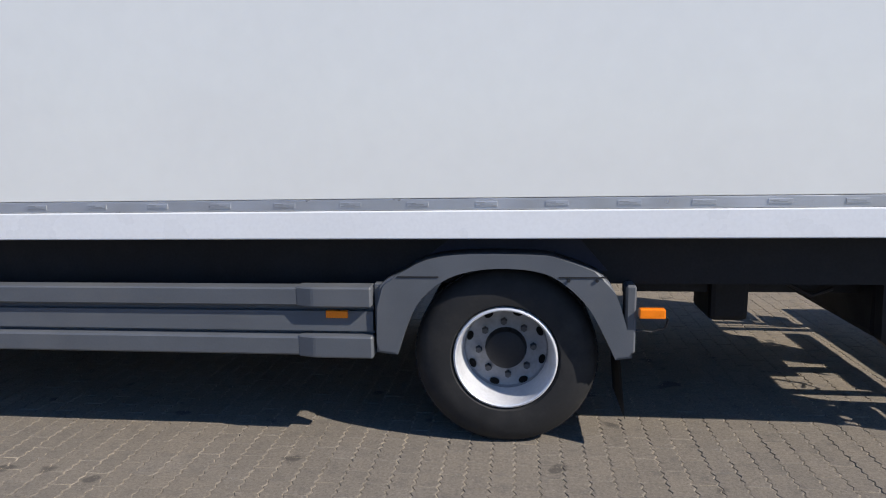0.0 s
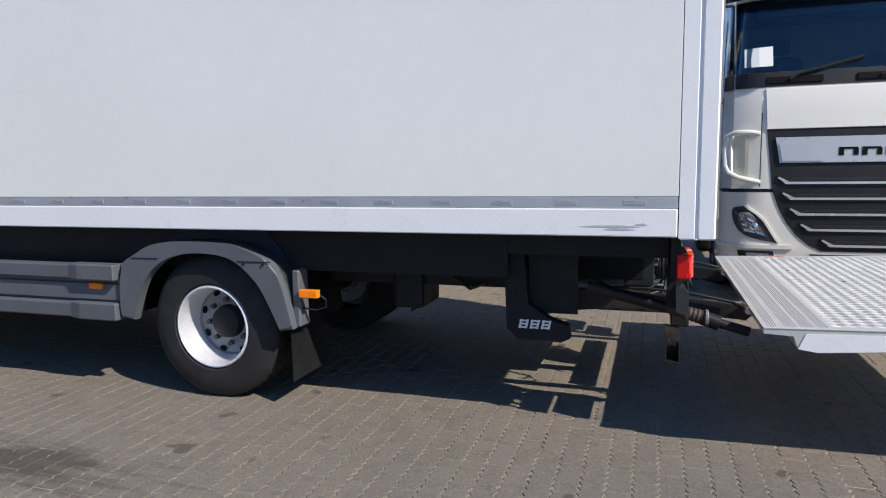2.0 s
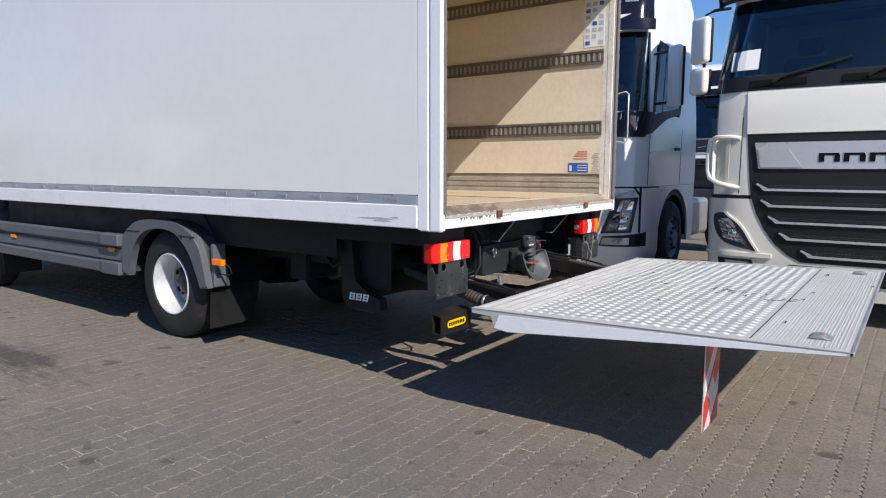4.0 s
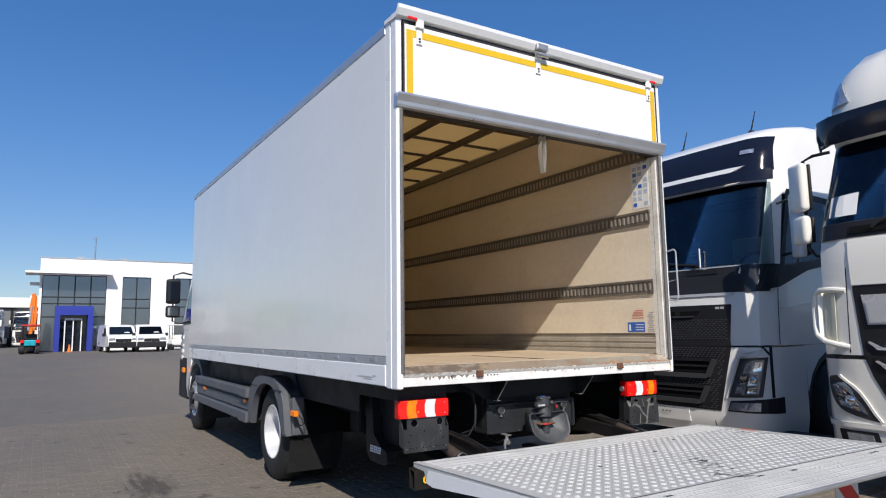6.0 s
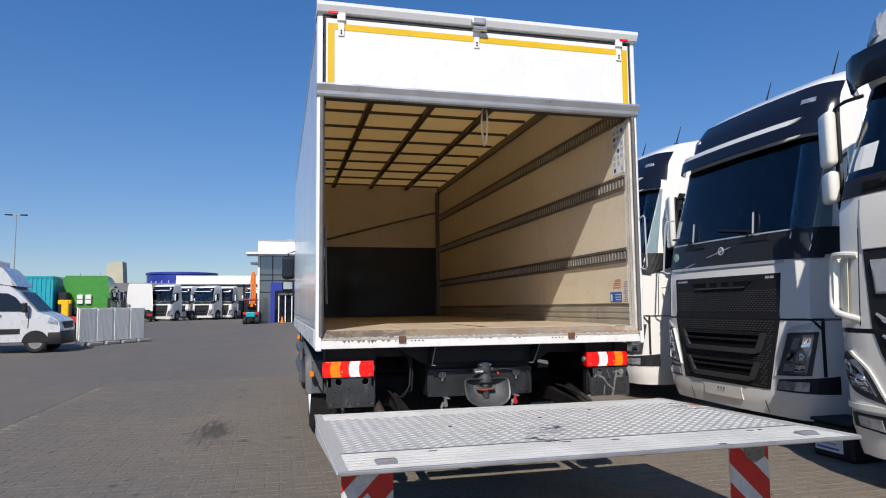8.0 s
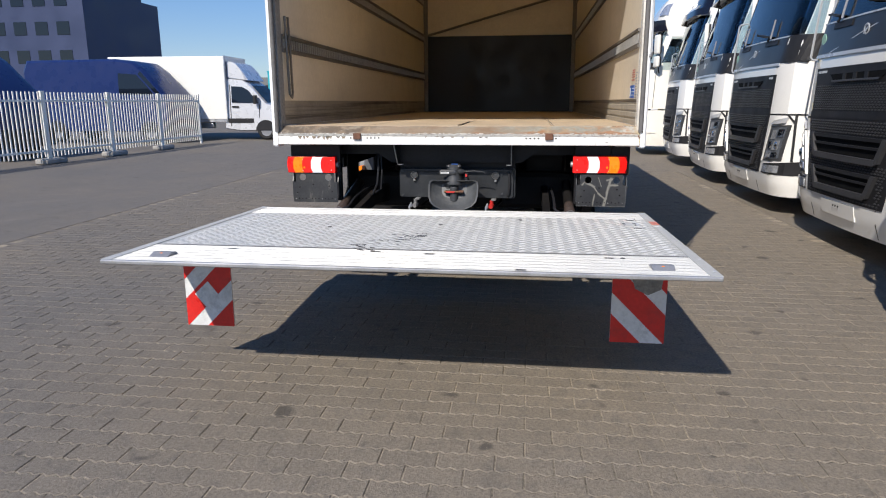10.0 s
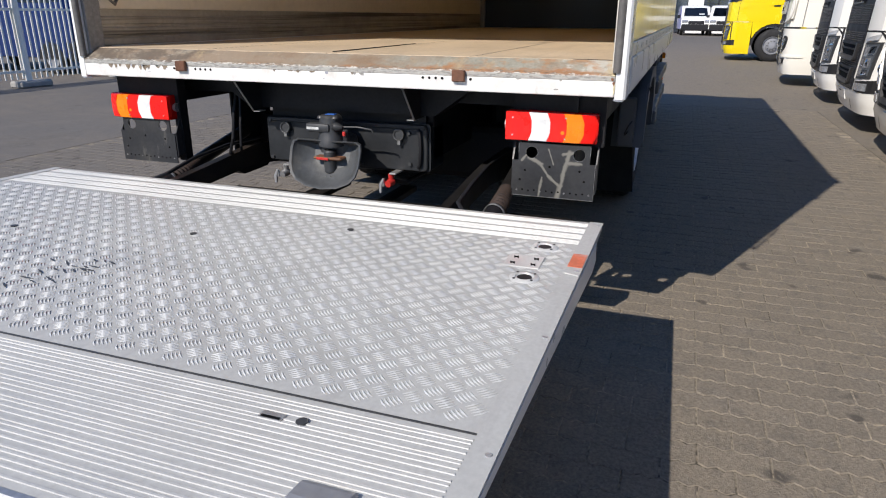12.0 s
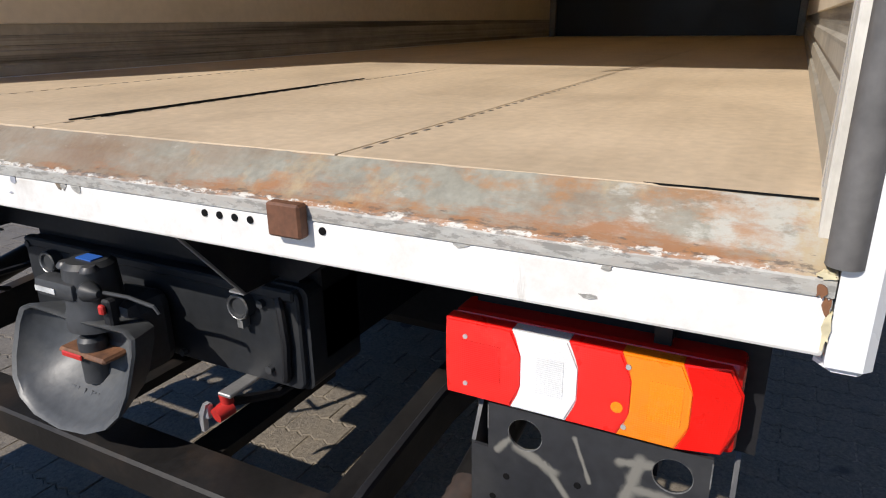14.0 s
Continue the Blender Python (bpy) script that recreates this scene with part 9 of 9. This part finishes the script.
def tree(x, y, h, seed, label):
    """Tapered trunk, limbs, and a crown of small leaf cards with gaps."""
    rnd = random.Random(seed)
    t = thing("tree", x, y, 0, label, "tree", "boundary trees")
    bm = bmesh.new()
    add_cyl(bm, (x, y, 0), (x + 0.1, y, h * 0.45), 0.16, 0.1, n=10)
    tips = []
    for k in range(9):
        a = rnd.uniform(0, 6.28)
        z0 = h * rnd.uniform(0.22, 0.45)
        q = (x + math.cos(a) * h * 0.25 * rnd.uniform(0.5, 1), y + math.sin(a) * h * 0.25 * rnd.uniform(0.5, 1), h * rnd.uniform(0.5, 0.95))
        add_cyl(bm, (x + 0.05, y, z0), q, 0.06, 0.015, n=6)
        tips.append(q)
    part("trunk", bm, M_BARK, t)
    bm = bmesh.new()
    for k in range(4200):
        c = rnd.choice(tips)
        p = Vector(c) + Vector((rnd.gauss(0, h * 0.1), rnd.gauss(0, h * 0.1), rnd.gauss(0, h * 0.09)))
        p.z = max(p.z, 0.5)
        u = Vector((rnd.uniform(-1, 1), rnd.uniform(-1, 1), rnd.uniform(-1, 1))).normalized() * rnd.uniform(0.06, 0.13)
        w = u.orthogonal() * rnd.uniform(0.4, 0.7)
        bm.faces.new([bm.verts.new(v) for v in (p - u, p + w, p + u, p - w)])
    part("crown", bm, M_LEAF, t, "loose green leaf crown")


for k, (x, y, h) in enumerate(((-2.2, 30, 3.3), (0.6, 31, 3.6), (3.4, 32, 3.3), (6.0, 31, 3.7), (-5.5, 33, 3.8))):
    tree(x, y, h, 11 + k, "leafy green tree beyond the boundary fence")
single("boundary_wall", box((-30, 26.0, 0.02), (30, 26.25, 2.3)), mat("brown_timber_wall", (0.14, 0.10, 0.07), rough=0.85, var=0.3, scale=3, fine=40, bump=0.4), "long brown wall beyond the boundary fence", "wall", kind="structure")
single("verge", box((-60, 19.8, -0.02), (60, 40, 0.03)), M_GRASS, "dry grass verge beyond the fence", "grass", kind="structure")


# ---- ground ----
def ground_material(name, pieces):
    m = bpy.data.materials.new(name)
    m.use_nodes = True
    nt = m.node_tree
    n, l = nt.nodes, nt.links
    b = n["Principled BSDF"]
    tc = n.new("ShaderNodeTexCoord")
    vec = tc.outputs["Object"]
    if pieces:
        geo = n.new("ShaderNodeNewGeometry")
        vec = geo.outputs["Position"]

    def noise_at(scale, detail=6, rough=0.6, stretch=None):
        x = n.new("ShaderNodeTexNoise")
        x.inputs["Scale"].default_value = scale
        x.inputs["Detail"].default_value = detail
        x.inputs["Roughness"].default_value = rough
        src = vec
        if stretch:
            mp = n.new("ShaderNodeMapping")
            mp.inputs["Scale"].default_value = stretch
            l.new(vec, mp.inputs["Vector"])
            src = mp.outputs[0]
        l.new(src, x.inputs["Vector"])
        return x.outputs["Fac"]

    def ranged(val, a, b2, c, d):
        r = n.new("ShaderNodeMapRange")
        for k, v in zip(("From Min", "From Max", "To Min", "To Max"), (a, b2, c, d)):
            r.inputs[k].default_value = v
        l.new(val, r.inputs["Value"])
        return r.outputs[0]

    def mixed(fac, a, col, mode="MIX"):
        x = n.new("ShaderNodeMix")
        x.data_type = "RGBA"
        x.blend_type = mode
        if isinstance(fac, float):
            x.inputs["Factor"].default_value = fac
        else:
            l.new(fac, x.inputs["Factor"])
        l.new(a, x.inputs["A"])
        if isinstance(col, tuple):
            x.inputs["B"].default_value = (*col, 1)
        else:
            l.new(col, x.inputs["B"])
        return x.outputs["Result"]
    if pieces:
        rgb = n.new("ShaderNodeRGB")
        rgb.outputs[0].default_value = (0.215, 0.182, 0.14, 1)
        col = rgb.outputs[0]
        if pieces == "stuff":
            r = geo.outputs["Random Per Island"]
        else:
            r = n.new("ShaderNodeObjectInfo").outputs["Random"]
        col = mixed(ranged(r, 0, 1, 0, 0.5), col, (0.142, 0.124, 0.100))
    else:
        mp = n.new("ShaderNodeMapping")
        mp.inputs["Rotation"].default_value = (0, 0, radians(90))
        l.new(vec, mp.inputs["Vector"])
        br = n.new("ShaderNodeTexBrick")
        br.inputs["Color1"].default_value = (0.205, 0.174, 0.134, 1)
        br.inputs["Color2"].default_value = (0.17, 0.15, 0.127, 1)
        br.inputs["Mortar"].default_value = (0.178, 0.156, 0.128, 1)
        br.inputs["Scale"].default_value = 1.0
        br.inputs["Brick Width"].default_value = 0.225
        br.inputs["Row Height"].default_value = 0.1125
        br.inputs["Mortar Size"].default_value = 0.005
        l.new(mp.outputs[0], br.inputs["Vector"])
        col = br.outputs["Color"]
    # less driven on behind the truck and along the parked row: browner blocks; elsewhere grey tyre dirt
    place = n.new("ShaderNodeSeparateXYZ")
    l.new(vec, place.inputs[0])

    def calc(op, a, c, clamp=False):
        x = n.new("ShaderNodeMath")
        x.operation = op
        x.use_clamp = clamp
        for i, q in enumerate((a, c)):
            if isinstance(q, float):
                x.inputs[i].default_value = q
            else:
                l.new(q, x.inputs[i])
        return x.outputs[0]
    clean = calc("MULTIPLY", ranged(place.outputs["Y"], -1.2, 1.8, 0.0, 1.0), ranged(place.outputs["X"], -40.0, -25.0, 0.0, 1.0), True)
    clean = calc("MULTIPLY", clean, ranged(place.outputs["X"], 9.0, 5.0, 0.0, 1.0), True)
    driven = calc("SUBTRACT", 1.0, calc("MULTIPLY", clean, 0.85), True)
    # broad patches, tyre-dark lanes, grey dust, oil spots
    col = mixed(calc("MULTIPLY", driven, ranged(noise_at(0.35), 0.36, 0.64, 0.12, 0.72)), col, (0.128, 0.124, 0.119))
    col = mixed(calc("MULTIPLY", driven, ranged(noise_at(0.9, stretch=(0.25, 1.6, 1)), 0.52, 0.72, 0.0, 0.35)), col, (0.095, 0.09, 0.085))
    col = mixed(calc("MULTIPLY", clean, 0.35), col, (0.30, 0.25, 0.185))
    col = mixed(ranged(noise_at(2.6), 0.55, 0.75, 0.0, 0.4), col, (0.24, 0.215, 0.185))
    col = mixed(ranged(noise_at(1.7, 3), 0.68, 0.76, 0.0, 0.7), col, (0.06, 0.055, 0.05))
    col = mixed(ranged(noise_at(11, 6, 0.7), 0.5, 0.68, 0.0, 0.5), col, (0.10, 0.092, 0.082))
    col = mixed(ranged(noise_at(4.5, 2, 0.4), 0.69, 0.73, 0.0, 0.75), col, (0.05, 0.045, 0.04))
    col = mixed(ranged(noise_at(70, 4, 0.75), 0.42, 0.66, 0.0, 0.6), col, (0.075, 0.066, 0.055))
    col = mixed(ranged(noise_at(55, 4, 0.75), 0.56, 0.72, 0.0, 0.55), col, (0.34, 0.30, 0.24))
    # oil stain by the rear wheel, drawn out lengthwise
    mp = n.new("ShaderNodeMapping")
    mp.inputs["Location"].default_value = (3.25 * 1.1, 0.95 * 4.2, 0)
    mp.inputs["Scale"].default_value = (1.1, 4.2, 0)
    l.new(vec, mp.inputs["Vector"])
    ln = n.new("ShaderNodeVectorMath")
    ln.operation = "LENGTH"
    l.new(mp.outputs[0], ln.inputs[0])
    ad = n.new("ShaderNodeMath")
    ad.operation = "ADD"
    l.new(ln.outputs["Value"], ad.inputs[0])
    l.new(ranged(noise_at(4, stretch=(0.6, 3, 1)), 0.3, 0.7, -0.55, 0.55), ad.inputs[1])
    col = mixed(ranged(ad.outputs[0], 0.35, 0.95, 0.75, 0.0), col, (0.045, 0.038, 0.032))
    l.new(col, b.inputs["Base Color"])
    b.inputs["Roughness"].default_value = 0.82
    b.inputs["Specular IOR Level"].default_value = 0.35
    bp = n.new("ShaderNodeBump")
    bp.inputs["Strength"].default_value = 0.8
    bp.inputs["Distance"].default_value = 0.005
    l.new(noise_at(95, 4, 0.7), bp.inputs["Height"])
    l.new(bp.outputs[0], b.inputs["Normal"])
    return m


M_GROUND = ground_material("worn_block_paving", "")
M_PAVER = ground_material("concrete_paver", "object")
M_PAVERS = ground_material("concrete_paver_field", "stuff")
M_SAND = mat("joint_sand", (0.23, 0.195, 0.145), rough=0.95, var=0.75, scale=2.2, fine=60, bump=0.5, dirt=(0.05, 0.043, 0.034), dirt_amount=0.95, dirt_scale=1.6)

RX0, RX1, RY0, RY1 = -9.0, 4.5, -3.375, 4.725
xs = sorted({-2500.0, -600, -200, -100, -54, -48, -42, -36, -30, -26, -22, -18, -15, -12, RX0 - 0.003, RX0, RX1, RX1 + 0.003, 12, 40, 150, 600, 2500})
ys = sorted({-2500.0, -600, -150, -40, -15, RY0 - 0.003, RY0, RY1, RY1 + 0.003, 12, 40, 150, 600, 2500})
bm = bmesh.new()
grid = [[bm.verts.new((x, y, -0.03 if RX0 <= x <= RX1 and RY0 <= y <= RY1 else gz(x))) for y in ys] for x in xs]
for i in range(len(xs) - 1):
    for j in range(len(ys) - 1):
        bm.faces.new((grid[i][j], grid[i + 1][j], grid[i + 1][j + 1], grid[i][j + 1]))
ground = single("ground", bm, M_GROUND, "grey-brown interlocking block paving with oil stains", "ground", kind="structure")
single("paving_bed", box((RX0 + 0.001, RY0 + 0.001, -0.029), (RX1 - 0.001, RY1 - 0.001, -0.0034)), M_SAND, "sandy joints under the pavers", "ground", kind="structure")

PW, PL = 0.1125, 0.225


def paver_outline(gap):
    """Toothed outline of one paver, long side along y, about its middle."""
    amp, k = 0.0075, 4
    hx, hy = PW / 2 - gap, PL / 2 - gap
    right = []
    for i in range(2 * k + 1):
        y = -hy + 2 * hy * i / (2 * k)
        right.append((amp if i % 2 else -amp, y))
    pts = [(hx + dx, y) for dx, y in right] + [(-hx + dx, y) for dx, y in right[::-1]]
    return pts


OUT, INN = paver_outline(0.0018), paver_outline(0.0052)
NP = len(OUT)


def paver_arrays(cx, cy, rnd, base):
    dz, tx, ty = rnd.uniform(-0.0018, 0.0012), rnd.uniform(-0.012, 0.012), rnd.uniform(-0.008, 0.008)
    v = [(cx + x, cy + y, dz + tx * x + ty * y) for x, y in INN] + [(cx + x, cy + y, dz - 0.004) for x, y in OUT] + [(cx + x, cy + y, -0.0095) for x, y in OUT]
    f = [tuple(base + i for i in range(NP))]
    for r in (0, NP):
        f += [(base + r + i, base + r + NP + i, base + r + NP + (i + 1) % NP, base + r + (i + 1) % NP) for i in range(NP)]
    return v, f


rnd = random.Random(5)
NEAR = (-0.55, 2.1, 2.65, 4.72)
verts, faces, near = [], [], []
for i in range(int(round((RX1 - RX0) / PW))):
    x = RX0 + (i + 0.5) * PW
    shift = PL / 2 if i % 2 else 0
    for j in range(int(round((RY1 - RY0) / PL)) + 1):
        y = RY0 + (j + 0.5) * PL - shift
        if y < RY0 + 0.11 or y > RY1 - 0.11:
            continue
        if NEAR[0] < x < NEAR[1] and NEAR[2] < y < NEAR[3] and len(near) < 300:
            near.append((x, y))
            continue
        v, f = paver_arrays(x, y, rnd, len(verts))
        verts += v
        faces += f
me = bpy.data.meshes.new("paver_field")
me.from_pydata(verts, [], faces)
me.materials.append(M_PAVERS)
tagged(new("paver_field", me), "toothed concrete block pavers of the yard", kind="stuff").parent = ground
shared = []
for k in range(6):
    v, f = paver_arrays(0, 0, rnd, 0)
    pm = bpy.data.meshes.new("paver")
    pm.from_pydata(v, [], f)
    pm.materials.append(M_PAVER)
    shared.append(pm)
for x, y in near:
    ob = new("paver", rnd.choice(shared))
    ob.parent = ground
    ob.location = (x, y, 0)
